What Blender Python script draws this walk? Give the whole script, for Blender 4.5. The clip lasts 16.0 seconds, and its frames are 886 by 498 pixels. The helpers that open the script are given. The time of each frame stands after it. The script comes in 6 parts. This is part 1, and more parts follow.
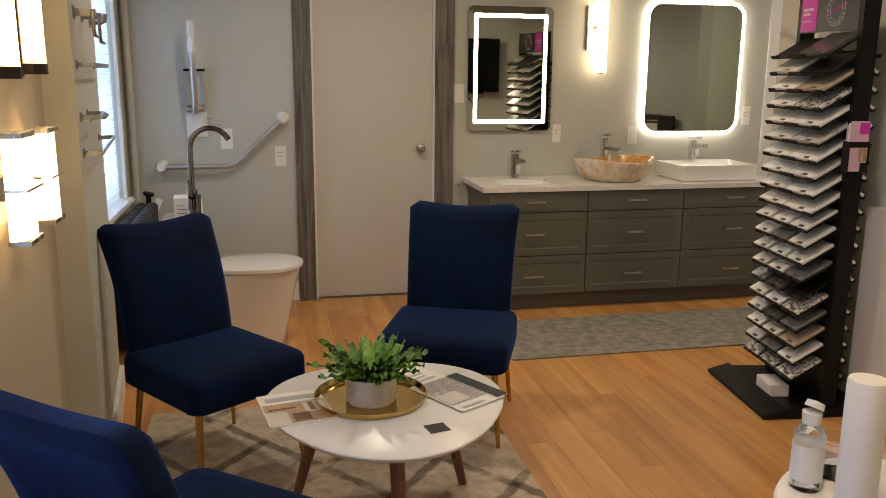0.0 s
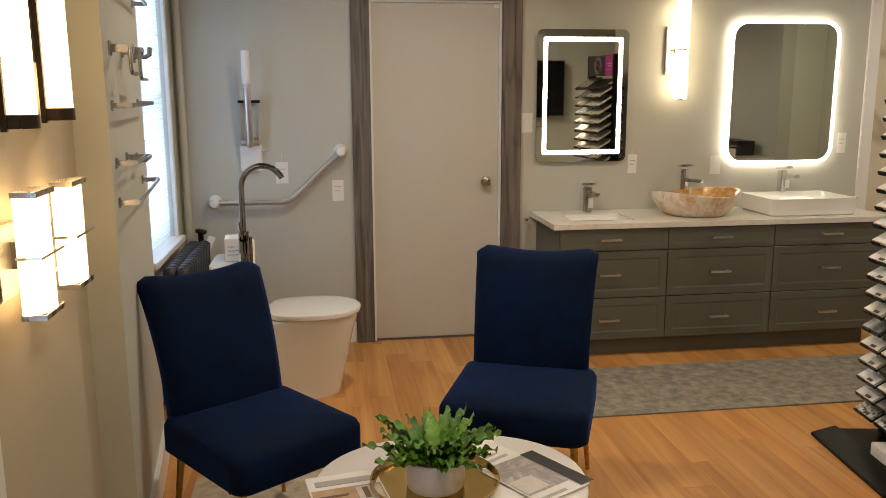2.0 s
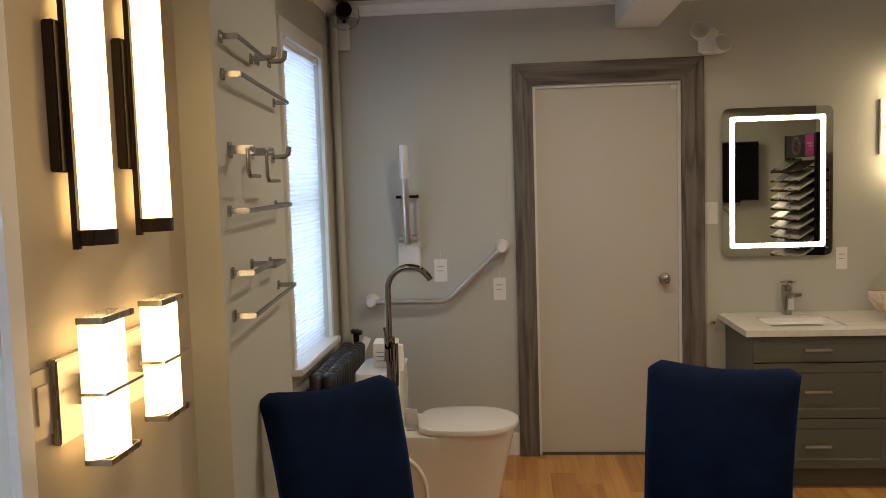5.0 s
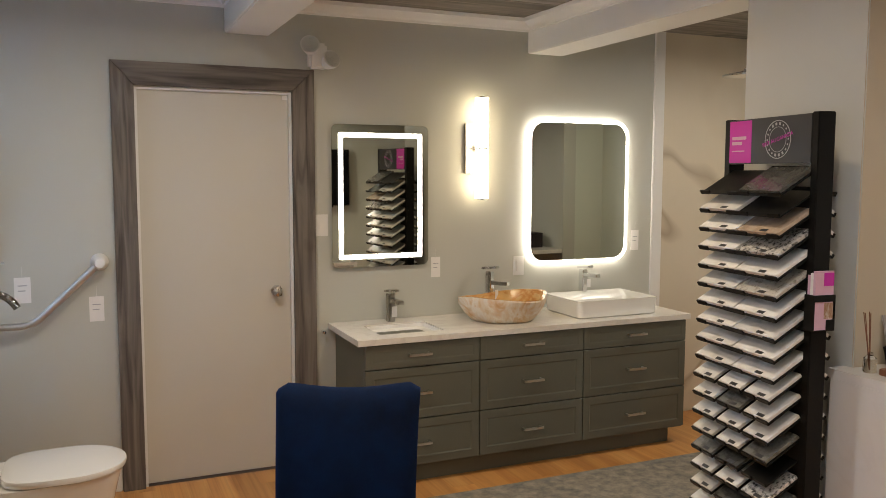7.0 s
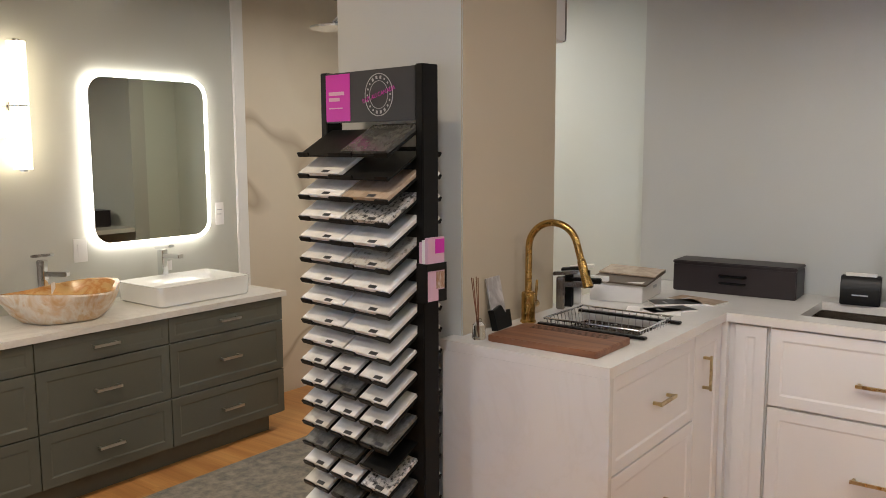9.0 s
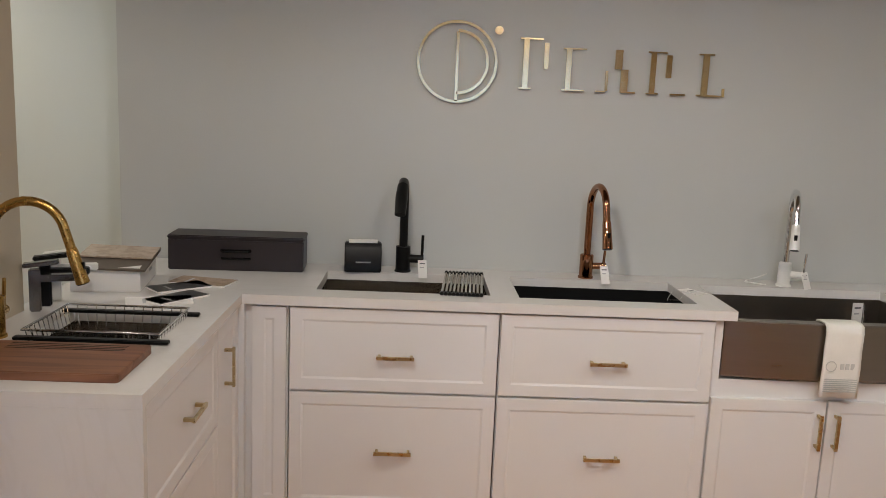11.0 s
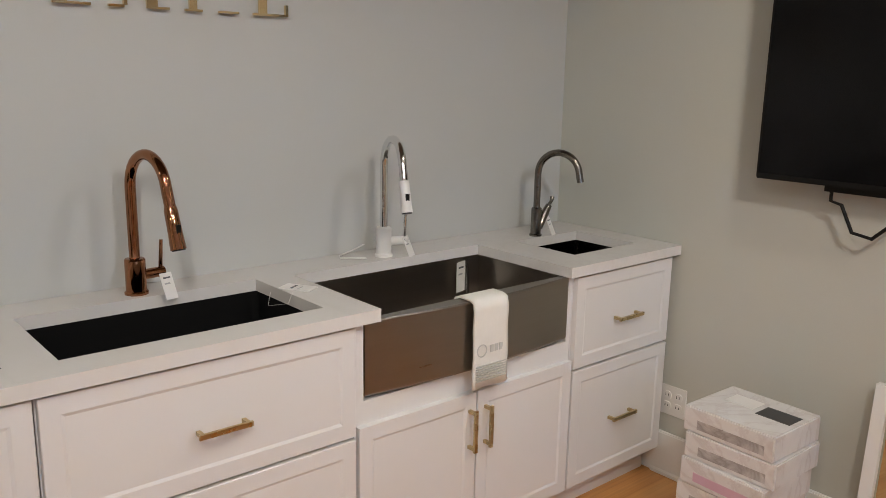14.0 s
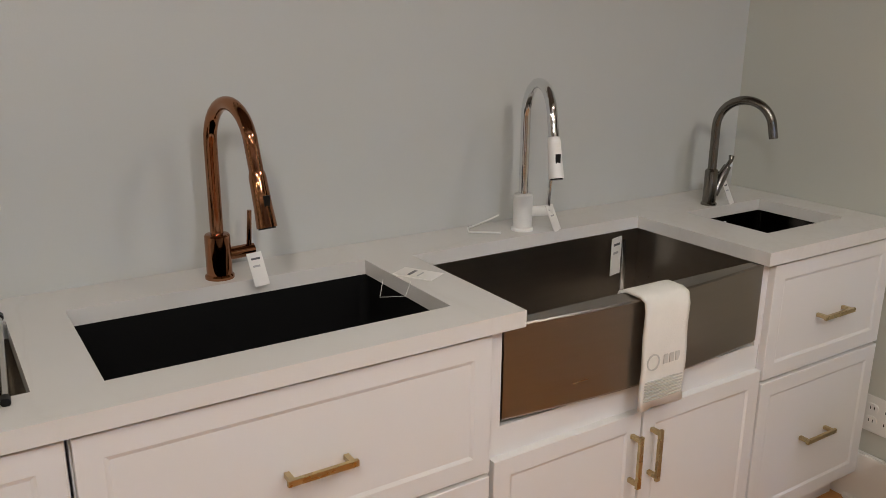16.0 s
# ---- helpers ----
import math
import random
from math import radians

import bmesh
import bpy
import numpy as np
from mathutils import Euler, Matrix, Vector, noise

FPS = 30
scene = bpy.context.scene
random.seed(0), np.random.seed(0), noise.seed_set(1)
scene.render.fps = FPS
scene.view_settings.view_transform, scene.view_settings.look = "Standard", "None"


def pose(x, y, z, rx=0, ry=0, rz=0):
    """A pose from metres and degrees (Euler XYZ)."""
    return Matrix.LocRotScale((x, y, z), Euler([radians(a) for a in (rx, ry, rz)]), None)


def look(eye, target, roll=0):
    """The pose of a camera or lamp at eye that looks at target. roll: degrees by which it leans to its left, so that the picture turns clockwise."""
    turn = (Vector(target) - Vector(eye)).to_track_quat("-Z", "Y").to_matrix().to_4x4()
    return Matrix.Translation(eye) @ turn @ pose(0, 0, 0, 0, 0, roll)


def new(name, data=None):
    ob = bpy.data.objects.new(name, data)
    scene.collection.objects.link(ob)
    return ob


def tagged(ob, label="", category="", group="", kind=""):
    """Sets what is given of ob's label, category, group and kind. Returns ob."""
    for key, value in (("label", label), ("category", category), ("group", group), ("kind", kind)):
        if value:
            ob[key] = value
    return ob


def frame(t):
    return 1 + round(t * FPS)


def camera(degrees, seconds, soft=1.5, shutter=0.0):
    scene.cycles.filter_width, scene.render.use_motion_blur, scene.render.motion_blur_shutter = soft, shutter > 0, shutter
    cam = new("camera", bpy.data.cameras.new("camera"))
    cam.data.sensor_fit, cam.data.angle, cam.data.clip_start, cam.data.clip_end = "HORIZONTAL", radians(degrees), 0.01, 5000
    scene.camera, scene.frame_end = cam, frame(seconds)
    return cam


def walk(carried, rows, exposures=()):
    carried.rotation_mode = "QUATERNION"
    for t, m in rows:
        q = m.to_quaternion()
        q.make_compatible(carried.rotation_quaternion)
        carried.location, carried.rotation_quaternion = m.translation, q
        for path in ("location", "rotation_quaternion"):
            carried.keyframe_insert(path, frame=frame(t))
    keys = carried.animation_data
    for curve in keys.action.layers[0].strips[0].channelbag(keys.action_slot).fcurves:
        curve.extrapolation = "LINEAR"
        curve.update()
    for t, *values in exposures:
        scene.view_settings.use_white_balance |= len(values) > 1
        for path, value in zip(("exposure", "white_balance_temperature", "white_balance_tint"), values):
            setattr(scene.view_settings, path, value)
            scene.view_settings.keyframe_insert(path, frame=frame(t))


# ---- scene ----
cam = camera(56.8, 16.0, soft=0.8)
PATH = [
    (0, (-0.198, -5.276, 1.462), (0.221, -3.365, 1.043), 0.5),
    (0.5, (-0.112, -5.241, 1.478), (0.169, -3.303, 1.071), -0.3),
    (1, (-0.085, -5.202, 1.483), (0.134, -3.254, 1.082), -0.7),
    (1.5, (-0.121, -5.052, 1.496), (0.109, -3.106, 1.1), -0.4),
    (2, (-0.168, -4.918, 1.512), (0.111, -2.973, 1.139), -0.2),
    (2.5, (-0.166, -4.802, 1.513), (0.092, -2.847, 1.18), -0.2),
    (3, (-0.126, -4.589, 1.488), (-0.175, -2.61, 1.198), -1.3),
    (3.5, (-0.057, -4.531, 1.477), (-0.246, -2.555, 1.234), -1.8),
    (3.7, (-0.014, -4.512, 1.499), (-0.213, -2.536, 1.268), -1.8),
    (6, (-0.044, -4.539, 1.541), (-0.079, -2.543, 1.41), -2.0),
    (6.5, (-0.08, -4.415, 1.557), (0.24, -2.446, 1.419), -1.1),
    (7, (-0.131, -4.382, 1.611), (0.666, -2.557, 1.431), 0.1),
    (7.5, (-0.11, -4.323, 1.595), (0.865, -2.586, 1.413), 0.8),
    (8, (-0.021, -4.204, 1.587), (0.974, -2.48, 1.396), -0.1),
    (8.5, (0.105, -4.09, 1.583), (1.265, -2.473, 1.379), -1.7),
    (9, (0.141, -3.945, 1.569), (1.717, -2.739, 1.323), -0.2),
    (9.5, (0.115, -3.782, 1.594), (1.949, -3.03, 1.327), 0.3),
    (10, (0.168, -3.716, 1.598), (2.103, -3.3, 1.311), 1.4),
    (10.2, (0.239, -3.69, 1.594), (2.187, -3.35, 1.295), 1.5),
    (12.3, (1.018, -3.298, 1.563), (2.878, -3.936, 1.2), 2.0),
    (12.5, (1.109, -3.315, 1.551), (2.957, -3.985, 1.183), 1.2),
    (13, (1.338, -3.371, 1.546), (3.15, -4.131, 1.172), -2.2),
    (13.5, (1.49, -3.413, 1.534), (3.146, -4.452, 1.111), -0.8),
    (14, (1.675, -3.43, 1.533), (3.155, -4.706, 1.108), 1.1),
    (14.5, (1.801, -3.436, 1.52), (3.248, -4.747, 1.086), 1.3),
    (15, (1.939, -3.534, 1.498), (3.42, -4.802, 1.05), 0.8),
    (15.5, (2.095, -3.654, 1.497), (3.642, -4.833, 1.03), 0.4),
    (16, (2.156, -3.696, 1.486), (3.772, -4.736, 0.929), 0.4),
]
walk(cam, [(t, look(eye, target, roll)) for t, eye, target, roll in PATH],
     ((0, 0.24, 7500, 10), (0.5, -0.02, 7900, 10), (1.5, 0.2, 7700, 10), (2.0, 0.4, 7600, 10), (2.4, 0.32, 7500, 10), (3.0, -0.5, 8200, 10), (3.5, -0.3, 8300, 10), (3.7, -0.28, 8300, 10), (5.8, 0.08, 7400, 10), (6.5, 0.1, 6800, 10), (7.0, 0.45, 7000, 10), (7.5, 0.4, 7000, 10), (8.5, 0.5, 6800, 10), (9.3, 0.57, 6450, 10), (10.2, 0.42, 6600, 10), (12.5, 0.12, 6400, 10), (14.0, 0.36, 6450, 10), (15.0, 0.28, 6500, 10), (16.0, 0.2, 6550, 10)))

# ---- light ----
world = bpy.data.worlds.new("world")
scene.world = world
world.use_nodes = True
wn = world.node_tree.nodes
sky = wn.new("ShaderNodeTexSky")
sky.sky_type = "NISHITA"
sky.sun_disc = False
sky.sun_elevation, sky.sun_rotation = radians(30), radians(200)
wn["Background"].inputs["Strength"].default_value = 0.08
world.node_tree.links.new(sky.outputs[0], wn["Background"].inputs["Color"])


def area_lamp(name, m, sx, sy, watts, colour):
    d = bpy.data.lights.new(name, "AREA")
    d.shape, d.size, d.size_y, d.energy, d.color = "RECTANGLE", sx, sy, watts, colour
    ob = new(name, d)
    ob.matrix_world = m
    return ob


# daylight behind the blinds of both west windows
area_lamp("daylight", look((-1.16, -0.645, 1.46), (0, -0.645, 1.46)), 0.72, 1.5, 17, (0.38, 0.59, 1.0))
area_lamp("daylight", look((-1.02, -4.24, 1.4), (0, -4.24, 1.4)), 1.9, 1.5, 30, (0.36, 0.57, 1.0))
# unseen ceiling lamps, added as fill for the room, door and shower
for lx, ly, w, warm in ((0.2, -1.4, 11, 0), (1.45, -1.5, 7, 1), (1.3, -3.0, 8, 0), (0.2, -4.6, 11, 1), (3.6, -1.2, 11, 0)):
    d = bpy.data.lights.new("unseen_downlight", "AREA")
    d.shape, d.size, d.energy, d.color, d.spread = "DISK", 0.14, w, (1.0, 0.80, 0.55) if warm else (1.0, 0.94, 0.87), radians(170)
    new("unseen_downlight", d).matrix_world = look((lx, ly, 2.505), (lx, ly + 0.001, 0))

# unseen spots turned to the sink and television walls; last two added as fill
for eye, aim, w in (((2.3, -5.3, 2.45), (3.97, -4.5, 1.65), 25), ((1.9, -3.3, 2.45), (3.97, -3.9, 1.65), 8.5), ((1.3, -4.3, 2.45), (2.9, -6.05, 1.3), 12)):
    d = bpy.data.lights.new("unseen_wall_spot", "AREA")
    d.shape, d.size, d.energy, d.color, d.spread = "DISK", 0.22, w, (1.0, 0.94, 0.87), radians(150)
    new("unseen_wall_spot", d).matrix_world = look(eye, aim)


# ---- materials ----
def nodes_of(name):
    m = bpy.data.materials.new(name)
    m.use_nodes = True
    nt = m.node_tree
    return m, nt, nt.nodes["Principled BSDF"]


def link(nt, a, b):
    nt.links.new(a, b)


def tex_noise(nt, scale, detail=4.0, rough=0.55, stretch=None, object_space=True):
    tc = nt.nodes.new("ShaderNodeTexCoord")
    mp = nt.nodes.new("ShaderNodeMapping")
    if stretch:
        mp.inputs["Scale"].default_value = stretch
    link(nt, tc.outputs["Object"], mp.inputs["Vector"])
    n = nt.nodes.new("ShaderNodeTexNoise")
    n.inputs["Scale"].default_value, n.inputs["Detail"].default_value, n.inputs["Roughness"].default_value = scale, detail, rough
    link(nt, mp.outputs[0], n.inputs["Vector"])
    return n


def ramp(nt, src, stops):
    r = nt.nodes.new("ShaderNodeValToRGB")
    while len(r.color_ramp.elements) < len(stops):
        r.color_ramp.elements.new(0.5)
    for e, (p, c) in zip(r.color_ramp.elements, stops):
        e.position, e.color = p, (*c, 1)
    link(nt, src, r.inputs[0])
    return r


def bump(nt, p, src, strength, dist=0.01):
    b = nt.nodes.new("ShaderNodeBump")
    b.inputs["Strength"].default_value, b.inputs["Distance"].default_value = strength, dist
    link(nt, src, b.inputs["Height"])
    link(nt, b.outputs[0], p.inputs["Normal"])
    return b


def scale_col(c, k):
    return tuple(min(1, v * k) for v in c)


def mat(name, col, rough=0.5, metal=0.0, var=0.08, scale=6.0, fine=0.0, fine_scale=150.0, coat=0.0, stretch=None, sheen=0.0, rvar=0.08):
    """A surface with stains at a large scale and grain at a fine one."""
    m, nt, p = nodes_of(name)
    n = tex_noise(nt, scale, 5, 0.6, stretch)
    r = ramp(nt, n.outputs["Fac"], [(0.25, scale_col(col, 1 - var)), (0.75, scale_col(col, 1 + var))])
    link(nt, r.outputs[0], p.inputs["Base Color"])
    g = nt.nodes.new("ShaderNodeMapRange")
    g.inputs["To Min"].default_value, g.inputs["To Max"].default_value = max(0.02, rough - rvar), min(1, rough + rvar)
    link(nt, n.outputs["Fac"], g.inputs[0])
    link(nt, g.outputs[0], p.inputs["Roughness"])
    p.inputs["Metallic"].default_value = metal
    p.inputs["Coat Weight"].default_value = coat
    if sheen:
        p.inputs["Sheen Weight"].default_value = sheen
        p.inputs["Sheen Roughness"].default_value = 0.35
        p.inputs["Sheen Tint"].default_value = (0.025, 0.20, 1.0, 1)
    if fine:
        f = tex_noise(nt, fine_scale, 3, 0.6, stretch)
        bump(nt, p, f.outputs["Fac"], fine, 0.004)
    return m


def glow(name, col, strength):
    m, nt, p = nodes_of(name)
    p.inputs["Base Color"].default_value = (0.85, 0.83, 0.78, 1)
    p.inputs["Emission Color"].default_value = (*col, 1)
    p.inputs["Emission Strength"].default_value = strength
    p.inputs["Roughness"].default_value = 0.35
    return m


def wood(name, dark, mid, light, along="y", fine=14.0, rough=0.38, per_piece=True, knots=0.0, coat=0.0, streak=0.0):
    m, nt, p = nodes_of(name)
    st = {"x": (0.08, 1, 1), "y": (1, 0.08, 1), "z": (1, 1, 0.08)}[along]
    tc = nt.nodes.new("ShaderNodeTexCoord")
    oi = nt.nodes.new("ShaderNodeObjectInfo")
    mp = nt.nodes.new("ShaderNodeMapping")
    mp.inputs["Scale"].default_value = st
    link(nt, tc.outputs["Object"], mp.inputs["Vector"])
    off = nt.nodes.new("ShaderNodeVectorMath")
    off.operation = "SCALE"
    off.inputs[0].default_value = (37.0, 53.0, 71.0)
    link(nt, oi.outputs["Random"], off.inputs["Scale"])
    add = nt.nodes.new("ShaderNodeVectorMath")
    link(nt, mp.outputs[0], add.inputs[0])
    link(nt, off.outputs[0], add.inputs[1])
    n = nt.nodes.new("ShaderNodeTexNoise")
    n.inputs["Scale"].default_value, n.inputs["Detail"].default_value, n.inputs["Distortion"].default_value = fine, 7, 1.2
    link(nt, add.outputs[0], n.inputs["Vector"])
    r = ramp(nt, n.outputs["Fac"], [(0.3, dark), (0.5, mid), (0.72, light)])
    hs = nt.nodes.new("ShaderNodeHueSaturation")
    link(nt, r.outputs[0], hs.inputs["Color"])
    mr = nt.nodes.new("ShaderNodeMapRange")
    mr.inputs["To Min"].default_value, mr.inputs["To Max"].default_value = (0.88, 1.12) if per_piece else (1, 1)
    link(nt, oi.outputs["Random"], mr.inputs[0])
    link(nt, mr.outputs[0], hs.inputs["Value"])
    col_out = hs.outputs[0]
    if streak:
        # short dark pores along the grain
        sm = nt.nodes.new("ShaderNodeMapping")
        sm.inputs["Scale"].default_value = tuple(v * 0.4 if v < 1 else v for v in st)
        link(nt, add.outputs[0], sm.inputs["Vector"])
        sn = nt.nodes.new("ShaderNodeTexNoise")
        sn.inputs["Scale"].default_value, sn.inputs["Detail"].default_value, sn.inputs["Roughness"].default_value = 60, 6, 0.7
        link(nt, sm.outputs[0], sn.inputs["Vector"])
        sr = ramp(nt, sn.outputs["Fac"], [(0.34, (1 - streak, 1 - streak * 1.15, 1 - streak * 1.3)), (0.52, (1, 1, 1))])
        smx = nt.nodes.new("ShaderNodeMix")
        smx.data_type, smx.blend_type = "RGBA", "MULTIPLY"
        smx.inputs["Factor"].default_value = 1
        link(nt, col_out, smx.inputs["A"])
        link(nt, sr.outputs[0], smx.inputs["B"])
        col_out = smx.outputs["Result"]
    if knots:
        v = tex_noise(nt, 2.2, 2, 0.5)
        kr = ramp(nt, v.outputs["Fac"], [(0.66, (1, 1, 1)), (0.74, (1 - knots,) * 3)])
        mul = nt.nodes.new("ShaderNodeMix")
        mul.data_type, mul.blend_type = "RGBA", "MULTIPLY"
        mul.inputs["Factor"].default_value = 1
        link(nt, col_out, mul.inputs["A"])
        link(nt, kr.outputs[0], mul.inputs["B"])
        link(nt, mul.outputs["Result"], p.inputs["Base Color"])
    else:
        link(nt, col_out, p.inputs["Base Color"])
    p.inputs["Roughness"].default_value = rough
    p.inputs["Coat Weight"].default_value = coat
    bump(nt, p, n.outputs["Fac"], 0.12, 0.003)
    return m


def veined(name, base, vein, scale, width=0.06, rough=0.25, second=None, warp=1.5, mottle=0.92, detail=6):
    """Stone slab with wandering veins."""
    m, nt, p = nodes_of(name)
    n = tex_noise(nt, scale, detail, 0.6)
    n.inputs["Distortion"].default_value = warp
    a = ramp(nt, n.outputs["Fac"], [(0.5 - width, base), (0.5, vein), (0.5 + width * 0.8, base)])
    b = tex_noise(nt, scale * 4, 5, 0.6)
    br = ramp(nt, b.outputs["Fac"], [(0.3, (mottle, mottle, mottle * 0.99)), (0.7, (1, 1, 1))])
    mul = nt.nodes.new("ShaderNodeMix")
    mul.data_type, mul.blend_type = "RGBA", "MULTIPLY"
    mul.inputs["Factor"].default_value = 1
    link(nt, a.outputs[0], mul.inputs["A"])
    link(nt, br.outputs[0], mul.inputs["B"])
    out = mul.outputs["Result"]
    if second:
        c = tex_noise(nt, second[0], 3, 0.5)
        cr = ramp(nt, c.outputs["Fac"], [(0.55, (1, 1, 1)), (0.72, second[1])])
        mu = nt.nodes.new("ShaderNodeMix")
        mu.data_type, mu.blend_type = "RGBA", "MULTIPLY"
        mu.inputs["Factor"].default_value = 1
        link(nt, out, mu.inputs["A"])
        link(nt, cr.outputs[0], mu.inputs["B"])
        out = mu.outputs["Result"]
    link(nt, out, p.inputs["Base Color"])
    p.inputs["Roughness"].default_value = rough
    return m


WALL = mat("sage_paint", (0.50, 0.50, 0.445), 0.6, var=0.03, scale=1.3, fine=0.08, fine_scale=220)
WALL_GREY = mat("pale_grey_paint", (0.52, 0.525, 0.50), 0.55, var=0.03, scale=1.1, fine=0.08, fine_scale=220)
# paint of the sconce wall, also laid on the column for shade
BEIGE_AND_SHADE = mat("warm_beige_paint_and_shade", (0.49, 0.42, 0.315), 0.6, var=0.03, scale=1.3, fine=0.08, fine_scale=220)
WHITE = mat("white_trim_paint", (0.78, 0.77, 0.74), 0.35, var=0.03, scale=3, fine=0.03)
CABWHITE = mat("white_lacquer", (0.72, 0.71, 0.70), 0.32, var=0.02, scale=2.5, fine=0.02)
SAGECAB = mat("grey_green_lacquer", (0.104, 0.108, 0.088), 0.42, var=0.06, scale=5, fine=0.05, fine_scale=300, stretch=(0.3, 1, 1))
DOORP = mat("door_paint", (0.56, 0.53, 0.465), 0.45, var=0.03, scale=1.5, fine=0.04)
TRIMWOOD = wood("weathered_wood", (0.045, 0.037, 0.032), (0.125, 0.106, 0.092), (0.205, 0.178, 0.155), "z", 22, 0.62, False, 0.75)
TRIMWOOD_X = wood("weathered_wood_across", (0.045, 0.037, 0.032), (0.125, 0.106, 0.092), (0.205, 0.178, 0.155), "x", 22, 0.62, False, 0.75)
FLOORW = wood("maple_floor", (0.42, 0.175, 0.050), (0.54, 0.255, 0.080), (0.62, 0.325, 0.115), "y", 9, 0.40, True, 0.22, 0.0, streak=0.16)
CEILW = wood("grey_plank", (0.10, 0.085, 0.07), (0.19, 0.165, 0.14), (0.29, 0.26, 0.22), "x", 12, 0.6, True, 0.6)
WALNUT = wood("walnut_leg", (0.10, 0.04, 0.018), (0.19, 0.08, 0.035), (0.26, 0.12, 0.055), "z", 30, 0.4, False)
BOARDW = wood("walnut_board", (0.12, 0.045, 0.02), (0.2, 0.08, 0.04), (0.27, 0.12, 0.06), "y", 24, 0.45, False)
VELVET = mat("navy_velvet", (0.0008, 0.0075, 0.030), 0.85, var=0.55, scale=7, fine=0.12, fine_scale=400, sheen=0.21)
VELVET.node_tree.nodes["Principled BSDF"].inputs["Specular IOR Level"].default_value = 0.12
# tub filler chrome, its base darkened to stand for a dim room mirrored
CHROME_D = mat("chrome_with_dim_reflection", (0.30, 0.30, 0.31), 0.08, 1.0, 0.02, 8, rvar=0.03)
PALE = mat("pale_recess_paint", (0.62, 0.65, 0.60), 0.6, var=0.03, scale=1.2, fine=0.06, fine_scale=220)
CHROME = mat("chrome", (0.78, 0.79, 0.80), 0.08, 1.0, 0.02, 8, rvar=0.03)
NICKEL = mat("brushed_nickel", (0.42, 0.40, 0.37), 0.28, 1.0, 0.06, 30, stretch=(1, 1, 0.1))
BATHM = mat("bath_chrome", (0.42, 0.42, 0.43), 0.22, 1.0, 0.03, 10)
STEEL = mat("brushed_steel", (0.30, 0.27, 0.238), 0.31, 1.0, 0.04, 40, 0.012, 90, stretch=(1, 0.03, 1))
STEELDARK = mat("brushed_sink_steel", (0.60, 0.56, 0.51), 0.17, 1.0, 0.04, 40, 0.012, 90, stretch=(1, 0.05, 1))
DARKNICKEL = mat("dark_brushed_nickel", (0.20, 0.185, 0.165), 0.22, 1.0, 0.06, 30)
GUNMETAL = mat("gunmetal_steel", (0.085, 0.078, 0.072), 0.18, 1.0, 0.10, 30)
SATINGREY = mat("satin_grey_paint", (0.50, 0.50, 0.50), 0.3, 0.35, 0.03, 12)
ALMOND = mat("almond_plate", (0.46, 0.40, 0.32), 0.35, 0.2, 0.04, 12)
PALEPRINT = mat("pale_towel_print", (0.55, 0.54, 0.51), 0.8, var=0.05, scale=20)
BRASS = mat("brushed_brass", (0.50, 0.30, 0.09), 0.26, 1.0, 0.06, 30)
BRASSH = mat("champagne_brass", (0.52, 0.42, 0.24), 0.28, 1.0, 0.06, 30)
ROSE = mat("copper_rose", (0.36, 0.165, 0.085), 0.07, 1.0, 0.04, 20, rvar=0.04)
GOLD = mat("polished_gold", (0.78, 0.60, 0.34), 0.14, 1.0, 0.04, 10)
GOLDTRAY = mat("tray_gold", (0.62, 0.44, 0.16), 0.16, 1.0, 0.06, 10)
BLACKM = mat("black_metal", (0.006, 0.006, 0.006), 0.4, 0.0, 0.2, 12)
CASEBLK = mat("plum_black_case", (0.020, 0.014, 0.017), 0.42, 0.0, 0.15, 10)
BLACKG = mat("black_gloss", (0.004, 0.004, 0.0045), 0.12, 0.0, 0.1, 5)
BLACKSINK = mat("black_granite", (0.003, 0.003, 0.0035), 0.6, 0.0, 0.3, 60)
for dull in (BLACKM, BLACKG, BLACKSINK):
    dull.node_tree.nodes["Principled BSDF"].inputs["Specular IOR Level"].default_value = 0.2
BRONZE = mat("dark_bronze", (0.035, 0.024, 0.018), 0.35, 0.5, 0.1, 10)
ALU = mat("satin_aluminium", (0.62, 0.62, 0.60), 0.35, 1.0, 0.05, 30)
PORC = mat("white_porcelain", (0.80, 0.79, 0.76), 0.12, var=0.015, scale=4, coat=0.6, rvar=0.03)
PLAST = mat("white_plastic", (0.74, 0.73, 0.70), 0.4, var=0.03, scale=8)
TABLEW = mat("gloss_white_top", (0.80, 0.78, 0.76), 0.30, var=0.015, scale=4, coat=0.0, rvar=0.04)
PAPER = mat("paper_card", (0.78, 0.76, 0.73), 0.6, var=0.03, scale=12)
INK = mat("grey_ink", (0.12, 0.12, 0.13), 0.6, var=0.05, scale=20)
MAGENTA = mat("magenta_print", (0.55, 0.02, 0.36), 0.4, var=0.03, scale=10)
PINKP = mat("pink_print", (0.62, 0.40, 0.50), 0.4, var=0.05, scale=14)
SIGNBLK = mat("charcoal_print", (0.035, 0.035, 0.038), 0.35, var=0.06, scale=10)
GREYLINE = mat("pale_grey_print", (0.42, 0.42, 0.42), 0.4, var=0.05, scale=20)
QUARTZ = veined("white_quartz", (0.70, 0.68, 0.655), (0.682, 0.66, 0.632), 1.1, 0.02, 0.22, mottle=0.975)
QUARTZ_V = veined("vanity_quartz", (0.74, 0.71, 0.66), (0.68, 0.65, 0.6), 1.4, 0.03, 0.2)
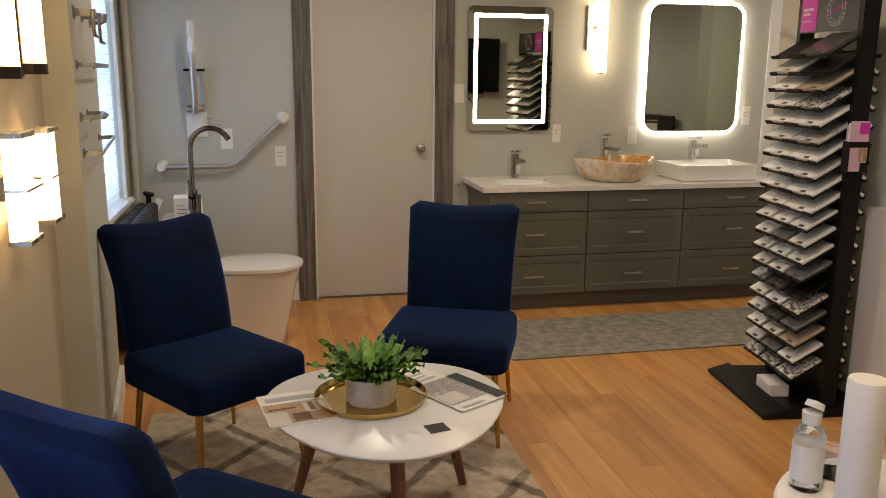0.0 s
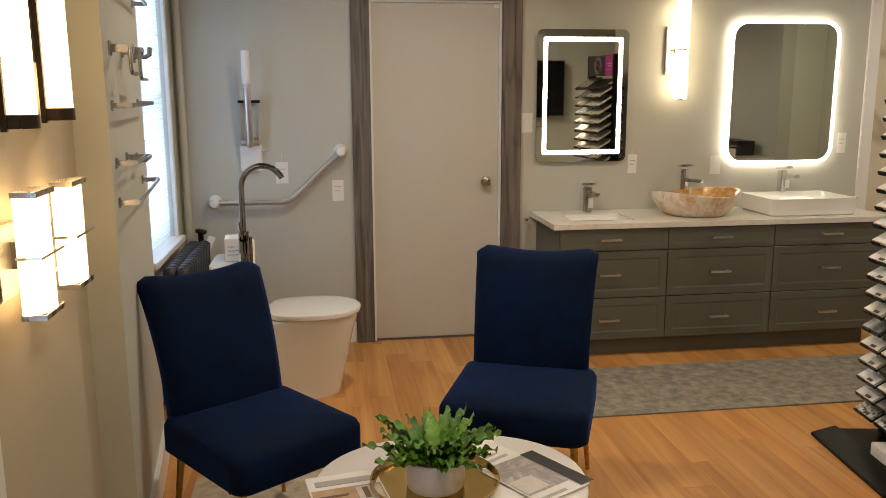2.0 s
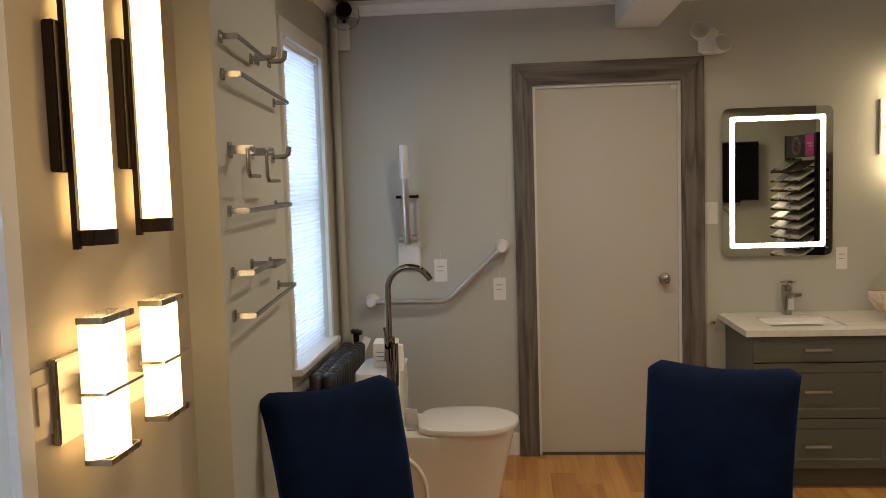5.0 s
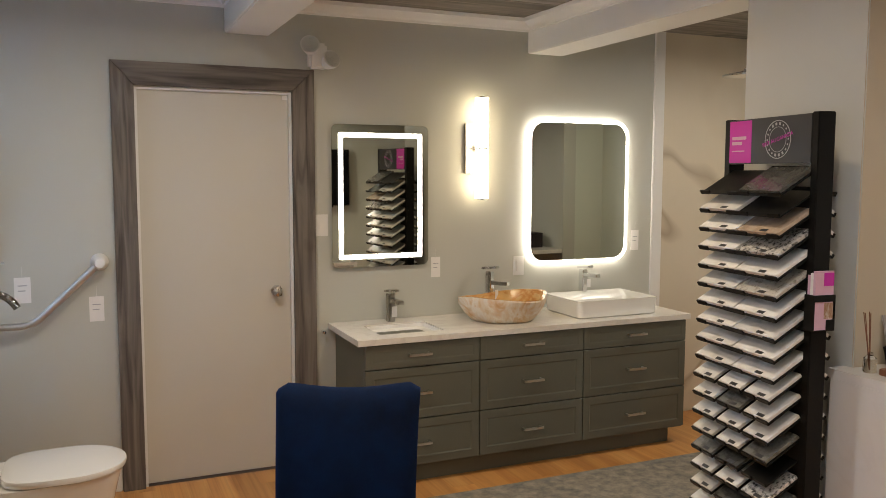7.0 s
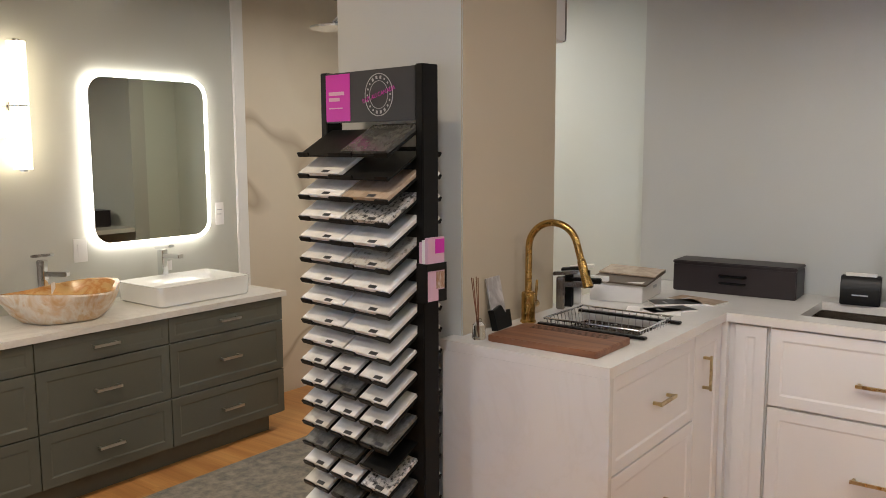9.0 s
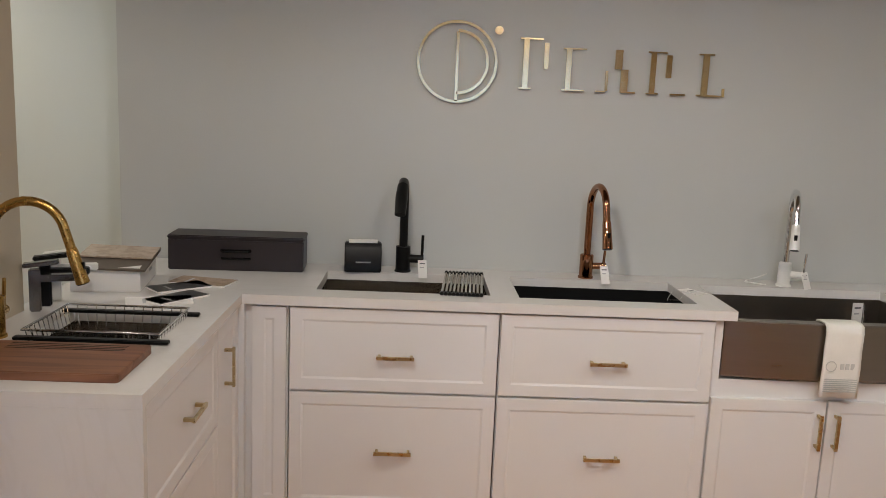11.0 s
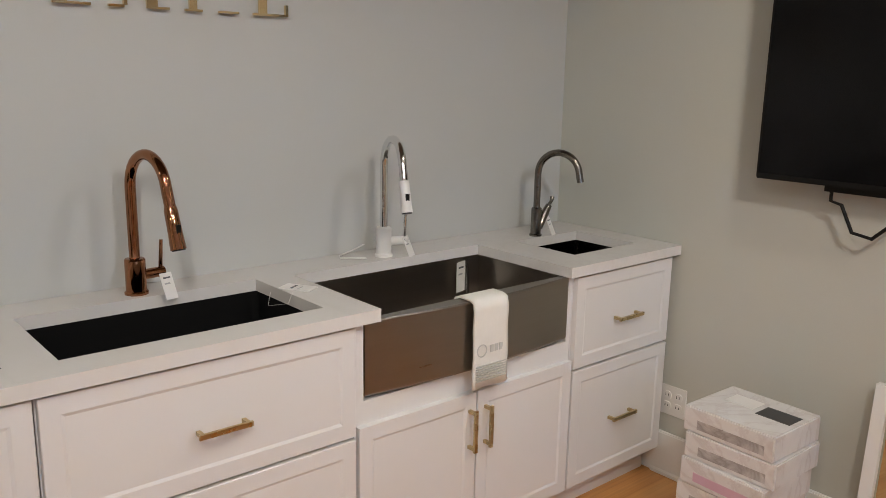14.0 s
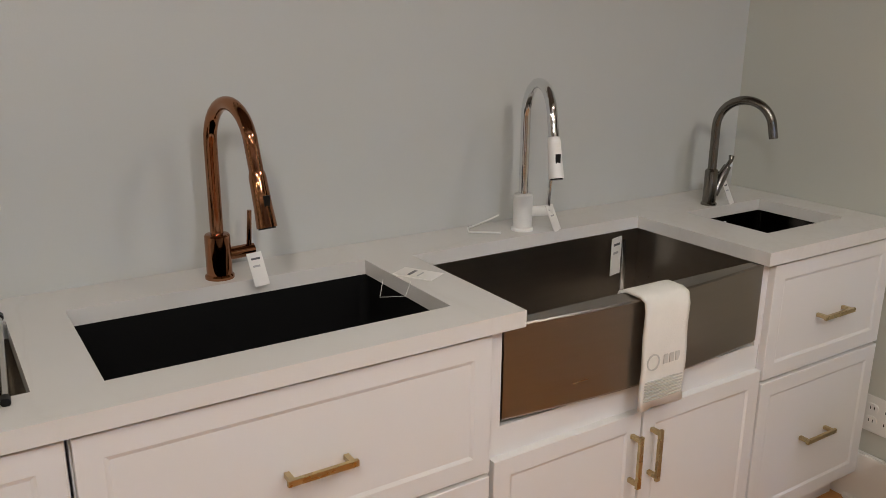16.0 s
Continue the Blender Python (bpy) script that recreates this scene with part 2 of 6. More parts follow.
MARBLE = veined("cream_marble", (0.66, 0.58, 0.46), (0.44, 0.36, 0.27), 0.62, 0.020, 0.22, (1.1, (0.88, 0.85, 0.82)), 0.3, 0.96, 2.5)
ONYX = veined("honey_onyx", (0.66, 0.42, 0.17), (0.55, 0.24, 0.07), 7.0, 0.12, 0.22)
ONYXRAW = veined("raw_onyx_rind", (0.68, 0.49, 0.29), (0.80, 0.73, 0.64), 7.0, 0.15, 0.45, (12, (0.90, 0.70, 0.50)))
MIRROR = mat("mirror_glass", (0.56, 0.56, 0.475), 0.015, 1.0, 0.0, 2, rvar=0.0)
LEDM = glow("mirror_led", (1.0, 0.96, 0.90), 6.0)
SHADEGLOW = glow("sconce_glass", (1.0, 0.70, 0.37), 3.4)
SHADEGLOW_W = glow("vanity_sconce_glass", (1.0, 0.86, 0.62), 6.0)
CANDLE = mat("white_paper_roll", (0.80, 0.78, 0.74), 0.8, var=0.03, scale=20)
BLUSH = mat("blush_fabric", (0.55, 0.33, 0.24), 0.8, var=0.08, scale=30, fine=0.1)
PICT = veined("magazine_picture", (0.55, 0.48, 0.42), (0.32, 0.16, 0.08), 9.0, 0.12, 0.3, (6, (0.5, 0.42, 0.36)))
PICT_GREY = veined("brochure_picture", (0.58, 0.55, 0.54), (0.32, 0.29, 0.28), 7.0, 0.14, 0.3)
TOWELM = mat("white_terry", (0.78, 0.76, 0.71), 0.9, var=0.03, scale=20, fine=0.5, fine_scale=300)
PIC_TAN = mat("print_tan", (0.48, 0.33, 0.20), 0.35, var=0.25, scale=18)
PIC_BROWN = mat("print_brown", (0.17, 0.09, 0.05), 0.35, var=0.3, scale=22)
PIC_PALE = mat("print_pale", (0.66, 0.61, 0.55), 0.35, var=0.12, scale=20)
FILM = veined("film_wrapped_marble_print", (0.74, 0.72, 0.71), (0.66, 0.62, 0.61), 3.5, 0.035, 0.16)
RADI = mat("painted_cast_iron", (0.022, 0.026, 0.032), 0.45, var=0.15, scale=12)
SOIL = mat("pot_pebbles", (0.30, 0.24, 0.16), 0.9, var=0.4, scale=90, fine=0.8, fine_scale=120)
CERAM = mat("white_speckled_pot", (0.62, 0.60, 0.58), 0.35, var=0.06, scale=60)


def glass_mat():
    m, nt, p = nodes_of("clear_glass")
    p.inputs["Base Color"].default_value = (0.95, 0.97, 0.96, 1)
    p.inputs["Roughness"].default_value = 0.02
    p.inputs["Transmission Weight"].default_value = 1.0
    p.inputs["IOR"].default_value = 1.45
    return m


GLASS = glass_mat()


def blind_mat():
    m, nt, p = nodes_of("cellular_blind_cloth")
    n = tex_noise(nt, 260, 3)
    t = nt.nodes.new("ShaderNodeBsdfTranslucent")
    d = nt.nodes.new("ShaderNodeBsdfDiffuse")
    r = ramp(nt, n.outputs["Fac"], [(0.2, (0.80, 0.82, 0.84)), (0.8, (0.88, 0.89, 0.90))])
    link(nt, r.outputs[0], t.inputs[0])
    link(nt, r.outputs[0], d.inputs[0])
    mx = nt.nodes.new("ShaderNodeMixShader")
    mx.inputs[0].default_value = 0.45
    link(nt, t.outputs[0], mx.inputs[1])
    link(nt, d.outputs[0], mx.inputs[2])
    link(nt, mx.outputs[0], nt.nodes["Material Output"].inputs[0])
    return m


BLIND = blind_mat()


def rug_mat(name, base, light, dark, lattice):
    m, nt, p = nodes_of(name)
    a = tex_noise(nt, 15, 8, 0.72)
    r = ramp(nt, a.outputs["Fac"], [(0.30, dark), (0.48, base), (0.68, light)])
    out = r.outputs[0]
    if lattice:
        tc = nt.nodes.new("ShaderNodeTexCoord")
        warp = tex_noise(nt, 14, 3)
        sub = nt.nodes.new("ShaderNodeVectorMath")
        sub.operation = "SCALE"
        sub.inputs["Scale"].default_value = 0.035
        link(nt, warp.outputs["Color"], sub.inputs[0])
        ad = nt.nodes.new("ShaderNodeVectorMath")
        link(nt, tc.outputs["Object"], ad.inputs[0])
        link(nt, sub.outputs[0], ad.inputs[1])
        lines = []
        for ang in (40, -40):
            mp = nt.nodes.new("ShaderNodeMapping")
            mp.inputs["Rotation"].default_value = (0, 0, radians(ang))
            link(nt, ad.outputs[0], mp.inputs["Vector"])
            w = nt.nodes.new("ShaderNodeTexWave")
            w.inputs["Scale"].default_value = 0.92
            w.inputs["Distortion"].default_value = 0.0
            link(nt, mp.outputs[0], w.inputs["Vector"])
            wr = ramp(nt, w.outputs["Fac"], [(0.945, (1, 1, 1)), (0.982, (0.36, 0.35, 0.34))])
            lines.append(wr.outputs[0])
        fade = tex_noise(nt, 6, 4)
        fr = ramp(nt, fade.outputs["Fac"], [(0.34, (0.1, 0.1, 0.1)), (0.5, (1, 1, 1))])
        for ln in lines:
            mu = nt.nodes.new("ShaderNodeMix")
            mu.data_type, mu.blend_type = "RGBA", "MULTIPLY"
            link(nt, fr.outputs[0], mu.inputs["Factor"])
            link(nt, out, mu.inputs["A"])
            link(nt, ln, mu.inputs["B"])
            out = mu.outputs["Result"]
    link(nt, out, p.inputs["Base Color"])
    p.inputs["Roughness"].default_value = 0.95
    f = tex_noise(nt, 500, 2)
    bump(nt, p, f.outputs["Fac"], 0.4, 0.003)
    return m


RUG = rug_mat("lattice_rug_pile", (0.46, 0.375, 0.28), (0.60, 0.505, 0.395), (0.29, 0.235, 0.18), True)
RUNNER = rug_mat("runner_pile", (0.225, 0.20, 0.165), (0.36, 0.31, 0.245), (0.10, 0.105, 0.105), False)


def stone_tile(name, a, b, scale, thr=0.5):
    m, nt, p = nodes_of(name)
    n = tex_noise(nt, scale, 6, 0.65)
    r = ramp(nt, n.outputs["Fac"], [(thr - 0.08, a), (thr + 0.08, b)])
    hs = nt.nodes.new("ShaderNodeHueSaturation")
    oi = nt.nodes.new("ShaderNodeObjectInfo")
    mr = nt.nodes.new("ShaderNodeMapRange")
    mr.inputs["To Min"].default_value, mr.inputs["To Max"].default_value = 0.85, 1.08
    link(nt, oi.outputs["Random"], mr.inputs[0])
    link(nt, mr.outputs[0], hs.inputs["Value"])
    link(nt, r.outputs[0], hs.inputs["Color"])
    link(nt, hs.outputs[0], p.inputs["Base Color"])
    p.inputs["Roughness"].default_value = 0.18
    return m


ST_WHITE = stone_tile("white_quartz_sample", (0.74, 0.72, 0.69), (0.84, 0.82, 0.79), 12)
ST_CREAM = stone_tile("cream_quartz_sample", (0.58, 0.53, 0.46), (0.68, 0.64, 0.57), 20)
ST_GREY = stone_tile("grey_quartz_sample", (0.13, 0.13, 0.12), (0.20, 0.20, 0.19), 30)
ST_DARK = stone_tile("charcoal_quartz_sample", (0.05, 0.05, 0.048), (0.085, 0.085, 0.08), 40)
ST_SPECK = stone_tile("black_and_white_flecked_sample", (0.06, 0.06, 0.06), (0.62, 0.60, 0.57), 60, 0.46)
ST_TAN = stone_tile("tan_quartz_sample", (0.40, 0.30, 0.22), (0.50, 0.39, 0.30), 25)
ST_GRAN = stone_tile("granite_look_sample", (0.28, 0.25, 0.21), (0.60, 0.57, 0.52), 50, 0.42)


def leaf_mat():
    m, nt, p = nodes_of("fern_leaf")
    n = tex_noise(nt, 30, 4)
    g = nt.nodes.new("ShaderNodeNewGeometry")
    r = ramp(nt, g.outputs["Random Per Island"], [(0.0, (0.04, 0.14, 0.010)), (0.6, (0.09, 0.27, 0.016)), (1.0, (0.19, 0.42, 0.04))])
    mu = nt.nodes.new("ShaderNodeMix")
    mu.data_type, mu.blend_type = "RGBA", "MULTIPLY"
    mu.inputs["Factor"].default_value = 0.5
    link(nt, r.outputs[0], mu.inputs["A"])
    link(nt, n.outputs["Color"], mu.inputs["B"])
    link(nt, mu.outputs["Result"], p.inputs["Base Color"])
    p.inputs["Roughness"].default_value = 0.42
    return m


LEAF = leaf_mat()


# ---- mesh helpers ----
def nb():
    return bmesh.new()


def box(bm, x0, y0, z0, x1, y1, z1, m=None):
    v = [bm.verts.new((x, y, z)) for z in (z0, z1) for y in (y0, y1) for x in (x0, x1)]
    for f in ((0, 2, 3, 1), (4, 5, 7, 6), (0, 1, 5, 4), (2, 6, 7, 3), (0, 4, 6, 2), (1, 3, 7, 5)):
        bm.faces.new([v[i] for i in f])
    if m is not None:
        bmesh.ops.transform(bm, matrix=m, verts=v)
    return v


def tube(bm, pts, r, n=12, closed=False, caps=True):
    """A round bar along a line of points; r is one radius or one for each point."""
    pts = [Vector(p) for p in pts]
    rs = r if isinstance(r, (list, tuple)) else [r] * len(pts)
    rings, up = [], None
    for i, p in enumerate(pts):
        a = pts[i - 1] if (i or closed) else p
        b = pts[(i + 1) % len(pts)] if (i < len(pts) - 1 or closed) else p
        d = (b - a).normalized()
        if up is None:
            up = d.orthogonal().normalized()
        up = (up - d * up.dot(d)).normalized()
        side = d.cross(up)
        rings.append([bm.verts.new(p + (up * math.cos(2 * math.pi * k / n) + side * math.sin(2 * math.pi * k / n)) * rs[i]) for k in range(n)])
    m = len(rings)
    for i in range(m if closed else m - 1):
        a, b = rings[i], rings[(i + 1) % m]
        for k in range(n):
            bm.faces.new((a[k], a[(k + 1) % n], b[(k + 1) % n], b[k]))
    if caps and not closed:
        bm.faces.new(rings[0][::-1])
        bm.faces.new(rings[-1])


def cyl(bm, p, q, r, n=20, r2=None):
    tube(bm, [p, q], [r, r if r2 is None else r2], n)


def lathe(bm, prof, n=32, m=None):
    """A turned body from (radius, height) pairs."""
    rings = []
    for r, z in prof:
        rings.append([bm.verts.new((r * math.cos(2 * math.pi * k / n), r * math.sin(2 * math.pi * k / n), z)) for k in range(n)])
    for a, b in zip(rings, rings[1:]):
        for k in range(n):
            bm.faces.new((a[k], a[(k + 1) % n], b[(k + 1) % n], b[k]))
    bm.faces.new(rings[0][::-1])
    bm.faces.new(rings[-1])
    if m is not None:
        bmesh.ops.transform(bm, matrix=m, verts=[v for ring in rings for v in ring])


def prism(bm, outline, z0, z1, m=None):
    """A flat outline in x and y given a thickness."""
    a = [bm.verts.new((x, y, z0)) for x, y in outline]
    b = [bm.verts.new((x, y, z1)) for x, y in outline]
    n = len(a)
    bm.faces.new(a[::-1])
    bm.faces.new(b)
    for k in range(n):
        bm.faces.new((a[k], a[(k + 1) % n], b[(k + 1) % n], b[k]))
    if m is not None:
        bmesh.ops.transform(bm, matrix=m, verts=a + b)


def ring_prism(bm, outer, inner, z0, z1, m=None):
    """A flat frame between two outlines of as many points."""
    loops = [[bm.verts.new((x, y, z)) for x, y in o] for o, z in ((outer, z0), (outer, z1), (inner, z1), (inner, z0))]
    n = len(outer)
    for i in range(4):
        a, b = loops[i], loops[(i + 1) % 4]
        for k in range(n):
            bm.faces.new((a[k], a[(k + 1) % n], b[(k + 1) % n], b[k]))
    if m is not None:
        bmesh.ops.transform(bm, matrix=m, verts=[v for l in loops for v in l])


def rounded(w, h, r, n=6, cx=0.0, cy=0.0):
    out = []
    for sx, sy, a0 in ((1, 1, 0), (-1, 1, 90), (-1, -1, 180), (1, -1, 270)):
        for k in range(n + 1):
            a = radians(a0 + 90 * k / n)
            out.append((cx + sx * (w / 2 - r) + r * math.cos(a), cy + sy * (h / 2 - r) + r * math.sin(a)))
    return out


def holed(bm, u0, u1, v0, v1, t0, t1, holes, plane="xy"):
    """A slab over u, v with rectangular holes, t thick. plane names which axes u and v are."""
    us = sorted({u0, u1, *[h[0] for h in holes], *[h[1] for h in holes]})
    vs = sorted({v0, v1, *[h[2] for h in holes], *[h[3] for h in holes]})
    us, vs = [u for u in us if u0 <= u <= u1], [v for v in vs if v0 <= v <= v1]

    def full(i, j):
        if not (0 <= i < len(us) - 1 and 0 <= j < len(vs) - 1):
            return False
        cu, cv = (us[i] + us[i + 1]) / 2, (vs[j] + vs[j + 1]) / 2
        return not any(h[0] < cu < h[1] and h[2] < cv < h[3] for h in holes)

    made = {}

    def vert(i, j, k):
        if (i, j, k) not in made:
            u, v, t = us[i], vs[j], (t0, t1)[k]
            made[i, j, k] = bm.verts.new({"xy": (u, v, t), "xz": (u, t, v), "yz": (t, u, v)}[plane])
        return made[i, j, k]

    for i in range(len(us) - 1):
        for j in range(len(vs) - 1):
            if not full(i, j):
                continue
            bm.faces.new([vert(i, j, 1), vert(i + 1, j, 1), vert(i + 1, j + 1, 1), vert(i, j + 1, 1)])
            bm.faces.new([vert(i, j, 0), vert(i, j + 1, 0), vert(i + 1, j + 1, 0), vert(i + 1, j, 0)])
            for di, dj, a, b in ((-1, 0, (0, 0), (0, 1)), (1, 0, (1, 1), (1, 0)), (0, -1, (1, 0), (0, 0)), (0, 1, (0, 1), (1, 1))):
                if not full(i + di, j + dj):
                    p, q = (i + a[0], j + a[1]), (i + b[0], j + b[1])
                    bm.faces.new([vert(*p, 0), vert(*p, 1), vert(*q, 1), vert(*q, 0)])
    bmesh.ops.recalc_face_normals(bm, faces=bm.faces)


def finish(name, bm, material, smooth=0.0, bevel=0.0, seg=2):
    if bevel:
        bmesh.ops.bevel(bm, geom=list(bm.edges), offset=bevel, segments=seg, affect="EDGES", clamp_overlap=True)
    bmesh.ops.recalc_face_normals(bm, faces=bm.faces)
    me = bpy.data.meshes.new(name)
    bm.to_mesh(me)
    bm.free()
    if smooth or bevel:
        me.shade_smooth()
        me.set_sharp_from_angle(angle=radians(smooth or 40))
    for m in material if isinstance(material, (list, tuple)) else [material]:
        me.materials.append(m)
    return new(name, me)


def part(name, bm, material, parent, label="", smooth=0.0, bevel=0.0, seg=2):
    ob = finish(name, bm, material, smooth, bevel, seg)
    ob.parent = parent
    if label:
        ob["label"] = label
    return ob


def structure(name, bm, material, label, category, bevel=0.0, smooth=0.0):
    return tagged(finish(name, bm, material, smooth, bevel), label, category, kind="structure")


def thing(name, label, category, at=(0, 0, 0), turn=0.0, group=""):
    ob = new(name)
    ob.empty_display_size = 0.1
    ob.matrix_basis = pose(*at, 0, 0, turn)
    return tagged(ob, label, category, group)


def single(name, bm, material, label, category, at=(0, 0, 0), turn=0.0, group="", smooth=0.0, bevel=0.0):
    ob = finish(name, bm, material, smooth, bevel)
    ob.matrix_basis = pose(*at, 0, 0, turn)
    return tagged(ob, label, category, group)


def shared(name, me, parent, m):
    """One more object on the same mesh."""
    ob = new(name, me)
    ob.parent = parent
    ob.matrix_basis = m
    return ob


def mesh_of(name, bm, material):
    bmesh.ops.recalc_face_normals(bm, faces=bm.faces)
    me = bpy.data.meshes.new(name)
    bm.to_mesh(me)
    bm.free()
    me.materials.append(material)
    return me


TO_NORTH = pose(0, 0, 0, 90, 0, 0)      # local x, y laid upright: x stays x, y becomes z, facing -y

# ---- structure ----
H = 2.53
bm = nb()
box(bm, -1.3, -6.3, -0.12, 4.6, 0.3, -0.016)
floor = structure("floor", bm, mat("subfloor", (0.30, 0.145, 0.05), 0.8), "honey maple strip floor with a satin finish", "floor")

bm = nb()
holed(bm, -1.12, 3.27, 0.0, H + 0.1, 0.0, 0.13, [(0.105, 0.90, 0.0, 2.045)], "xz")
wall_north = structure("wall_north", bm, WALL, "sage grey painted wall behind the vanity", "wall")
bm = nb()
box(bm, 3.27, -0.012, 0, 3.352, 0.13, H + 0.1)
structure("trim", bm, WHITE, "white painted edge strip beside the shower", "trim", bevel=0.004)
bm = nb()
box(bm, 3.352, 0.0, 0, 4.52, 0.13, H + 0.1)
structure("wall_shower", bm, MARBLE, "cream marble slab shower wall with brown veins", "wall")

# west wall: window bay, slanted stretch with the towel bars, step, stretch with the sconces
WIN1 = (-1.02, -0.27, 0.72, 2.22)
bm = nb()
holed(bm, -1.45, 0.0, 0.0, H + 0.1, -1.14, -1.0, [WIN1], "yz")
structure("wall_west_1", bm, WALL, "sage grey painted wall around the tall window", "wall")
bm = nb()
prism(bm, [(-0.885, -1.45), (-0.774, -2.455), (-1.14, -2.455), (-1.14, -1.45)], 0, H + 0.1)
structure("wall_west_2", bm, WALL, "painted wall stretch that carries the towel bars", "wall")
WIN2 = (-5.25, -3.22, 0.55, 2.2)
bm = nb()
holed(bm, -6.18, -2.455, 0.0, H + 0.1, -1.0, -0.87, [WIN2], "yz")
structure("wall_west_3", bm, BEIGE_AND_SHADE, "warm beige painted wall with the sconces", "wall")
bm = nb()
box(bm, -1.0, -6.18, 0, 4.2, -6.05, H + 0.1)
structure("wall_south", bm, WALL, "sage grey painted wall behind the television", "wall")
bm = nb()
box(bm, 3.97, -6.05, 0, 4.1, -2.26, H + 0.1)
structure("wall_east_1", bm, WALL_GREY, "pale grey painted wall behind the sink counter", "wall")
bm = nb()
box(bm, 4.4, -2.26, 0, 4.52, 0.0, H + 0.1)
box(bm, 4.1, -2.30, 0, 4.52, -2.26, H + 0.1)
structure("wall_east_2", bm, PALE, "pale wall of the recess behind the counter", "wall")
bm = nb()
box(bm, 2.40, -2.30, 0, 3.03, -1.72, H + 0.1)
col_ob = structure("column", bm, [WALL_GREY, BEIGE_AND_SHADE], "square pale grey column beside the rack, shade coloured beige on one face", "column", bevel=0.004)
# beige on the south face stands for its shade; the column is one paint
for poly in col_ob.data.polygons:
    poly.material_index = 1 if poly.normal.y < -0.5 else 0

# ceiling: planks between white beams
bm = nb()
box(bm, -1.3, -6.3, H + 0.022, 4.6, 0.2, H + 0.12)
y = -6.05
while y < 0:
    x = -1.0 - random.random() * 1.2
    while x < 4.4:
        l = 1.2 + random.random()
        box(bm, max(x, -1.0) + 0.002, y + 0.002, H + random.random() * 0.004, min(x + l, 4.4) - 0.002, min(y + 0.138, 0.0), H + 0.024)
        x += l
    y += 0.14
ceiling = structure("ceiling", bm, CEILW, "dark grey-brown wooden plank ceiling", "ceiling")
for bx0, bx1, by0, by1 in ((0.555, 0.785, -6.05, 0.0), (2.335, 2.58, -6.05, 0.0)):
    bm = nb()
    box(bm, bx0, by0, 2.335, bx1, by1, H + 0.01)
    structure("beam", bm, WHITE, "white painted boxed ceiling beam", "beam", bevel=0.006)


def crown(p, q, side):
    """A crown moulding from p to q; side points into the room."""
    prof = [(0.0, 2.462), (0.016, 2.462), (0.020, 2.472), (0.034, 2.482), (0.055, 2.508), (0.062, 2.512), (0.066, H + 0.002), (0.0, H + 0.002)]
    bm = nb()
    rings = [[bm.verts.new((e[0] + side[0] * u, e[1] + side[1] * u, z)) for u, z in prof] for e in (p, q)]
    n = len(prof)
    for k in range(n):
        bm.faces.new((rings[0][k], rings[0][(k + 1) % n], rings[1][(k + 1) % n], rings[1][k]))
    bm.faces.new(rings[0])
    bm.faces.new(rings[1][::-1])
    return structure("crown_moulding", bm, WHITE, "white stepped crown moulding under the ceiling", "moulding")


crown((-1.0, 0.0), (0.555, 0.0), (0, -1))
crown((0.785, 0.0), (2.335, 0.0), (0, -1))
crown((-1.0, -1.45), (-1.0, -0.066), (1, 0))
crown((-0.774, -2.455), (-0.885, -1.45), (0.994, 0.110))
crown((0.555, -6.05), (0.555, -0.066), (-1, 0))
crown((0.785, -6.05), (0.785, -0.066), (1, 0))
crown((2.335, -6.05), (2.335, -0.066), (-1, 0))

# skirting
bm = nb()
box(bm, -1.0, -0.018, 0, -0.004, 0.0, 0.13)
structure("baseboard", bm, WHITE, "white painted baseboard", "baseboard", bevel=0.004)
bm = nb()
box(bm, 1.02, -0.018, 0, 1.09, 0.0, 0.13)
structure("baseboard", bm, WHITE, "white painted baseboard", "baseboard", bevel=0.004)
bm = nb()
box(bm, -0.86, -6.05, 0, 3.97, -6.03, 0.172)
box(bm, -0.86, -6.03, 0, 3.40, -6.018, 0.02)
structure("baseboard", bm, WHITE, "white painted baseboard", "baseboard", bevel=0.004)
bm = nb()
box(bm, -0.87, -6.03, 0, -0.852, -2.455, 0.13)
structure("baseboard", bm, WHITE, "white painted baseboard", "baseboard", bevel=0.004)
bm = nb()
prism(bm, [(-0.774, -2.455), (-0.756, -2.455), (-0.867, -1.45), (-0.885, -1.45)], 0, 0.13)
structure("baseboard", bm, WHITE, "white painted baseboard", "baseboard")

# door with weathered wooden casing
door_1 = thing("door_1", "closed flush greige painted door with round knob", "door")
door_1["kind"] = "structure"
bm = nb()
box(bm, 0.122, 0.02, 0.008, 0.882, 0.058, 2.035)
part("leaf", bm, DOORP, door_1, bevel=0.002)
knob = part("knob", (lambda b: (lathe(b, [(0.0, 0.0), (0.030, 0.001), (0.031, 0.006), (0.012, 0.010), (0.011, 0.030), (0.020, 0.036), (0.027, 0.046), (0.026, 0.058), (0.014, 0.064), (0.0, 0.065)], 28, pose(0.805, 0.02, 0.985, 90, 0, 0)), b)[1])(nb()), NICKEL, door_1, "satin nickel round knob", 50)
bm = nb()
box(bm, 0.85, 0.014, 2.008, 0.88, 0.02, 2.03)
part("contact_sensor", bm, PLAST, door_1)
bm = nb()
box(bm, 0.882, 0.0, 0, 0.90, 0.12, 2.045)
box(bm, 0.105, 0.0, 0, 0.122, 0.12, 2.045)
box(bm, 0.122, 0.0, 2.035, 0.882, 0.12, 2.045)
structure("door_jamb", bm, WHITE, "white painted door jamb", "door frame")
bm = nb()
prism(bm, [(0.0, 0.0), (0.108, 0.0), (0.108, 2.05), (0.0, 2.168)], -0.028, 0.0, pose(0, -0.028, 0, 90, 0, 0))
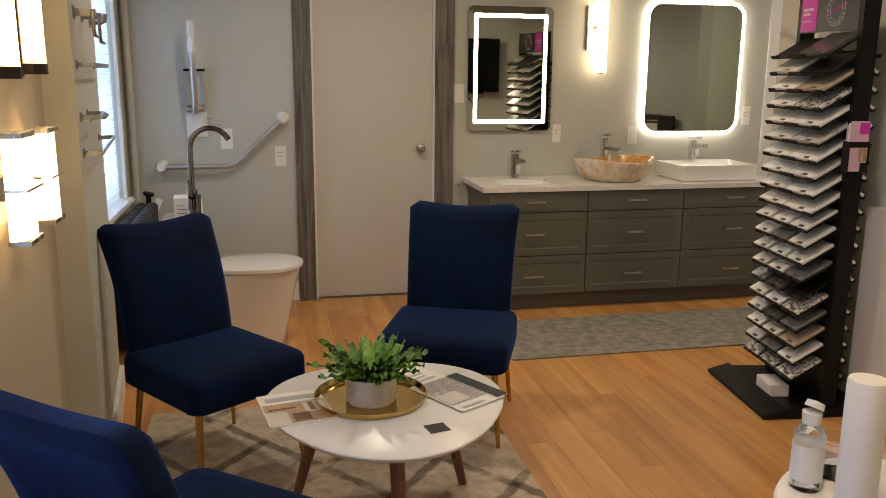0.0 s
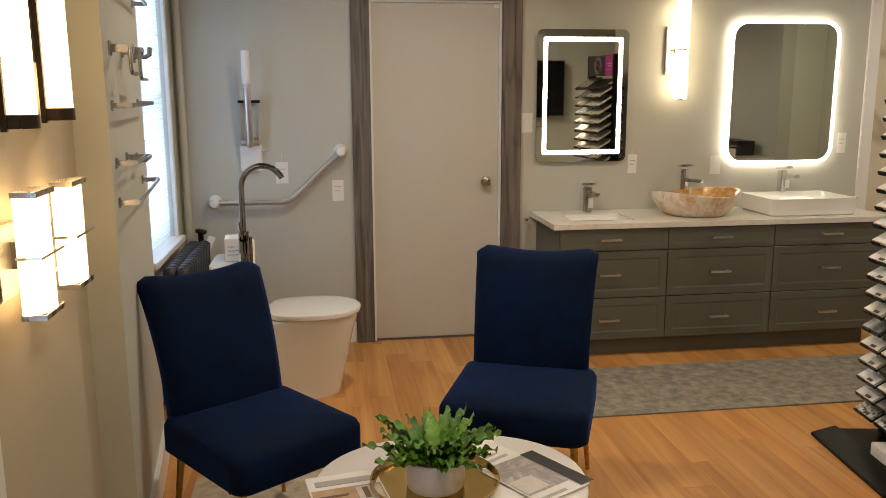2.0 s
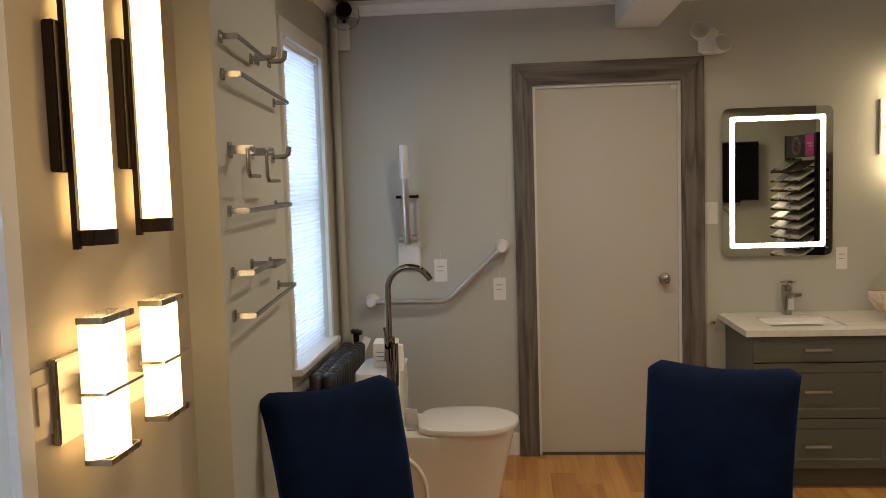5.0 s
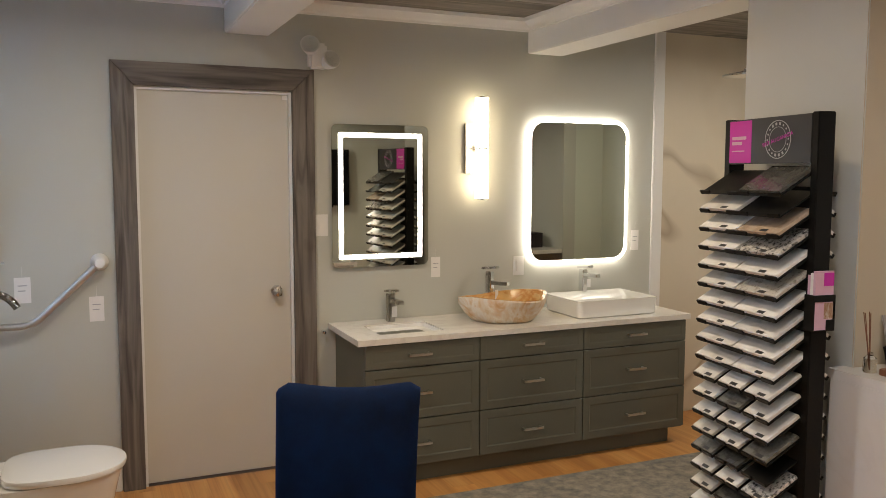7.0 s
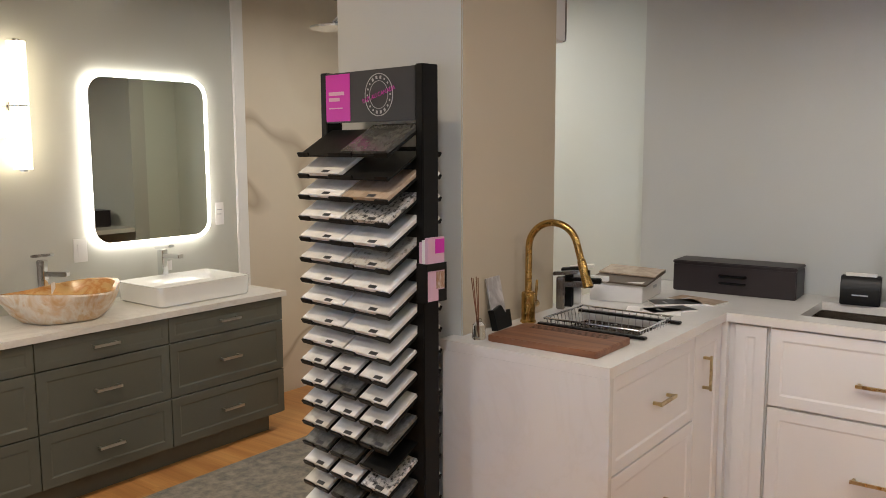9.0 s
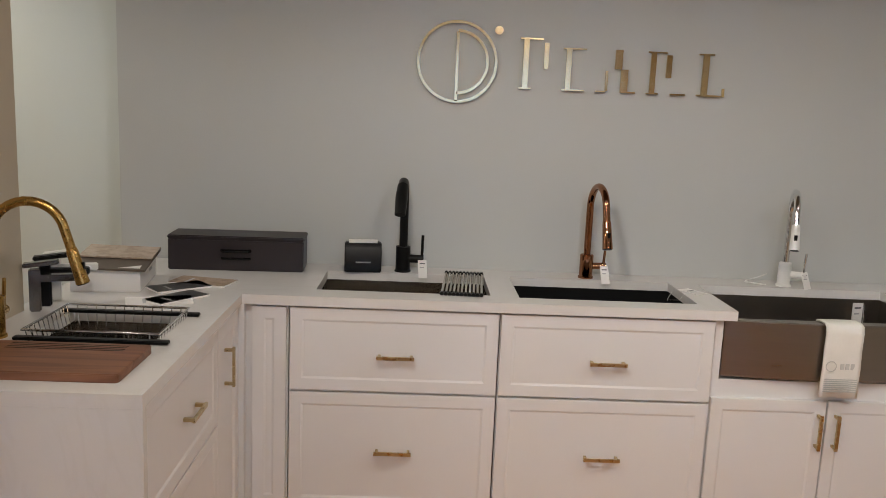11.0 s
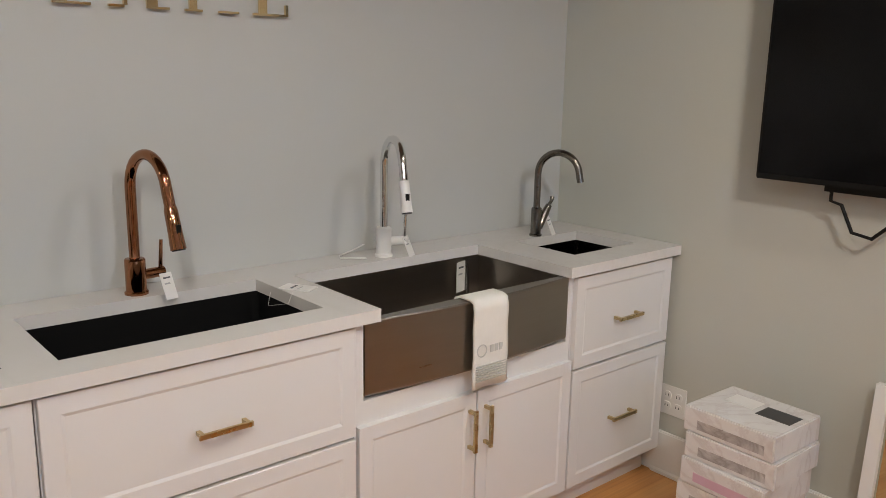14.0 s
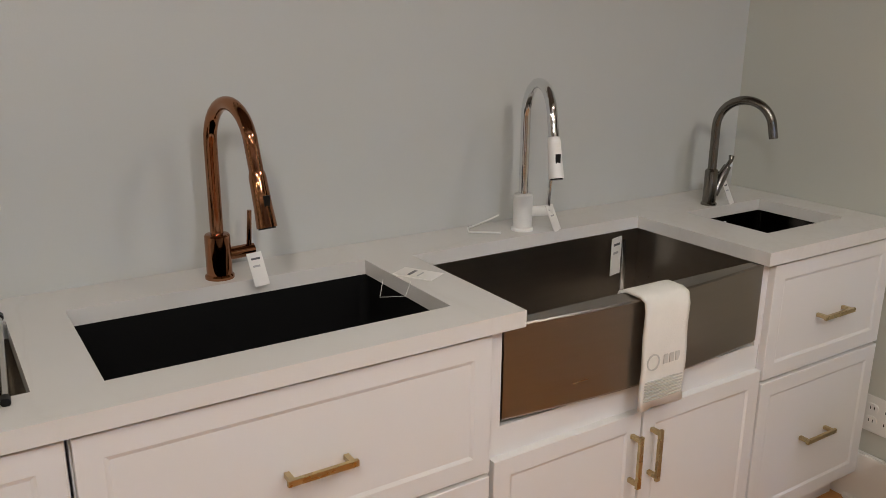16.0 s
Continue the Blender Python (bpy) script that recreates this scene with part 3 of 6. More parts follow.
structure("trim", bm, TRIMWOOD, "weathered grey-brown wooden door casing board with knots", "trim")
bm = nb()
prism(bm, [(0.897, 0.0), (1.015, 0.0), (1.015, 2.168), (0.897, 2.05)], -0.028, 0.0, pose(0, -0.028, 0, 90, 0, 0))
structure("trim", bm, TRIMWOOD, "weathered grey-brown wooden door casing board with knots", "trim")
bm = nb()
prism(bm, [(0.002, 2.168), (0.110, 2.052), (0.895, 2.052), (1.013, 2.168)], -0.028, 0.0, pose(0, -0.028, 0, 90, 0, 0))
structure("trim", bm, TRIMWOOD_X, "weathered grey-brown wooden head casing board", "trim")


def window(name, y0, y1, z0, z1, xw, depth, sill, label):
    """A tall window in a west wall whose room side is at xw, with casing, pane and cellular blind."""
    w = thing(name, label, "window")
    w["kind"] = "structure"
    bm = nb()
    holed(bm, y0 - 0.045, y1 + 0.045, z0 - 0.0, z1 + 0.075, xw - 0.002, xw + 0.016, [(y0, y1, z0 - 0.001, z1)], "yz")
    part("casing", bm, WHITE, w)
    bm = nb()
    box(bm, xw - depth, y0 - 0.05, z0 - 0.03, xw + sill, y1 + 0.05, z0)
    part("window_sill", bm, WHITE, w, bevel=0.004)
    bm = nb()
    holed(bm, y0, y1, z0, z1, xw - depth + 0.005, xw - depth + 0.04, [(y0 + 0.04, y1 - 0.04, z0 + 0.04, (z0 + z1) / 2 - 0.02), (y0 + 0.04, y1 - 0.04, (z0 + z1) / 2 + 0.02, z1 - 0.04)], "yz")
    part("window_frame", bm, WHITE, w)
    bm = nb()
    box(bm, xw - depth + 0.018, y0 + 0.035, z0 + 0.035, xw - depth + 0.024, y1 - 0.035, z1 - 0.035)
    pane = part("pane", bm, GLASS, w)
    pane.visible_shadow = False
    # pleated cloth
    bm = nb()
    n = int((z1 - z0 - 0.03) / 0.019)
    rows = []
    for k in range(2 * n + 1):
        z = z1 - 0.03 - k * 0.0095
        dx = 0.007 if k % 2 else 0.0
        rows.append([bm.verts.new((xw - 0.02 - dx, yy, z)) for yy in (y0 + 0.006, y1 - 0.006)])
    for a, b in zip(rows, rows[1:]):
        bm.faces.new((a[0], a[1], b[1], b[0]))
    cloth = part("blind", bm, BLIND, w, "white pleated cellular blind glowing with daylight")
    bm = nb()
    box(bm, xw - 0.045, y0 + 0.003, z1 - 0.032, xw - 0.004, y1 - 0.003, z1 - 0.001)
    part("head_rail", bm, WHITE, w, bevel=0.003)
    for yy in (y0 + 0.05, y1 - 0.07):
        bm = nb()
        box(bm, xw + 0.002, yy, z1 - 0.002, xw + 0.012, yy + 0.018, z1 + 0.02)
        part("blind_bracket", bm, NICKEL, w)
    return w


window("window_1", -1.0, -0.28, 0.74, 2.2, -1.0, 0.13, 0.05, "tall white window with closed pleated blind")
window("window_2", -5.23, -3.245, 0.57, 2.18, -0.87, 0.12, 0.03, "wide white window with closed pleated blind")
for yy0, yy1, xx0 in ((-1.06, 0.0, -1.32), (-5.5, -2.9, -1.2)):
    bm = nb()
    box(bm, xx0, yy0, -0.1, xx0 + 0.02, yy1, 2.7)
    structure("backdrop", bm, mat("overcast_daylight", (0.6, 0.66, 0.72), 0.9), "pale daylight outside the window", "backdrop")

# corner pipe
bm = nb()
cyl(bm, (-0.962, -0.05, 0.62), (-0.962, -0.05, 2.46), 0.021, 14)
single("riser_pipe", bm, WALL, "painted heating riser pipe in the corner", "pipe", smooth=40)

# ---- vanity side ----
VZ = 0.79


def bar_handle(parent, m, length, material, label="", r=0.0055, stand=0.028):
    """A square bar pull lying along local x, standing off along -y."""
    bm = nb()
    box(bm, -length / 2, -stand - 0.008, -0.006, length / 2, -stand, 0.006, m)
    for s in (-1, 1):
        box(bm, s * (length / 2 - 0.010) - 0.005, -stand, -0.005, s * (length / 2 - 0.010) + 0.005, 0.0, 0.005, m)
    return part("handle", bm, material, parent, label)


def shaker(parent, name, w, h, m, material, rail=0.055, t=0.02, dip=0.007):
    """A shaker front: frame and sunken panel, in local x and z, its face towards -y."""
    bm = nb()
    o = [(-w / 2, -h / 2), (w / 2, -h / 2), (w / 2, h / 2), (-w / 2, h / 2)]
    i = [(-w / 2 + rail, -h / 2 + rail), (w / 2 - rail, -h / 2 + rail), (w / 2 - rail, h / 2 - rail), (-w / 2 + rail, h / 2 - rail)]
    i2 = [(x * (1 - 0.008 / abs(x)), y * (1 - 0.008 / abs(y))) for x, y in i]
    def ring(pts, y):
        return [bm.verts.new((x, y, z)) for x, z in pts]
    loops = [ring(o, 0.0), ring(o, -t + 0.0015), ring([(x * (1 - 0.0015 / abs(x)), z * (1 - 0.0015 / abs(z))) for x, z in o], -t), ring(i, -t), ring(i2, -t + dip)]
    for a, b in zip(loops, loops[1:]):
        for k in range(4):
            bm.faces.new((a[k], a[(k + 1) % 4], b[(k + 1) % 4], b[k]))
    bm.faces.new(loops[-1])
    bm.faces.new(loops[0][::-1])
    bmesh.ops.transform(bm, matrix=m, verts=bm.verts)
    return part(name, bm, material, parent)


vx = [1.125, 1.765, 2.415, 3.135]
for i in range(3):
    x0, x1 = vx[i], vx[i + 1]
    cab = thing("vanity_cabinet", "grey-green shaker vanity cabinet with three drawers", "cabinet", ((x0 + x1) / 2, -0.01, 0), 0, "vanity cabinets")
    w = x1 - x0
    bm = nb()
    box(bm, -w / 2, -0.505, 0.10, w / 2, 0.0, VZ - 0.032)
    part("body", bm, SAGECAB, cab)
    bm = nb()
    box(bm, -w / 2 + (0.0 if i else 0.02), -0.455, 0.0, w / 2 - (0.06 if i == 2 else 0.0), 0.0, 0.10)
    part("toe_kick", bm, SAGECAB, cab)
    for zc, hh, hz in ((0.693, 0.122, 0.697), (0.492, 0.268, 0.495), (0.231, 0.242, 0.228)):
        dr = shaker(cab, "drawer", w - 0.005, hh, pose(0, -0.505, zc), SAGECAB, 0.042 if hh > 0.2 else 0.03, 0.02, 0.0032 if hh > 0.2 else 0.0014)
        bar_handle(dr, pose((-0.01 if i else -0.03), -0.525, hz), 0.125, ALU, "brushed nickel bar handle")
bm = nb()
basin = (1.235, 1.60, -0.44, -0.16)
holed(bm, 1.085, 3.155, -0.55, -0.003, VZ - 0.03, VZ, [basin], "xy")
top = single("vanity_worktop", bm, QUARTZ_V, "white quartz vanity top with eased edge", "worktop")


def basin_shell(bm, x0, x1, y0, y1, z, depth, r=0.03, inset=0.03):
    w, h, cx, cy = x1 - x0, y1 - y0, (x0 + x1) / 2, (y0 + y1) / 2
    rings = []
    for s, dz in ((0.0, 0.0), (0.003, -depth * 0.6), (inset * 0.6, -depth * 0.92), (inset, -depth)):
        rings.append([bm.verts.new((x, y, z + dz)) for x, y in rounded(w - 2 * s, h - 2 * s, r, 5, cx, cy)])
    out = [[bm.verts.new((x, y, z + dz)) for x, y in rounded(w + 0.016, h + 0.016, r, 5, cx, cy)] for dz in (0.0, -depth - 0.01)]
    loops = [out[1], out[0]] + rings
    n = len(rings[0])
    for a, b in zip(loops, loops[1:]):
        for k in range(n):
            bm.faces.new((a[k], a[(k + 1) % n], b[(k + 1) % n], b[k]))
    bm.faces.new(rings[-1])
    bm.faces.new(out[1][::-1])


sink = thing("undermount_basin", "white porcelain undermount basin in the vanity top", "sink")
bm = nb()
basin_shell(bm, 1.245, 1.59, -0.43, -0.17, VZ - 0.005, 0.03, 0.03, 0.07)
part("bowl", bm, PORC, sink, smooth=50)
bm = nb()
lathe(bm, [(0.0, 0.0), (0.022, 0.0), (0.022, 0.004), (0.0, 0.005)], 20, pose(1.418, -0.3, VZ - 0.035))
part("drain", bm, CHROME, sink, smooth=40)


def square_faucet(at, turn, height, material, label, slim=0.021, tag=True):
    f = thing("basin_faucet", label, "faucet", at, turn)
    bm = nb()
    box(bm, -slim, -slim, 0, slim, slim, height * 0.86)
    part("body", bm, material, f, bevel=0.004)
    bm = nb()
    box(bm, -slim * 0.9, -0.13, height * 0.60, slim * 0.9, slim * 0.4, height * 0.60 + 0.022)
    part("spout", bm, material, f, bevel=0.003)
    bm = nb()
    box(bm, -slim, -0.085, height * 0.90, slim, slim, height * 0.90 + 0.014, pose(0, 0, 0, -6, 0, 0))
    part("lever", bm, material, f, bevel=0.003)
    if tag:
        bm = nb()
        box(bm, -0.016, -0.05, height * 0.18, 0.016, -0.048, height * 0.50)
        part("price_tag", bm, PAPER, f)
    return f


square_faucet((1.42, -0.095, VZ), 8, 0.185, NICKEL, "brushed nickel square single-lever basin faucet")
square_faucet((2.04, -0.10, VZ), 30, 0.30, CHROME, "tall chrome vessel basin faucet with price tag", 0.019)
square_faucet((2.705, -0.075, VZ + 0.1), 12, 0.16, CHROME, "chrome square basin faucet with price tag", 0.021)

# rough stone vessel
v = thing("stone_vessel_basin", "honey onyx vessel basin with rough rind outside", "basin", (2.04, -0.30, VZ))
bm = nb()
n = 40
loops = []
random.seed(5)
wob = [1 + 0.05 * math.sin(3 * a) + 0.04 * math.sin(5 * a + 1) for a in [2 * math.pi * k / n for k in range(n)]]
for s, z, rough in ((0.62, 0.0, 0.01), (0.70, 0.01, 0.02), (0.86, 0.05, 0.03), (0.97, 0.10, 0.03), (1.0, 0.132, 0.02), (0.985, 0.14, 0.0)):
    loops.append([bm.verts.new(((0.265 * s * wob[k] + random.uniform(-1, 1) * rough * 0.25) * math.cos(2 * math.pi * k / n), (0.195 * s * wob[k] + random.uniform(-1, 1) * rough * 0.25) * math.sin(2 * math.pi * k / n), z + (0.012 * math.sin(2 * math.pi * k / n * 2 + 0.6) if z > 0.12 else 0) + random.uniform(-1, 1) * rough * 0.1)) for k in range(n)])
for a, b in zip(loops, loops[1:]):
    for k in range(n):
        bm.faces.new((a[k], a[(k + 1) % n], b[(k + 1) % n], b[k]))
bm.faces.new(loops[0][::-1])
part("rind", bm, ONYXRAW, v, "rough pale stone rind", 35)
bm = nb()
loops2 = []
for s, z in ((0.986, 0.141), (0.90, 0.139), (0.80, 0.10), (0.62, 0.05), (0.35, 0.03), (0.05, 0.026)):
    loops2.append([bm.verts.new((0.265 * s * wob[k] * math.cos(2 * math.pi * k / n), 0.195 * s * wob[k] * math.sin(2 * math.pi * k / n), z + (0.012 * math.sin(2 * math.pi * k / n * 2 + 0.6) if z > 0.12 else 0))) for k in range(n)])
for a, b in zip(loops2, loops2[1:]):
    for k in range(n):
        bm.faces.new((a[k], a[(k + 1) % n], b[(k + 1) % n], b[k]))
bm.faces.new(loops2[-1])
part("bowl", bm, ONYX, v, "polished honey onyx bowl", 50)

v = thing("rectangular_vessel_basin", "white porcelain rectangular vessel basin on the vanity", "basin", (2.705, -0.27, VZ))
bm = nb()
loops = []
for w, h, z, r in ((0.53, 0.365, 0.0, 0.03), (0.548, 0.382, 0.008, 0.035), (0.562, 0.392, 0.095, 0.035), (0.565, 0.395, 0.102, 0.035), (0.55, 0.38, 0.102, 0.03), (0.53, 0.28, 0.06, 0.03), (0.50, 0.26, 0.03, 0.03)):
    cy = -0.03 if h < 0.33 else 0.0
    loops.append([bm.verts.new((x, y, z)) for x, y in rounded(w, h, r, 5, 0, cy)])
for a, b in zip(loops, loops[1:]):
    for k in range(len(a)):
        bm.faces.new((a[k], a[(k + 1) % len(a)], b[(k + 1) % len(a)], b[k]))
bm.faces.new(loops[0][::-1])
bm.faces.new(loops[-1])
part("bowl", bm, PORC, v, smooth=35)
bm = nb()
lathe(bm, [(0.0, 0.0), (0.024, 0.0), (0.024, 0.005), (0.0, 0.006)], 20, pose(0, -0.03, 0.031))
part("drain", bm, CHROME, v, smooth=40)

# mirrors
mm = thing("led_mirror", "rectangular wall mirror with a frosted light band inside its edge", "mirror", (1.392, 0, 1.492))
bm = nb()
prism(bm, rounded(0.50, 0.72, 0.03), 0.0, 0.022, TO_NORTH)
part("backing", bm, ALU, mm)
bm = nb()
prism(bm, rounded(0.570, 0.790, 0.035), 0.022, 0.028, TO_NORTH)
part("glass", bm, MIRROR, mm)
bm = nb()
ring_prism(bm, rounded(0.494, 0.70, 0.012), rounded(0.442, 0.648, 0.008), 0.0281, 0.0292, TO_NORTH)
part("light_band", bm, LEDM, mm, "lit frosted white light band")
mm = thing("backlit_mirror", "rounded backlit wall mirror with a bright light border", "mirror", (2.697, 0, 1.508))
bm = nb()
prism(bm, rounded(0.66, 0.82, 0.07), 0.0, 0.020, TO_NORTH)
part("backing", bm, LEDM, mm, "glowing rear light box")
bm = nb()
prism(bm, rounded(0.685, 0.845, 0.085, 8), 0.024, 0.03, TO_NORTH)
part("glass", bm, MIRROR, mm)
bm = nb()
ring_prism(bm, rounded(0.728, 0.882, 0.10, 8), rounded(0.686, 0.846, 0.085, 8), 0.018, 0.03, TO_NORTH)
part("light_border", bm, LEDM, mm, "lit frosted white border")

# sconce between the mirrors
s = thing("vanity_sconce", "tall wall sconce with white glass tube and nickel plate", "wall lamp", (1.99, 0, 1.765))
bm = nb()
box(bm, -0.075, -0.022, -0.145, 0.03, 0.0, 0.145)
part("backplate", bm, NICKEL, s, bevel=0.003)
bm = nb()
cyl(bm, (0, -0.085, -0.29), (0, -0.085, 0.29), 0.040, 28)
part("shade", bm, SHADEGLOW_W, s, "glowing white glass tube", 40)
for z0, z1, r in ((-0.004, 0.004, 0.0425), (0.29, 0.30, 0.02), (-0.30, -0.29, 0.02)):
    bm = nb()
    cyl(bm, (0, -0.085, z0), (0, -0.085, z1), r, 28)
    part("band", bm, CHROME, s, smooth=40)
bm = nb()
box(bm, -0.02, -0.05, -0.02, 0.02, -0.02, 0.02)
part("bracket", bm, NICKEL, s)


def card(name, x, y, z, w, h, label, facing="north", mat_=PAPER, switch=False, bars=2):
    t = thing(name, label, "switch" if switch else "price tag", (x, y, z), {"north": 0, "east": -90, "west": 90, "south": 180}[facing])
    bm = nb()
    box(bm, -w / 2, -0.006 if switch else -0.003, -h / 2, w / 2, 0, h / 2)
    part("plate" if switch else "card", bm, PLAST if switch and mat_ is PAPER else mat_, t, bevel=0.0012)
    if switch:
        bm = nb()
        box(bm, -w * 0.23, -0.010, -h * 0.28, w * 0.23, -0.006, h * 0.28)
        part("rocker", bm, PLAST if mat_ is PAPER else mat_, t, bevel=0.001)
    else:
        for k in range(bars):
            bm = nb()
            box(bm, -w * 0.28, -0.0035, h * (0.18 - 0.2 * k) - 0.0025, w * (0.28 - 0.1 * k), -0.003, h * (0.18 - 0.2 * k) + 0.0025)
            part("printed_line", bm, GREYLINE, t)
        bm = nb()
        tube(bm, [(0, -0.002, h / 2), (0.001, -0.002, h / 2 + 0.05)], 0.0008, 6)
        part("string", bm, PLAST, t)
    return t


card("price_tag", 1.735, 0, 1.075, 0.058, 0.118, "white cardboard price tag hung on the wall")
card("price_tag", 3.145, 0, 1.19, 0.06, 0.13, "white cardboard price tag hung on the wall")
card("price_tag", -0.42, 0, 1.055, 0.072, 0.125, "white cardboard price tag hung on the wall")
card("price_tag", -0.095, 0, 0.945, 0.068, 0.125, "white cardboard price tag hung on the wall")
card("light_switch", 2.285, 0, 1.06, 0.072, 0.118, "white rocker light switch plate", switch=True)
card("light_switch", 1.055, 0, 1.335, 0.07, 0.118, "white rocker light switch plate", switch=True)
bm = nb()
lathe(bm, [(0, 0), (0.011, 0.0), (0.011, 0.012), (0.006, 0.03), (0.011, 0.038), (0.008, 0.045), (0, 0.046)], 18, pose(1.055, 0, 0.745, 90, 0, 0))
single("door_stop", bm, CHROME, "small chrome door stop on the wall", "door stop", smooth=40)

# emergency light over the door casing
e = thing("emergency_light", "white twin-head emergency light on the wall", "emergency light", (1.035, 0, 2.25))
bm = nb()
box(bm, -0.05, -0.05, -0.075, 0.05, 0, 0.06)
part("housing", bm, PLAST, e, bevel=0.012)
for dx, dz in ((-0.045, 0.02), (0.045, -0.05)):
    bm = nb()
    lathe(bm, [(0, 0), (0.03, 0.0), (0.048, 0.05), (0.05, 0.066), (0.0, 0.067)], 24, pose(dx, -0.045, dz, 70, 0, dx * 300))
    hd = part("lamp_head", bm, PLAST, e, smooth=40)
    bm = nb()
    lathe(bm, [(0, 0.068), (0.043, 0.068), (0.03, 0.076), (0, 0.08)], 24, pose(dx, -0.045, dz, 70, 0, dx * 300))
    part("lens", bm, GLASS, hd, smooth=40)
e = thing("corner_spotlight", "black spotlight with clear disc on a white wall box", "spotlight", (-0.93, 0, 2.40))
bm = nb()
box(bm, -0.05, -0.05, -0.12, 0.05, -0.0, 0.02)
part("housing", bm, PLAST, e, bevel=0.006)
bm = nb()
lathe(bm, [(0, 0), (0.085, 0.0), (0.09, 0.006), (0.085, 0.012), (0.0, 0.012)], 32, pose(0.03, -0.085, 0.06, 80, 0, 20))
part("disc", bm, GLASS, e, smooth=40)
bm = nb()
lathe(bm, [(0, 0), (0.028, 0.0), (0.04, 0.02), (0.042, 0.07), (0.0, 0.072)], 24, pose(0.03, -0.10, 0.06, 80, 0, 20))
part("lamp_head", bm, BLACKM, e, smooth=40)
bm = nb()
tube(bm, [(0.03, -0.06, 0.02), (0.03, -0.07, 0.13)], 0.008, 10)
part("arm", bm, BLACKM, e, smooth=40)

# fold-up support rail
r = thing("fold_up_rail", "folded-up satin metal support rail on the wall", "grab rail", (-0.59, 0, 1.07))
bm = nb()
box(bm, -0.062, -0.03, 0.0, 0.062, 0, 0.155)
part("wall_plate", bm, PLAST, r, bevel=0.006)
bm = nb()
holed(bm, -0.062, 0.062, 0.155, 0.405, -0.035, -0.018, [(-0.046, 0.046, 0.165, 0.392)], "xz")
part("hinge_frame", bm, SATINGREY, r)
bm = nb()
box(bm, -0.062, -0.04, 0.392, 0.062, -0.012, 0.408)
part("cap", bm, BLACKM, r)
bm = nb()
tube(bm, [(0.0, -0.07, 0.15), (0.0, -0.10, 0.20), (0.0, -0.13, 0.45), (0, -0.135, 0.66)], 0.020, 16)
part("rail", bm, ALU, r, smooth=40)
bm = nb()
tube(bm, [(0.0, -0.133, 0.50), (0.0, -0.137, 0.68)], 0.024, 16)
part("grip", bm, PLAST, r, "pale grey grip sleeve", 40)
bm = nb()
cyl(bm, (-0.05, -0.05, 0.17), (0.05, -0.05, 0.17), 0.022, 18)
part("hinge", bm, ALU, r, smooth=40)
bm = nb()
tube(bm, [(0.06, -0.03, 0.12), (0.10, -0.045, 0.125)], 0.006, 10)
part("lever", bm, ALU, r, smooth=40)

g = thing("grab_bar", "angled satin metal grab bar with white end caps", "grab bar", (-0.8, 0, 0.89))
bm = nb()
tube(bm, [(0.0, -0.06, 0.0), (0.38, -0.06, 0.0), (0.42, -0.06, 0.01), (0.45, -0.06, 0.03), (0.72, -0.06, 0.285)], 0.0165, 16)
part("bar", bm, ALU, g, smooth=50)
for px, pz in ((-0.01, 0.0), (0.725, 0.29)):
    bm = nb()
    lathe(bm, [(0, 0), (0.042, 0.0), (0.042, 0.012), (0.033, 0.03), (0.03, 0.075), (0.022, 0.085), (0, 0.086)], 24, pose(px, 0, pz, 90, 0, 0))
    part("end_cap", bm, PLAST, g, "white plastic end cap", 40)

# radiator under the window
r = thing("radiator", "black cast-iron column radiator under the window", "radiator", (-0.915, -0.56, 0))
n_sec = 13
bm = nb()
tube(bm, [(0, 0, 0.08), (0, 0, 0.16), (0, 0, 0.62), (0, 0, 0.685), (0, 0, 0.70)], [0.02, 0.03, 0.03, 0.034, 0.02], 10)
tube(bm, [(0.06, 0, 0.0), (0.06, 0, 0.16), (0.06, 0, 0.62), (0.06, 0, 0.685), (0.06, 0, 0.70)], [0.018, 0.03, 0.03, 0.034, 0.02], 10)
sec = None
for k in range(n_sec):
    if sec is None:
        sec = part("section", bm, RADI, r, smooth=50)
        sec.matrix_basis = pose(0, -0.39, 0)
    else:
        shared("section", sec.data, r, pose(0, -0.39 + 0.06 * k, 0))
for z in (0.12, 0.64):
    bm = nb()
    cyl(bm, (0.03, -0.39, z), (0.03, 0.33, z), 0.022, 12)
    part("header", bm, RADI, r, smooth=40)
bm = nb()
cyl(bm, (0.03, 0.33, 0.64), (0.03, 0.43, 0.64), 0.014, 12)
cyl(bm, (0.03, 0.425, 0.60), (0.03, 0.425, 0.73), 0.016, 12)
lathe(bm, [(0, 0), (0.03, 0.0), (0.034, 0.01), (0.03, 0.02), (0, 0.022)], 20, pose(0.03, 0.425, 0.73, 0, 12, 0))
vl = part("valve", bm, BLACKM, r, "black radiator valve", 40)
bm = nb()
box(bm, -0.02, -0.001, -0.05, 0.02, 0.001, 0.05, pose(0.075, 0.41, 0.665, 0, 25, 20))
part("paper_tag", bm, PAPER, vl, "white paper tag")

# toilet, its back to the window wall, the bowl towards the door
t = thing("toilet", "white one-piece skirted toilet with closed lid", "toilet", (-0.435, -0.83, 0), 0)
t.scale = (1.06, 1.06, 1.12)


def loft(bm, rings, cap0=True, cap1=True):
    vs = [[bm.verts.new(p) for p in r_] for r_ in rings]
    n = len(vs[0])
    for a, b in zip(vs, vs[1:]):
        for k in range(n):
            bm.faces.new((a[k], a[(k + 1) % n], b[(k + 1) % n], b[k]))
    if cap0:
        bm.faces.new(vs[0][::-1])
    if cap1:
        bm.faces.new(vs[-1])


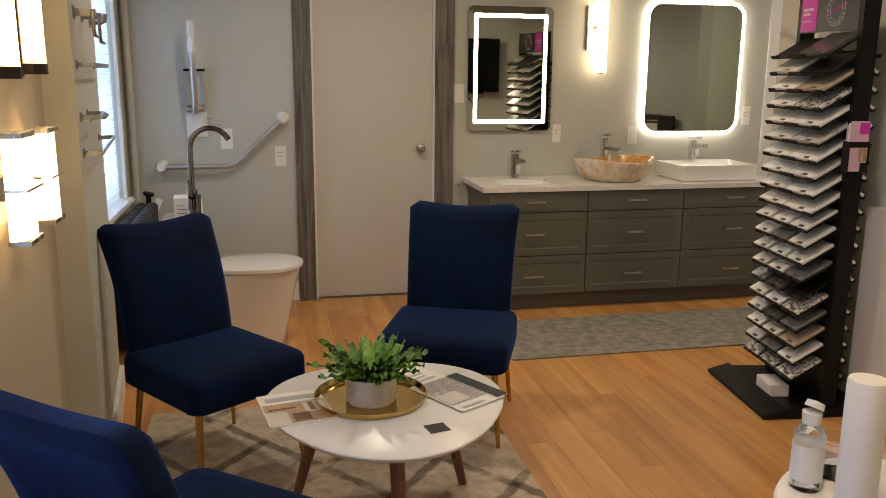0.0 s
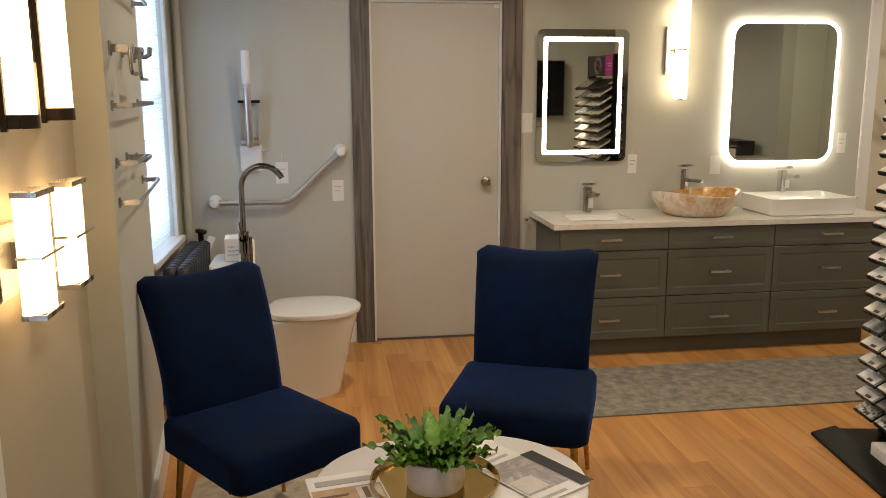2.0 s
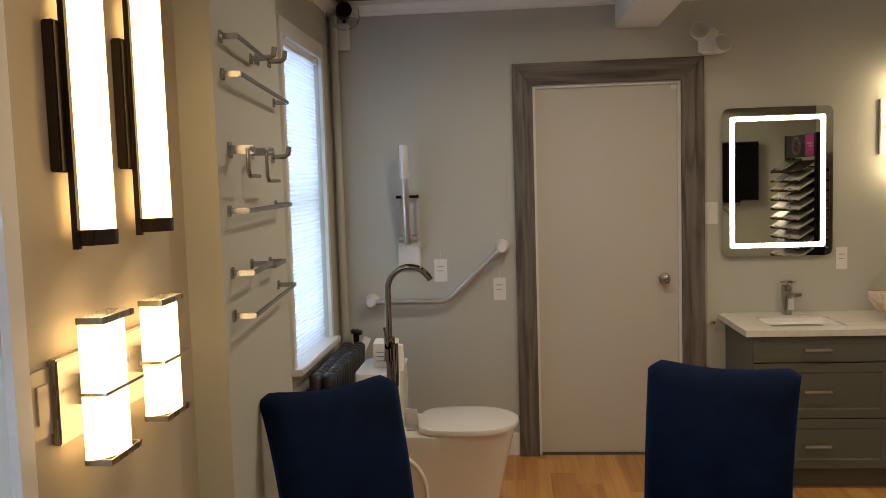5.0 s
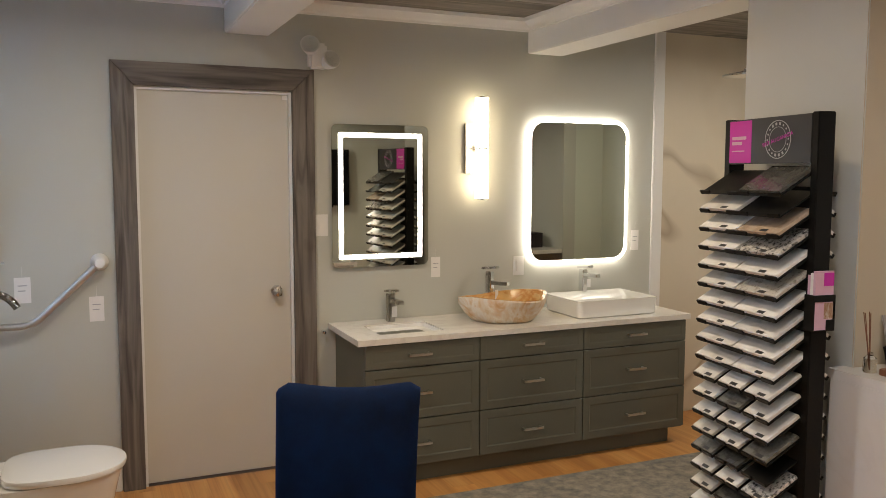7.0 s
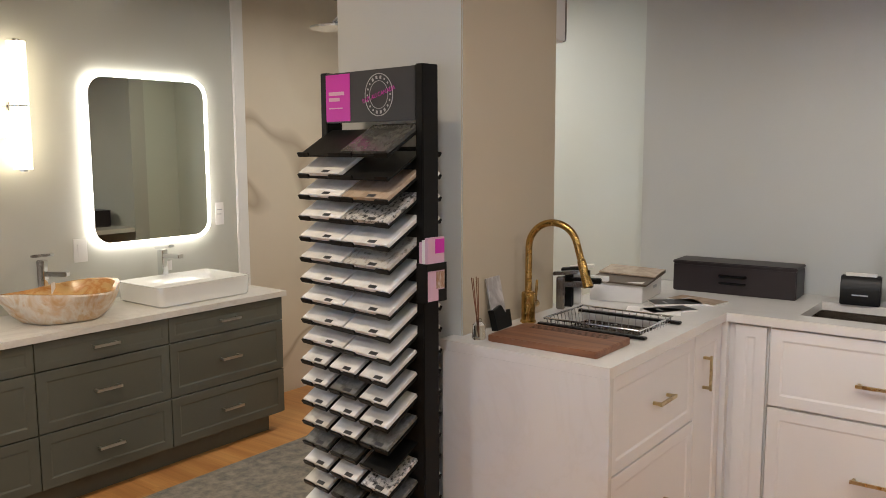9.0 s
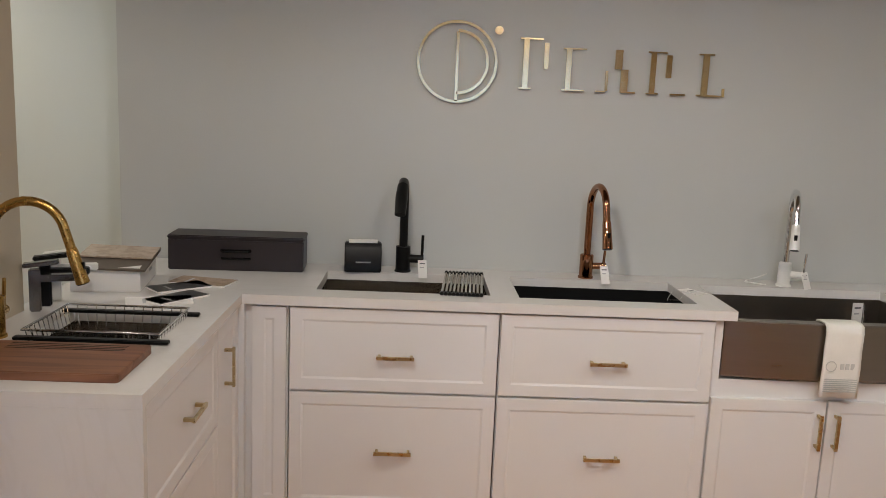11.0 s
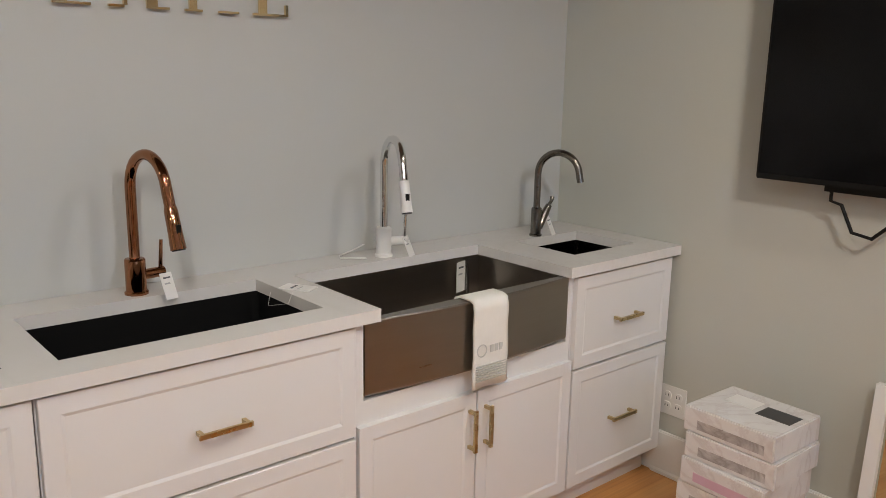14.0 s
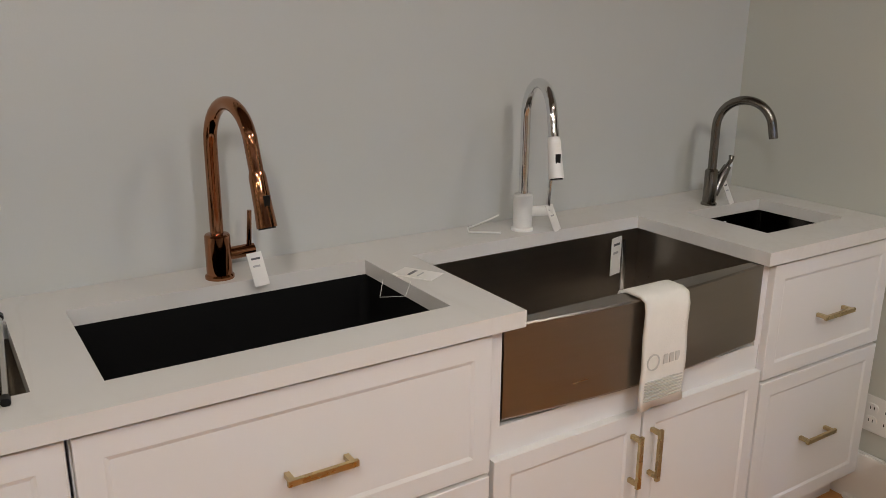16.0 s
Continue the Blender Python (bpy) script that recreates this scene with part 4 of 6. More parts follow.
def egg(x0, x1, w, z, n=36, p=2.3):
    """An outline longest along x: square at the back, round at the front."""
    out = []
    cx, L = x0 + (x1 - x0) * 0.55, x1 - x0
    for k in range(n):
        a = 2 * math.pi * k / n
        c, s = math.cos(a), math.sin(a)
        rx = (x1 - cx) if c > 0 else (cx - x0)
        q = 2.0 if c > 0 else 4.0
        d = (abs(c) ** q + abs(s) ** q) ** (1 / q)
        out.append((cx + rx * c / d, w / 2 * s / d, z))
    return out


bm = nb()
loft(bm, [egg(-0.33, 0.295, 0.27, 0.0), egg(-0.33, 0.30, 0.275, 0.02), egg(-0.33, 0.335, 0.305, 0.17), egg(-0.33, 0.368, 0.345, 0.31), egg(-0.33, 0.385, 0.36, 0.365), egg(-0.33, 0.385, 0.36, 0.38)])
part("bowl", bm, PORC, t, smooth=60)
bm = nb()
loft(bm, [egg(-0.03, 0.392, 0.370, 0.383), egg(-0.03, 0.400, 0.380, 0.386), egg(-0.03, 0.404, 0.384, 0.401), egg(-0.028, 0.401, 0.380, 0.407), egg(-0.02, 0.38, 0.35, 0.4095)])
part("lid", bm, PORC, t, "white closed seat lid", 50)
bm = nb()
loft(bm, [[(x, y, z) for x, y in rounded(0.19, 0.36 - s, 0.04, 5, -0.185, 0)] for z, s in ((0.38, 0.0), (0.52, 0.0), (0.62, 0.02), (0.63, 0.03))])
part("tank", bm, PORC, t, smooth=45)
bm = nb()
trap = [(-0.16 + 0.17 * math.cos(a), 0.15 + 0.17 * math.sin(a)) for a in [radians(105 - 11 * k) for k in range(13)]] + [(0.0, 0.03)]
tube(bm, [(tx, -(0.134 + 0.121 * tz) - 0.001, tz) for tx, tz in trap], 0.009, 10)
part("trapway_line", bm, PORC, t, smooth=50)
b = thing("carton", "small printed white carton on the toilet tank", "box", (-0.615, -0.80, 0.7065), 4)
bm = nb()
box(bm, -0.055, -0.07, 0, 0.055, 0.07, 0.11)
part("box", bm, PAPER, b, bevel=0.002)
for k in range(3):
    bm = nb()
    box(bm, -0.04, -0.0715, 0.03 + 0.02 * k, 0.035 - 0.02 * k, -0.0705, 0.033 + 0.02 * k)
    part("printed_line", bm, INK, b)
c_ = thing("paper_roll", "white paper roll on the toilet tank", "paper roll", (-0.555, -0.93, 0.7065))
bm = nb()
lathe(bm, [(0.018, 0.0), (0.038, 0.0), (0.038, 0.115), (0.018, 0.115)], 28)
part("roll", bm, CANDLE, c_, smooth=40)
card_t = thing("leaflet_stand", "small folded white leaflet standing on the toilet", "leaflet", (-0.50, -0.84, 0.4265), -20)
bm = nb()
box(bm, -0.035, -0.002, 0, 0.035, 0.002, 0.085, pose(0, 0, 0, 12, 0, 0))
part("card", bm, PAPER, card_t)
bm = nb()
box(bm, -0.03, -0.08, 0.001, 0.05, -0.005, 0.003, pose(0, 0, 0, 0, 0, 30))
part("leaflet", bm, PICT_GREY, card_t)

# floor-mounted tub filler
f = thing("tub_filler", "floor-standing chrome tub filler with gooseneck spout", "faucet", (-0.545, -1.15, 0), 0)
bm = nb()
lathe(bm, [(0, 0), (0.075, 0.0), (0.075, 0.008), (0.03, 0.018), (0, 0.018)], 30)
part("floor_flange", bm, CHROME_D, f, smooth=40)
bm = nb()
cyl(bm, (0, 0, 0.01), (0, 0, 0.80), 0.016, 18)
part("riser", bm, CHROME_D, f, smooth=40)
bm = nb()
lathe(bm, [(0, 0.80), (0.024, 0.80), (0.024, 0.90), (0, 0.90)], 24)
cyl(bm, (0.0, -0.045, 0.87), (0.0, 0.045, 0.87), 0.014, 16)
part("mixer_body", bm, CHROME_D, f, smooth=40)
bm = nb()
cyl(bm, (0.0, -0.045, 0.87), (-0.012, -0.05, 0.95), 0.006, 10)
part("lever", bm, CHROME_D, f, smooth=40)
bm = nb()
R_ = 0.095
tube(bm, [(0, 0, 0.89), (0, 0, 1.0)] + [(R_ - R_ * math.cos(a), 0, 1.10 + R_ * math.sin(a)) for a in [radians(k * 12) for k in range(0, 14)]], 0.0135, 16)
part("spout", bm, CHROME_D, f, smooth=60)
bm = nb()
tube(bm, [(0.03, -0.035, 0.88), (0.03, -0.035, 0.70)], [0.012, 0.010], 12)
part("hand_shower", bm, CHROME_D, f, smooth=40)
bm = nb()
tube(bm, [(0.03, -0.035, 0.70), (0.05, -0.04, 0.5), (0.06, -0.03, 0.35), (0.03, -0.02, 0.45), (0.0, -0.02, 0.80)], 0.006, 10)
part("hose", bm, CHROME_D, f, smooth=60)

# rain shower head on the column
s = thing("shower_head", "chrome rain shower head on a straight wall arm", "shower", (2.62, -1.72, 2.10))
bm = nb()
tube(bm, [(0, 0, 0), (0, 0.20, 0.0), (0, 0.23, -0.02)], 0.011, 12)
part("arm", bm, CHROME, s, smooth=50)
bm = nb()
lathe(bm, [(0, -0.045), (0.10, -0.045), (0.10, -0.037), (0.02, -0.02), (0, -0.018)], 32, pose(0, 0.23, 0))
part("head", bm, CHROME, s, smooth=40)
bm = nb()
lathe(bm, [(0, 0), (0.03, 0.0), (0.03, 0.01), (0, 0.012)], 24, pose(0, 0, 0, -90, 0, 0))
part("flange", bm, CHROME, s, smooth=40)

wb = thing("wall_box", "small white wall box with a grey end on the column", "wall box", (3.03, -2.20, 1.985))
bm = nb()
box(bm, 0.0, -0.085, 0.0, 0.10, 0.085, 0.34)
part("housing", bm, PLAST, wb, bevel=0.008)
bm = nb()
box(bm, 0.10, -0.08, 0.006, 0.118, 0.08, 0.334)
part("end_cover", bm, BATHM, wb, "grey metal end cover", bevel=0.004)

# ---- seating corner ----
bm = nb()
prism(bm, rounded(1.44, 2.3, 0.01, 2, 0.01, -2.92), 0.0005, 0.009)
single("area_rug", bm, RUG, "beige rug with faded grey diamond lattice", "rug")
bm = nb()
prism(bm, rounded(2.17, 0.67, 0.01, 2, 2.115, -1.06), 0.0005, 0.008)
single("runner_rug", bm, RUNNER, "mottled grey-beige runner rug before the vanity", "rug")


def puffed(bm, w, d, z0, z1, crown=0.018, r=0.05, n=10, lean=0.0):
    """An upholstered block with rounded edges and a slightly domed face."""
    base = rounded(w, d, r, 6)
    rings = [[(x * (1 - i / w * 2), y * (1 - i / d * 2), z) for x, y in base] for i, z in ((0.012, z0), (0.0, z0 + 0.012), (0.0, z1 - 0.03), (0.008, z1 - 0.012), (0.028, z1), (0.09, z1 + crown * 0.6), (0.16, z1 + crown))]
    loft(bm, rings)


def slipper_chair(at, turn, label, size=(0.98, 0.98, 1.03)):
    c = thing("slipper_chair", label, "chair", at, turn, "blue velvet chairs")
    c.scale = size
    bm = nb()
    puffed(bm, 0.50, 0.52, 0.30, 0.425, 0.014)
    part("seat", bm, VELVET, c, smooth=60)
    # back: a slab that flares at the shoulders and curves over
    bm = nb()
    nx, nz = 14, 16
    front, rear = [], []
    for j in range(nz + 1):
        t = j / nz
        z = 0.30 + 0.57 * t
        half = 0.216 + 0.018 * t ** 2
        rowf, rowr = [], []
        for i in range(nx + 1):
            u = 2 * i / nx - 1
            x = u * half
            dip = 0.022 * (1 - abs(u) ** 1.8) * max(0, t - 0.75) / 0.25
            zz = z - dip - 0.030 * (max(0, abs(u) - 0.78) / 0.22) ** 2.2 * t ** 6
            y = 0.205 + 0.155 * t ** 1.35 + 0.02 * u * u - 0.018 * math.sin(math.pi * min(1, t * 1.05))
            edge = max(0.0, (abs(u) - 0.88) / 0.12, (t - 0.95) / 0.05)
            th = 0.048 - 0.020 * min(1, edge) ** 2
            rowf.append(bm.verts.new((x, y - th, zz)))
            rowr.append(bm.verts.new((x, y + th, zz)))
        front.append(rowf)
        rear.append(rowr)
    for j in range(nz):
        for i in range(nx):
            bm.faces.new((front[j][i], front[j][i + 1], front[j + 1][i + 1], front[j + 1][i]))
            bm.faces.new((rear[j][i], rear[j + 1][i], rear[j + 1][i + 1], rear[j][i + 1]))
        for i in (0, nx):
            bm.faces.new((front[j][i], front[j + 1][i], rear[j + 1][i], rear[j][i]))
    for j in (0, nz):
        for i in range(nx):
            bm.faces.new((front[j][i], rear[j][i], rear[j][i + 1], front[j][i + 1]))
    part("backrest", bm, VELVET, c, smooth=70)
    bm = nb()
    tube(bm, [(0.245, -0.20, 0.305), (-0.245, -0.20, 0.305)], 0.004, 6)
    part("seam", bm, VELVET, c)
    for sx, sy in ((-1, -1), (1, -1), (-1, 1), (1, 1)):
        bm = nb()
        cyl(bm, (sx * 0.20, sy * 0.20, 0.31), (sx * 0.225, sy * 0.235, 0.0), 0.014, 14, 0.008)
        part("leg", bm, BRASS, c, "slim brass tapered leg", 40)
    return c


slipper_chair((-0.405, -2.25, 0.009), 36, "navy velvet slipper chair with brass legs near the wall")
slipper_chair((0.54, -2.06, 0.009), -22, "navy velvet slipper chair with brass legs by the table", (1.06, 1.04, 1.02))
slipper_chair((-0.375, -3.46, 0.009), 141, "blue velvet slipper chair with brass legs beside the window", (0.98, 0.98, 0.975))

# coffee table: rounded-triangle top on three splayed legs
TZ = 0.42
ct = thing("coffee_table", "glossy white rounded coffee table with walnut legs", "table", (0.165, -2.80, 0.009), 0)
bm = nb()
outl = []
for k in range(72):
    a = 2 * math.pi * k / 72
    r_ = 0.388 + 0.020 * math.cos(3 * (a - radians(-90)))
    outl.append((r_ * math.cos(a), r_ * math.sin(a) * 1.0))
rings = []
for s, z in ((0.955, TZ - 0.032), (0.985, TZ - 0.024), (1.0, TZ - 0.014), (0.997, TZ - 0.011), (0.99, TZ - 0.009)):
    rings.append([(x * s, y * s, z) for x, y in outl])
loft(bm, rings)
part("tabletop", bm, TABLEW, ct, smooth=40)
for a in (-92, 30, 150):
    bm = nb()
    ca, sa = math.cos(radians(a)), math.sin(radians(a))
    cyl(bm, (0.23 * ca, 0.23 * sa, TZ - 0.03), (0.345 * ca, 0.345 * sa, 0.0), 0.026, 18, 0.015)
    part("leg", bm, WALNUT, ct, "tapered walnut leg", 40)
TT = TZ
tray = thing("tray", "round polished gold tray on the coffee table", "tray", (0.115, -2.77, TT))
bm = nb()
lathe(bm, [(0.0, 0.0), (0.155, 0.0), (0.172, 0.006), (0.180, 0.022), (0.184, 0.023), (0.182, 0.017), (0.174, 0.004), (0.156, 0.003), (0.0, 0.003)], 56)
part("dish", bm, GOLDTRAY, tray, smooth=40)

pl = thing("potted_fern", "green crinkled fern in a white pot on the tray", "plant", (0.115, -2.78, TT + 0.003))
bm = nb()
lathe(bm, [(0.0, 0.0), (0.076, 0.0), (0.082, 0.008), (0.084, 0.085), (0.080, 0.088), (0.076, 0.084), (0.075, 0.07), (0, 0.07)], 40)
part("pot", bm, CERAM, pl, smooth=40)
bm = nb()
lathe(bm, [(0.0, 0.071), (0.074, 0.071), (0.06, 0.08), (0.0, 0.086)], 24)
part("soil", bm, SOIL, pl, smooth=40)
bm = nb()
random.seed(3)
for k in range(48):
    a = 2 * math.pi * k * 0.382 + random.uniform(-0.2, 0.2)
    L = random.uniform(0.10, 0.195)
    rise = random.uniform(0.25, 1.45)
    d = Vector((math.cos(a), math.sin(a), 0))
    side = Vector((-d.y, d.x, 0))
    n = 18
    prev = None
    for i in range(n + 1):
        t = i / n
        p = d * (0.02 + L * t * math.cos(rise * (1 - 0.55 * t))) + Vector((0, 0, 0.08 + L * 0.95 * math.sin(rise) * (t - 0.33 * t * t)))
        w = 0.021 * math.sin(math.pi * (0.15 + 0.80 * t)) * (1.1 if i % 2 else 0.84) * random.uniform(0.88, 1.12)
        ruf = 0.010 * math.sin(i * 1.5 + k) + random.uniform(-0.002, 0.002)
        cur = (bm.verts.new(p + side * w + Vector((0, 0, ruf))), bm.verts.new(p - Vector((0, 0, 0.004))), bm.verts.new(p - side * w + Vector((0, 0, -ruf))))
        if prev:
            bm.faces.new((prev[0], cur[0], cur[1], prev[1]))
            bm.faces.new((prev[1], cur[1], cur[2], prev[2]))
        prev = cur
part("fronds", bm, LEAF, pl, smooth=100)


def flat_sheet(name, label, cat, at, turn, w, h, layers, t=0.004):
    s = thing(name, label, cat, at, turn)
    bm = nb()
    box(bm, -w / 2, -h / 2, 0, w / 2, h / 2, t)
    part("sheet", bm, PAPER, s)
    for i, (x0, y0, x1, y1, m_) in enumerate(layers):
        bm = nb()
        box(bm, -w / 2 + x0 * w, -h / 2 + y0 * h, t, -w / 2 + x1 * w, -h / 2 + y1 * h, t + 0.0004 + 0.0002 * i)
        part("print", bm, m_, s)
    return s


flat_sheet("magazine", "home magazine with interior photograph on its cover", "magazine", (-0.13, -2.80, TT), 10, 0.205, 0.25, [(0.02, 0.02, 0.98, 0.66, PIC_TAN), (0.02, 0.02, 0.34, 0.40, PIC_PALE), (0.40, 0.06, 0.66, 0.30, PIC_BROWN), (0.62, 0.30, 0.95, 0.62, PIC_PALE), (0.70, 0.34, 0.78, 0.60, PIC_BROWN), (0.08, 0.46, 0.5, 0.5, PIC_BROWN), (0.1, 0.74, 0.9, 0.86, GREYLINE)], 0.005)
flat_sheet("brochure", "white folded brochure with grey pictures", "brochure", (0.33, -2.66, TT), 35, 0.16, 0.27, [(0.05, 0.1, 0.95, 0.45, PICT_GREY), (0.1, 0.55, 0.8, 0.6, GREYLINE), (0.1, 0.66, 0.7, 0.7, GREYLINE), (0.1, 0.76, 0.75, 0.8, GREYLINE)], 0.003)
flat_sheet("brochure", "brochure with warm grey interior picture", "brochure", (0.40, -2.78, TT + 0.0035), 30, 0.19, 0.26, [(0.02, 0.2, 0.98, 0.98, PICT_GREY), (0.05, 0.24, 0.5, 0.55, PIC_PALE), (0.1, 0.05, 0.6, 0.1, GREYLINE)], 0.003)
flat_sheet("brochure", "narrow black leaflet lying on the brochures", "brochure", (0.478, -2.735, TT + 0.007), 30, 0.05, 0.25, [(0.0, 0.0, 1.0, 1.0, SIGNBLK)], 0.003)
flat_sheet("coaster", "small dark square card on the table", "coaster", (0.28, -3.035, TT), 12, 0.065, 0.06, [(0.0, 0.0, 1.0, 1.0, SIGNBLK)], 0.002)

# side table in the foreground
st = thing("side_table", "round white side table with a slim stem", "table", (0.84, -4.23, 0))
bm = nb()
lathe(bm, [(0, 0.722), (0.20, 0.722), (0.214, 0.727), (0.218, 0.736), (0.214, 0.747), (0.204, 0.75), (0, 0.75)], 56)
part("tabletop", bm, TABLEW, st, smooth=40)
bm = nb()
lathe(bm, [(0, 0.02), (0.03, 0.02), (0.025, 0.4), (0.035, 0.722), (0, 0.722)], 28)
part("stem", bm, WHITE, st, smooth=40)
bm = nb()
lathe(bm, [(0, 0), (0.16, 0), (0.16, 0.008), (0.04, 0.022), (0, 0.022)], 40)
part("base", bm, WHITE, st, smooth=40)
bt = thing("sanitiser_bottle", "clear bottle with white label and flip cap", "bottle", (0.719, -4.109, 0.75), 20)
bt.scale = (0.92, 0.92, 0.95)
bm = nb()
lathe(bm, [(0, 0), (0.026, 0), (0.029, 0.004), (0.029, 0.105), (0.022, 0.12), (0.013, 0.126), (0.013, 0.13), (0, 0.13)], 28)
part("bottle", bm, GLASS, bt, smooth=40)
bm = nb()
lathe(bm, [(0.0295, 0.02), (0.0298, 0.02), (0.0298, 0.09), (0.0295, 0.09)], 28)
part("wrap_label", bm, PAPER, bt, "white wrap label", 40)
bm = nb()
lathe(bm, [(0, 0.128), (0.017, 0.128), (0.018, 0.15), (0, 0.151)], 24)
lathe(bm, [(0, 0.0), (0.018, 0.0), (0.016, 0.012), (0, 0.014)], 24, pose(0.004, 0, 0.156, 0, 24, 0))
part("cap", bm, PLAST, bt, "open white flip cap", 40)
rl = single("paper_roll", (lambda b: (lathe(b, [(0.0, 0.0), (0.030, 0.0), (0.032, 0.004), (0.032, 0.236), (0.030, 0.24), (0.0, 0.24)], 32), b)[1])(nb()), CANDLE, "tall white pillar roll standing on the side table", "paper roll", (0.735, -4.213, 0.75), smooth=40)
gl = thing("water_glass", "clear drinking glass on the side table", "glass", (0.80, -4.08, 0.75))
bm = nb()
lathe(bm, [(0, 0), (0.03, 0), (0.036, 0.07), (0.034, 0.07), (0.028, 0.006), (0, 0.006)], 28)
part("tumbler", bm, GLASS, gl, smooth=40)
ch = thing("tub_chair", "blush fabric tub chair behind the side table", "chair", (1.27, -3.86, 0), 150)
bm = nb()
rings = []
n = 24
outer, inner = [], []
for k in range(n + 1):
    a = radians(-20 + 220 * k / n)
    outer.append((0.30 * math.cos(a), 0.28 * math.sin(a)))
    inner.append((0.25 * math.cos(a), 0.23 * math.sin(a)))
vs = []
for (ox, oy), (ix, iy), k in zip(outer, inner, range(n + 1)):
    top_z = 0.60 + 0.13 * math.sin(math.pi * k / n)
    vs.append([bm.verts.new((ox, oy, 0.36)), bm.verts.new((ox * 1.03, oy * 1.03, top_z - 0.015)), bm.verts.new(((ox + ix) / 2, (oy + iy) / 2, top_z)), bm.verts.new((ix, iy, top_z - 0.015)), bm.verts.new((ix, iy, 0.36))])
for a, b in zip(vs, vs[1:]):
    for k in range(5):
        bm.faces.new((a[k], a[(k + 1) % 5], b[(k + 1) % 5], b[k]))
bm.faces.new(vs[0])
bm.faces.new(vs[-1][::-1])
part("backrest", bm, BLUSH, ch, smooth=60)
bm = nb()
lathe(bm, [(0, 0.36), (0.25, 0.36), (0.265, 0.38), (0.26, 0.44), (0.20, 0.455), (0, 0.46)], 36)
part("seat", bm, BLUSH, ch, smooth=50)
for a in (45, 135, 225, 315):
    bm = nb()
    cyl(bm, (0.17 * math.cos(radians(a)), 0.17 * math.sin(radians(a)), 0.37), (0.23 * math.cos(radians(a)), 0.23 * math.sin(radians(a)), 0), 0.013, 12, 0.009)
    part("leg", bm, WALNUT, ch, smooth=40)

# ---- wall lamps and bath accessories on the west wall ----


def bar_sconce(y, z0, z1, label):
    s = thing("bar_sconce", label, "wall lamp", (-0.87, y, 0), 90, "bar sconces")
    # local x runs along the wall, local -y into the room
    bm = nb()
    box(bm, -0.068, -0.024, z0 + 0.14, 0.068, 0, z0 + 0.42)
    part("backplate", bm, BRONZE, s, bevel=0.003)
    bm = nb()
    box(bm, -0.04, -0.060, z0, 0.04, -0.024, z0 + 0.028)
    box(bm, -0.04, -0.060, z1 - 0.028, 0.04, -0.024, z1)
    box(bm, -0.046, -0.034, z0 - 0.006, -0.034, -0.022, z1 + 0.006)
    box(bm, 0.034, -0.034, z0, 0.044, -0.022, z1)
    part("frame", bm, BRONZE, s)
    bm = nb()
    n = 12
    ring = [(0.036 * math.cos(math.pi * k / n), -0.030 - 0.055 * math.sin(math.pi * k / n)) for k in range(n + 1)]
    prism(bm, ring, z0 + 0.028, z1 - 0.028)
    part("diffuser", bm, SHADEGLOW, s, "glowing white bar diffuser", 40)
    bm = nb()
    prism(bm, [(x * 1.05, yy * 1.05 + 0.001) for x, yy in ring], z0 + 0.0, z0 + 0.03)
    part("end_cap", bm, BRONZE, s, smooth=40)
    return s


def two_shade_sconce(y, z0, z1, label):
    s = thing("two_shade_sconce", label, "wall lamp", (-0.87, y, 0), 90, "two-shade sconces")
    mid = (z0 + z1) / 2
    bm = nb()
    box(bm, -0.10, -0.02, mid - 0.09, 0.03, 0, mid + 0.07)
    part("backplate", bm, NICKEL, s, bevel=0.003)
    bm = nb()
    box(bm, -0.03, -0.045, mid - 0.03, 0.03, -0.02, mid + 0.03)
    part("arm", bm, NICKEL, s)
    for a, b in ((z0, mid - 0.003), (mid + 0.003, z1)):
        bm = nb()
        n = 14
        ring = [(0.066 * math.cos(math.pi * k / n), -0.045 - 0.050 * math.sin(math.pi * k / n)) for k in range(n + 1)]
        prism(bm, ring, a, b)
        part("shade", bm, SHADEGLOW, s, "glowing frosted glass half shade", 40)
    bm = nb()
    box(bm, -0.078, -0.10, mid - 0.003, 0.078, -0.045, mid + 0.003)
    part("band", bm, CHROME, s)
    for a, b in ((z0 - 0.012, z0), (z1, z1 + 0.012)):
        bm = nb()
        holed(bm, -0.062, 0.062, -0.094, -0.04, a, b, [(-0.058, 0.058, -0.09, -0.0401)], "xy")
        part("rim", bm, NICKEL, s)
    return s


bar_sconce(-3.0, 1.44, 2.0, "tall bronze bar sconce with lit white diffuser")
bar_sconce(-2.735, 1.45, 1.99, "tall bronze bar sconce with lit white diffuser")
two_shade_sconce(-3.025, 1.04, 1.297, "nickel sconce with two stacked lit glass shades")
two_shade_sconce(-2.77, 1.05, 1.292, "nickel sconce with two stacked lit glass shades")
card("light_switch", -0.87, -3.155, 1.165, 0.078, 0.125, "brushed metal switch plate on the beige wall", "west", ALMOND, switch=True)
card("price_tag", -0.87, -2.70, 1.09, 0.035, 0.06, "small paper tag under the sconce", "west")

# accessories on the slanted stretch
SLANT = math.degrees(math.atan2(0.111, 1.005))
WX, WY = -0.774, -2.455


def on_slant(d, z):
    """A pose on the slanted wall, d metres beyond its near corner; local x along the wall, -y into the room."""
    a = radians(SLANT)
    return pose(WX - d * math.sin(a), WY + d * math.cos(a), z, 0, 0, 90 + SLANT)


